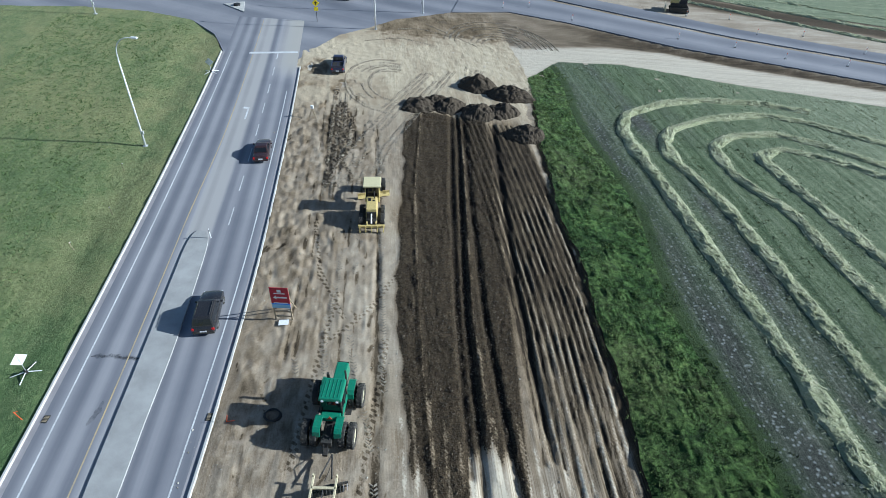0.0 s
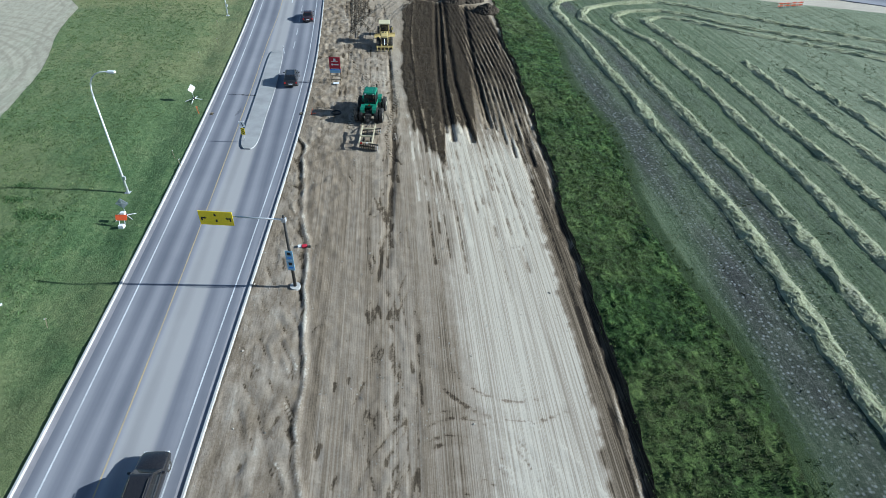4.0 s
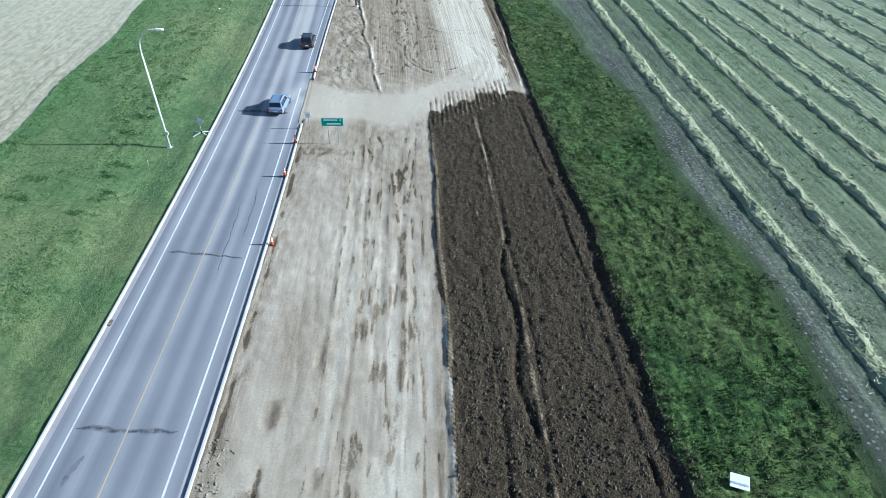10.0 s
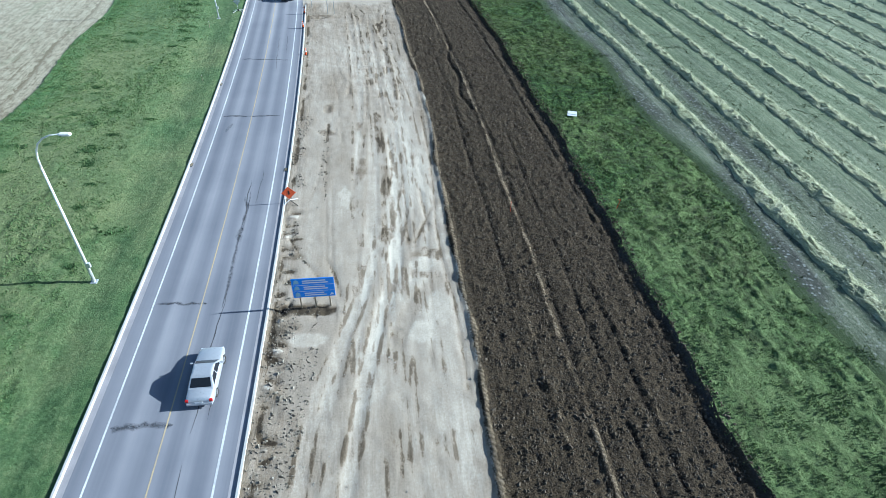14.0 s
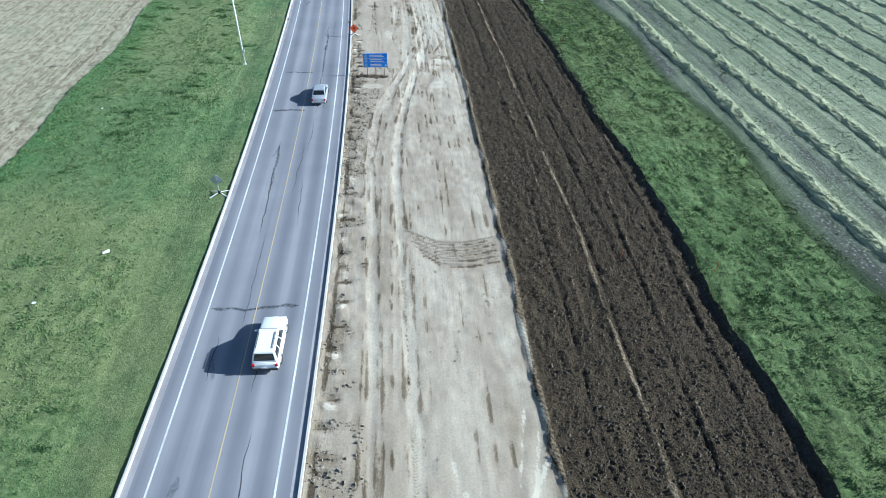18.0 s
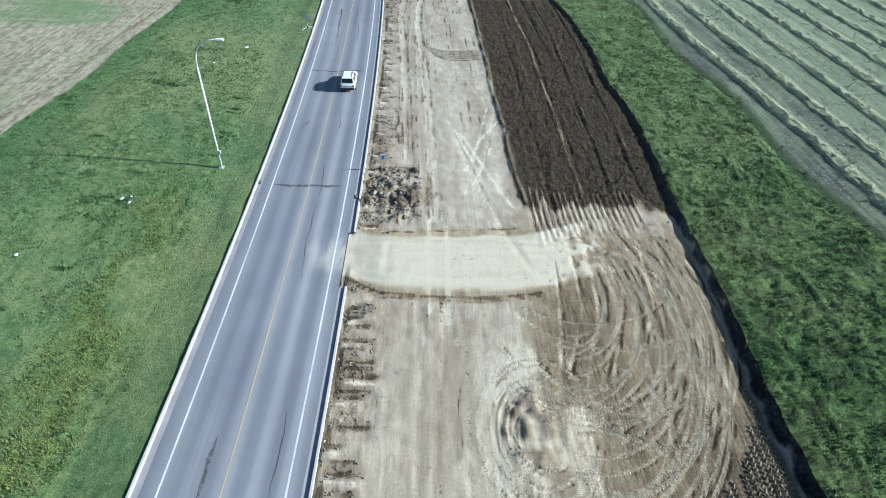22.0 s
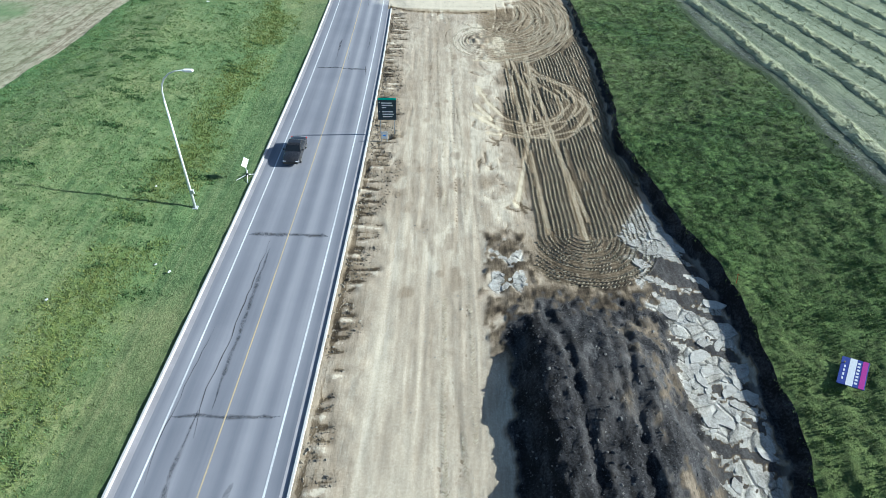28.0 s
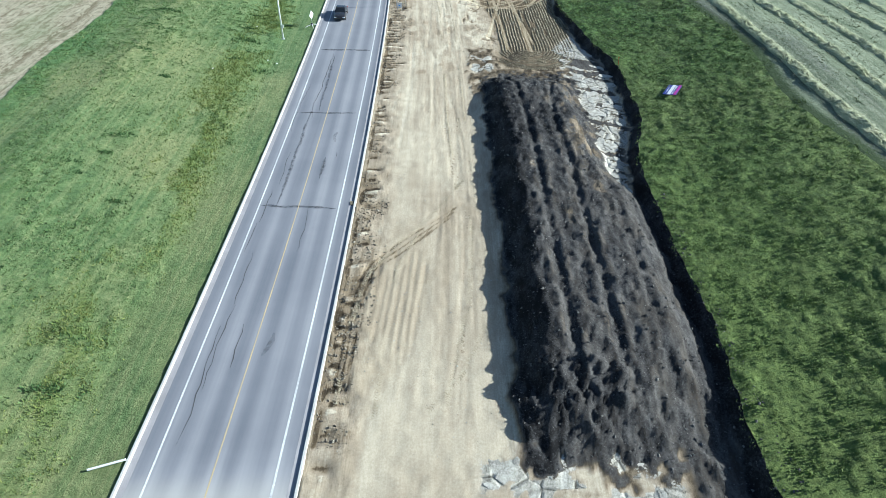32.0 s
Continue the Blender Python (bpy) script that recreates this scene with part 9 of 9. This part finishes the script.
# ---- tractor ----
def tractor(x, y, turn):
    z = land(x, y)
    ob = thing("tractor", x, y, z, turn, "green articulated tractor with dual wheels standing on the bare soil", "tractor")
    for sx in (-1.55, -0.95, 0.95, 1.55):
        tyre(0.86, 0.46, ob, sx, -1.55, 0.86, RIM, lugs=16)
        tyre(0.86, 0.46, ob, sx, 1.75, 0.86, RIM, lugs=16)
    part("rear_axle", rod((-1.6, -1.55, 0.86), (1.6, -1.55, 0.86), 0.16, seg=10), FRAME_DARK, ob)
    part("front_axle", rod((-1.6, 1.75, 0.86), (1.6, 1.75, 0.86), 0.16, seg=10), FRAME_DARK, ob)
    part("rear_frame", box(0.75, 2.0, 0.5, 0, -1.5, 1.0, 0.05), FRAME_DARK, ob)
    part("front_frame", box(0.8, 3.4, 0.5, 0, 1.6, 1.0, 0.05), FRAME_DARK, ob)
    part("hitch", box(0.35, 0.7, 0.2, 0, -2.7, 0.6, 0.03), FRAME_DARK, ob)
    for sx in (-1, 1):
        fender = [(-2.2, 1.35), (-2.1, 1.75), (-1.85, 1.95), (-0.95, 1.95), (-0.75, 1.8), (-0.75, 1.7), (-1.0, 1.84), (-1.8, 1.84), (-2.05, 1.65), (-2.1, 1.35)]
        bm = outline(fender, 0.5, "x", 0.01, at=-0.25)
        bm.transform(Matrix.Translation((sx * 0.72, 0, 0)))
        part("rear_fender", bm, TRACTOR_GREEN, ob)
        bm = outline([(q[0] + 3.2, q[1]) for q in fender], 0.5, "x", 0.01, at=-0.25)
        bm.transform(Matrix.Translation((sx * 0.95, 0, 0)))
        part("front_fender", bm, TRACTOR_GREEN, ob)
    hood = part("hood", box(0.95, 2.3, 0.95, 0, 2.55, 1.75, 0.09, taper=0.88), TRACTOR_GREEN, ob)
    part("grille", box(0.8, 0.05, 0.75, 0, 3.71, 1.7, 0.01), FRAME_DARK, hood)
    part("exhaust", rod((0.62, 1.75, 1.9), (0.62, 1.75, 3.5), 0.07, seg=10), FRAME_DARK, ob)
    part("air_intake", rod((-0.62, 1.75, 1.9), (-0.62, 1.75, 3.1), 0.1, seg=10), FRAME_DARK, ob)
    part("cab_floor", box(1.55, 1.75, 0.5, 0, 0.35, 1.5, 0.05), TRACTOR_GREEN, ob)
    for sx, sy in [(a, b) for a in (-1, 1) for b in (-0.45, 0.4, 1.15)]:
        part("cab_post", rod((sx * 0.74, sy, 1.7), (sx * 0.68, sy * 0.92 + 0.03, 3.05), 0.05, seg=6), FRAME_DARK, ob)
    part("cab_glass", box(1.44, 1.56, 1.3, 0, 0.35, 2.4, 0.02, taper=0.92), GLASS, ob, "dark tinted cab glass")
    roof = part("cab_roof", box(1.62, 1.9, 0.26, 0, 0.35, 3.17, 0.09, taper=0.93), TRACTOR_GREEN, ob, "green ribbed cab roof")
    for k in range(5):
        part("roof_rib", box(0.05, 1.5, 0.03, -0.52 + 0.26 * k, 0.35, 3.31, 0.01), TRACTOR_GREEN, roof)
    part("rear_deck", box(1.3, 0.5, 0.35, 0, -0.75, 1.65, 0.05), TRACTOR_GREEN, ob)
    part("warning_triangle", outline([(-0.18, 1.75), (0.18, 1.75), (0, 2.05)], 0.02, "y", at=-1.03), ORANGE, ob)
    for sx in (-0.5, 0.5):
        part("work_lamp", box(0.18, 0.08, 0.12, sx, -0.62, 3.1, 0.02), HEAD, ob)
        part("hydraulic_hose", bent([(sx * 0.4, -1.2, 1.4), (sx * 0.5, -1.9, 1.5), (sx * 0.3, -2.5, 1.1), (sx * 0.2, -2.9, 0.8)], 0.025, seg=6), BLACK, ob)
        part("step", box(0.4, 0.5, 0.06, sx * 1.9, 0.35, 0.8, 0.01), FRAME_DARK, ob)
    return ob


tractor(-17.25, 209.0, 2)


def disc_harrow(x, y, turn):
    z = land(x, y)
    ob = thing("disc_harrow", x, y, z, turn, "cream-framed disc harrow hitched behind the tractor", "harrow")
    for sx in (-0.95, 0.95):
        part("side_beam", box(0.17, 4.3, 0.17, sx, 0, 0.95, 0.015), IMPLEMENT, ob)
        part("lift_lug", box(0.14, 0.14, 0.3, sx, 2.1, 1.1, 0.02), IMPLEMENT, ob)
    for sy in (1.35, -0.55, -2.05):
        part("cross_beam", box(2.0, 0.17, 0.15, 0, sy, 0.96, 0.015), IMPLEMENT, ob)
    part("tongue", rod((-0.5, 2.1, 0.8), (0.15, 3.9, 0.6), 0.07, seg=8), FRAME_DARK, ob)
    part("tongue", rod((0.5, 2.1, 0.8), (0.15, 3.9, 0.6), 0.07, seg=8), FRAME_DARK, ob)
    part("hose_loop", bent([(0.1, 3.8, 0.8), (0.4, 3.2, 1.2), (0.2, 2.4, 1.0), (0, 1.8, 1.0)], 0.03, seg=6), BLACK, ob)
    for sy, ang, x0 in ((1.55, 12, 0.55), (-1.75, -12, 0.55)):
        gang = part("disc_gang", rod((-1.0, 0, 0.32), (1.9, 0, 0.32), 0.05, seg=8), FRAME_DARK, ob)
        gang.location, gang.rotation_euler = (0, sy, 0), (0, 0, radians(ang))
        for k in range(11):
            bm = bmesh.new()
            bmesh.ops.create_cone(bm, cap_ends=True, segments=16, radius1=0.33, radius2=0.20, depth=0.06)
            bm.transform(Matrix.Translation((-0.9 + 0.27 * k, 0, 0.32)) @ Matrix.Rotation(radians(90), 4, "Y"))
            part("disc", bm, FRAME_DARK if k < 9 else ALLOY, gang)
        part("gang_beam", box(2.9, 0.12, 0.12, 0.45, 0, 0.72, 0.01), FRAME_DARK, gang)
    for sx in (-0.55, 0.55):
        tyre(0.38, 0.26, ob, sx, -0.1, 0.38, RIM)
    part("hydraulic_ram", rod((0, 1.2, 1.05), (0, 0.2, 0.9), 0.06, seg=8), BLACK, ob)
    part("reflector", box(0.3, 0.03, 0.2, -0.65, -2.16, 0.98, 0.01), TAIL, ob)
    part("lamp_plate", box(0.22, 0.03, 0.18, 0.2, -2.16, 0.98, 0.01), WHITE, ob)
    return ob


disc_harrow(-16.45, 202.2, 5).scale = (0.78, 1.0, 1.0)


def grader(x, y, turn):
    z = land(x, y)
    ob = thing("motor_grader", x, y, z, turn, "yellow motor grader with a cream cab roof and rear ripper", "grader")
    for sy in (-2.0, -0.55):
        for sx in (-1.05, 1.05):
            tyre(0.68, 0.42, ob, sx, sy, 0.68, RIM, lugs=14)
    for sx in (-1.0, 1.0):
        tyre(0.66, 0.4, ob, sx, 4.6, 0.66, RIM, lugs=14)
        part("tandem_case", box(0.25, 2.2, 0.4, sx * 0.72, -1.28, 0.75, 0.05), FRAME_DARK, ob)
    part("rear_frame", box(1.0, 3.2, 0.35, 0, -1.2, 0.95, 0.04), FRAME_DARK, ob)
    hood = part("engine_hood", box(1.15, 2.5, 0.95, 0, -1.0, 1.6, 0.08, taper=0.9), GRADER_YELLOW, ob)
    part("hood_vent", box(0.22, 0.25, 0.03, 0.18, -0.6, 2.08, 0.005), BLACK, hood)
    part("hood_vent", box(0.3, 0.6, 0.03, -0.22, -0.4, 2.08, 0.005), BLACK, hood)
    part("exhaust", rod((0.25, -0.2, 2.0), (0.25, -0.2, 2.9), 0.06, seg=8), FRAME_DARK, hood)
    part("radiator", box(0.95, 0.12, 0.75, 0, -2.3, 1.5, 0.02), FRAME_DARK, ob)
    part("cab_glass", box(1.35, 1.35, 1.35, 0, 1.15, 2.35, 0.02), GLASS, ob, "dark cab glass")
    for sx, sy in ((-1, 0.48), (-1, 1.82), (1, 0.48), (1, 1.82)):
        part("cab_post", rod((sx * 0.69, sy, 1.2), (sx * 0.69, sy, 3.05), 0.05, seg=6), GRADER_YELLOW, ob)
    part("cab_floor", box(1.4, 1.5, 0.5, 0, 1.15, 1.45, 0.04), GRADER_YELLOW, ob)
    part("cab_roof", box(1.75, 1.85, 0.16, 0, 1.15, 3.12, 0.05), CREAM, ob, "flat cream cab roof")
    part("mirror", box(0.3, 0.06, 0.4, 1.25, 0.6, 2.3, 0.02), GRADER_YELLOW, ob)
    part("front_beam", bent([(0, 1.7, 1.6), (0, 2.6, 1.9), (0, 3.8, 1.8), (0, 4.9, 1.1)], 0.2, 0.18, 8), GRADER_YELLOW, ob)
    part("front_axle", rod((-1.0, 4.6, 0.66), (1.0, 4.6, 0.66), 0.13, seg=8), FRAME_DARK, ob)
    bm = outline([(-0.1, 0.15), (0.1, 0.12), (0.16, 0.45), (0.06, 0.75), (0.0, 0.75), (0.08, 0.45)], 3.4, "x", at=-1.7)
    bm.transform(Matrix.Translation((0, 2.9, 0)) @ Matrix.Rotation(radians(12), 4, "Z"))
    part("blade", bm, GRADER_YELLOW, ob, "long curved mouldboard blade")
    ripper = part("ripper_beam", box(2.6, 0.22, 0.25, 0, -3.1, 0.75, 0.03), GRADER_YELLOW, ob)
    for k in range(5):
        part("ripper_tooth", box(0.12, 0.3, 0.75, -1.15 + 0.575 * k, -3.2, 0.5, 0.03, taper=0.7), GRADER_YELLOW, ripper)
    for sx in (-0.45, 0.45):
        part("ripper_arm", box(0.16, 0.9, 0.2, sx, -2.65, 1.0, 0.02), GRADER_YELLOW, ob)
    part("ripper_ram", rod((0, -2.3, 1.7), (0, -3.0, 1.0), 0.07, seg=8), WHITE, ob)
    part("cab_step", box(0.5, 0.4, 0.05, -0.95, 0.2, 0.9, 0.01), FRAME_DARK, ob)
    return ob


grader(-19.5, 234.0, 9)

# bulldozer at the far works
ob = thing("bulldozer", 26.4, 309.9, 0.0, 80, "dark muddy bulldozer with a white-topped cab beside the highway works", "bulldozer")
for sx in (-1.0, 1.0):
    tr = part("track", outline([(-1.6, 0.0), (1.6, 0.0), (1.95, 0.45), (1.6, 0.95), (-1.6, 0.95), (-1.95, 0.45)], 0.55, "x", 0.06, at=sx - 0.27), FRAME_DARK, ob)
    for k in range(8):
        part("track_shoe", box(0.58, 0.12, 0.06, sx, -1.4 + 0.4 * k, 0.97, 0.01), FRAME_DARK, tr)
part("hull", box(1.5, 3.0, 0.9, 0, 0.2, 1.2, 0.08), FRAME_DARK, ob)
part("engine_hood", box(1.2, 1.6, 0.8, 0, 1.1, 1.9, 0.06), GRADER_YELLOW, ob)
part("cab", box(1.4, 1.3, 1.4, 0, -0.5, 2.3, 0.06), GLASS, ob)
part("cab_roof", box(1.6, 1.5, 0.14, 0, -0.5, 3.05, 0.04), WHITE, ob)
part("blade", outline([(2.5, 0.1), (2.65, 0.1), (2.55, 0.6), (2.7, 1.15), (2.55, 1.15), (2.4, 0.6)], 3.4, "x", 0.01, at=-1.7), IMPLEMENT, ob)


# ---- soil piles and smaller site things ----
def soil_pile(x, y, r_, tall, seed, longer=1.0, turn=0):
    """A rough heap with slumped flanks and lumps."""
    n = 40
    u = np.linspace(-1.15, 1.15, n)
    U, W = np.meshgrid(u, u, indexing="ij")
    q = np.hypot(U, W) * (1 + 0.16 * wavy(U * 1.7 + seed, W * 1.7))
    zz_ = tall * np.clip(1 - q, 0, 1) ** 0.8 * (1 + 0.22 * fbm(U * 3 + seed, W * 3)) - 0.12 * (q > 0.98) + 0.15 * fbm(U * 6, W * 6 + seed, 5)
    zz_ = np.where(q > 1.05, -0.25, zz_)
    a = radians(turn)
    px_, py_ = U * r_ * longer, W * r_
    vv = np.stack([px_ * math.cos(a) - py_ * math.sin(a), px_ * math.sin(a) + py_ * math.cos(a), zz_], 2).reshape(-1, 3)
    ob = new("soil_pile", mesh_of("soil_pile", vv, grid_faces(n, n), PILE, False))
    ob.location = (x, y, land(x, y))
    return tagged(ob, "dark crumbly heap of tipped topsoil", "soil pile", "tipped soil heaps")


for k, (x, y, r_, t_, lg, tn) in enumerate(((-18.0, 259.6, 2.3, 1.2, 1.15, 0), (-14.1, 260.0, 2.2, 1.4, 1.0, 0), (-10.6, 267.2, 2.5, 1.9, 1.25, -20), (-5.9, 264.8, 2.3, 1.7, 1.5, -15), (-9.9, 258.6, 2.5, 1.5, 1.0, 30), (-6.7, 259.6, 2.2, 1.4, 1.0, 0), (-3.6, 253.6, 2.5, 1.5, 0.9, 80), (-16.0, 261.4, 1.6, 0.9, 1.3, 10))):
    soil_pile(x, y, r_, t_, 3.7 * k, lg, tn)

ob = thing("hose_coil", -21.7, 208.9, land(-21.7, 208.9), 0, "loose black pipe coil lying on the dirt", "pipe coil")
for k in range(3):
    part("turn", bent([(0.62 * (1 - 0.08 * k) * math.cos(6.2832 * s / 18), 0.5 * math.sin(6.2832 * s / 18), 0.06 + 0.06 * k) for s in range(19)], 0.05, seg=6), BLACK, ob)
ob = thing("survey_tripod", -31.3, 253.9, land(-31.3, 253.9), 0, "small white instrument on a tripod on bare ground", "tripod")
for a in (90, 210, 330):
    part("leg", rod((0, 0, 1.3), (0.6 * math.cos(radians(a)), 0.6 * math.sin(radians(a)), 0), 0.035, seg=6), WOOD, ob)
part("head", box(0.35, 0.3, 0.4, 0, 0, 1.5, 0.05), WHITE, ob)
ob = thing("dump_bundle", -18.6, 181.9, land(-18.6, 181.9), 20, "small red and white heap of scraps in the dirt", "debris")
part("scrap", box(0.5, 0.3, 0.25, 0, 0, 0.14, 0.06, Matrix.Rotation(0.3, 4, "X")), RED, ob)
part("scrap", box(0.35, 0.3, 0.2, -0.45, 0.1, 0.12, 0.05), WHITE, ob)
part("scrap", box(0.3, 0.25, 0.22, 0.4, -0.15, 0.12, 0.05), FRAME_DARK, ob)
for x in (53.2, 54.6, 56.0, 57.4):
    ob = thing("barricade", x, 265.2 + 0.35 * (x - 53), 0.0, 20, "orange and white striped barricade by the haul road", "barricade", "barricades")
    for z in (0.5, 0.95):
        part("rail", box(1.25, 0.04, 0.22, 0, 0, z, 0.01), ORANGE, ob)
    for sx in (-0.5, 0.5):
        part("leg", rod((sx, 0.25, 0), (sx, 0, 1.15), 0.03, seg=6), WHITE, ob)
        part("leg", rod((sx, -0.25, 0), (sx, 0, 1.15), 0.03, seg=6), WHITE, ob)
for x, y in ((27.3, 306.9), (35.3, 306.7), (38.2, 298.8), (46.5, 299.5), (54.2, 292.2), (39.4, 287.3), (48.8, 285.9), (23.1, 293.5), (32.2, 291.1), (5.0, 300.0), (-8.0, 304.5), (-3.0, 306.0)):
    ob = thing("delineator_post", x, y, 0.1, 0, "thin white and orange delineator post on the new highway", "marker post", "delineators on the highway")
    part("tube", rod((0, 0, 0), (0, 0, 1.15), 0.05, seg=8), WHITE, ob)
    part("band", rod((0, 0, 0.8), (0, 0, 1.0), 0.056, seg=8), ORANGE, ob)
    part("foot", box(0.35, 0.35, 0.06, 0, 0, 0.03, 0.01), BLACK, ob)
ob = thing("junction_island", -57.4, 295.4, 0.0, 0, "small raised concrete island in the junction", "traffic island")
part("slab", outline([(-2.6, 0.4), (2.6, -3.2), (0.6, 2.6)], 0.14, "z", 0.03), CONCRETE, ob)
part("tyre", rod((0.1, 0.0, 0.14), (0.1, 0.0, 0.45), 0.6, seg=16), BLACK, ob, "old black tyre")
ob = thing("fallen_post", -17.0, -147.2, land(-17.0, -147.2) + 0.15, 16, "pale lamp arm lying low at the verge edge", "post")
part("tube", rod((-1.1, 0, 0.0), (1.0, 0, 0.12), 0.07, seg=8), WHITE, ob)
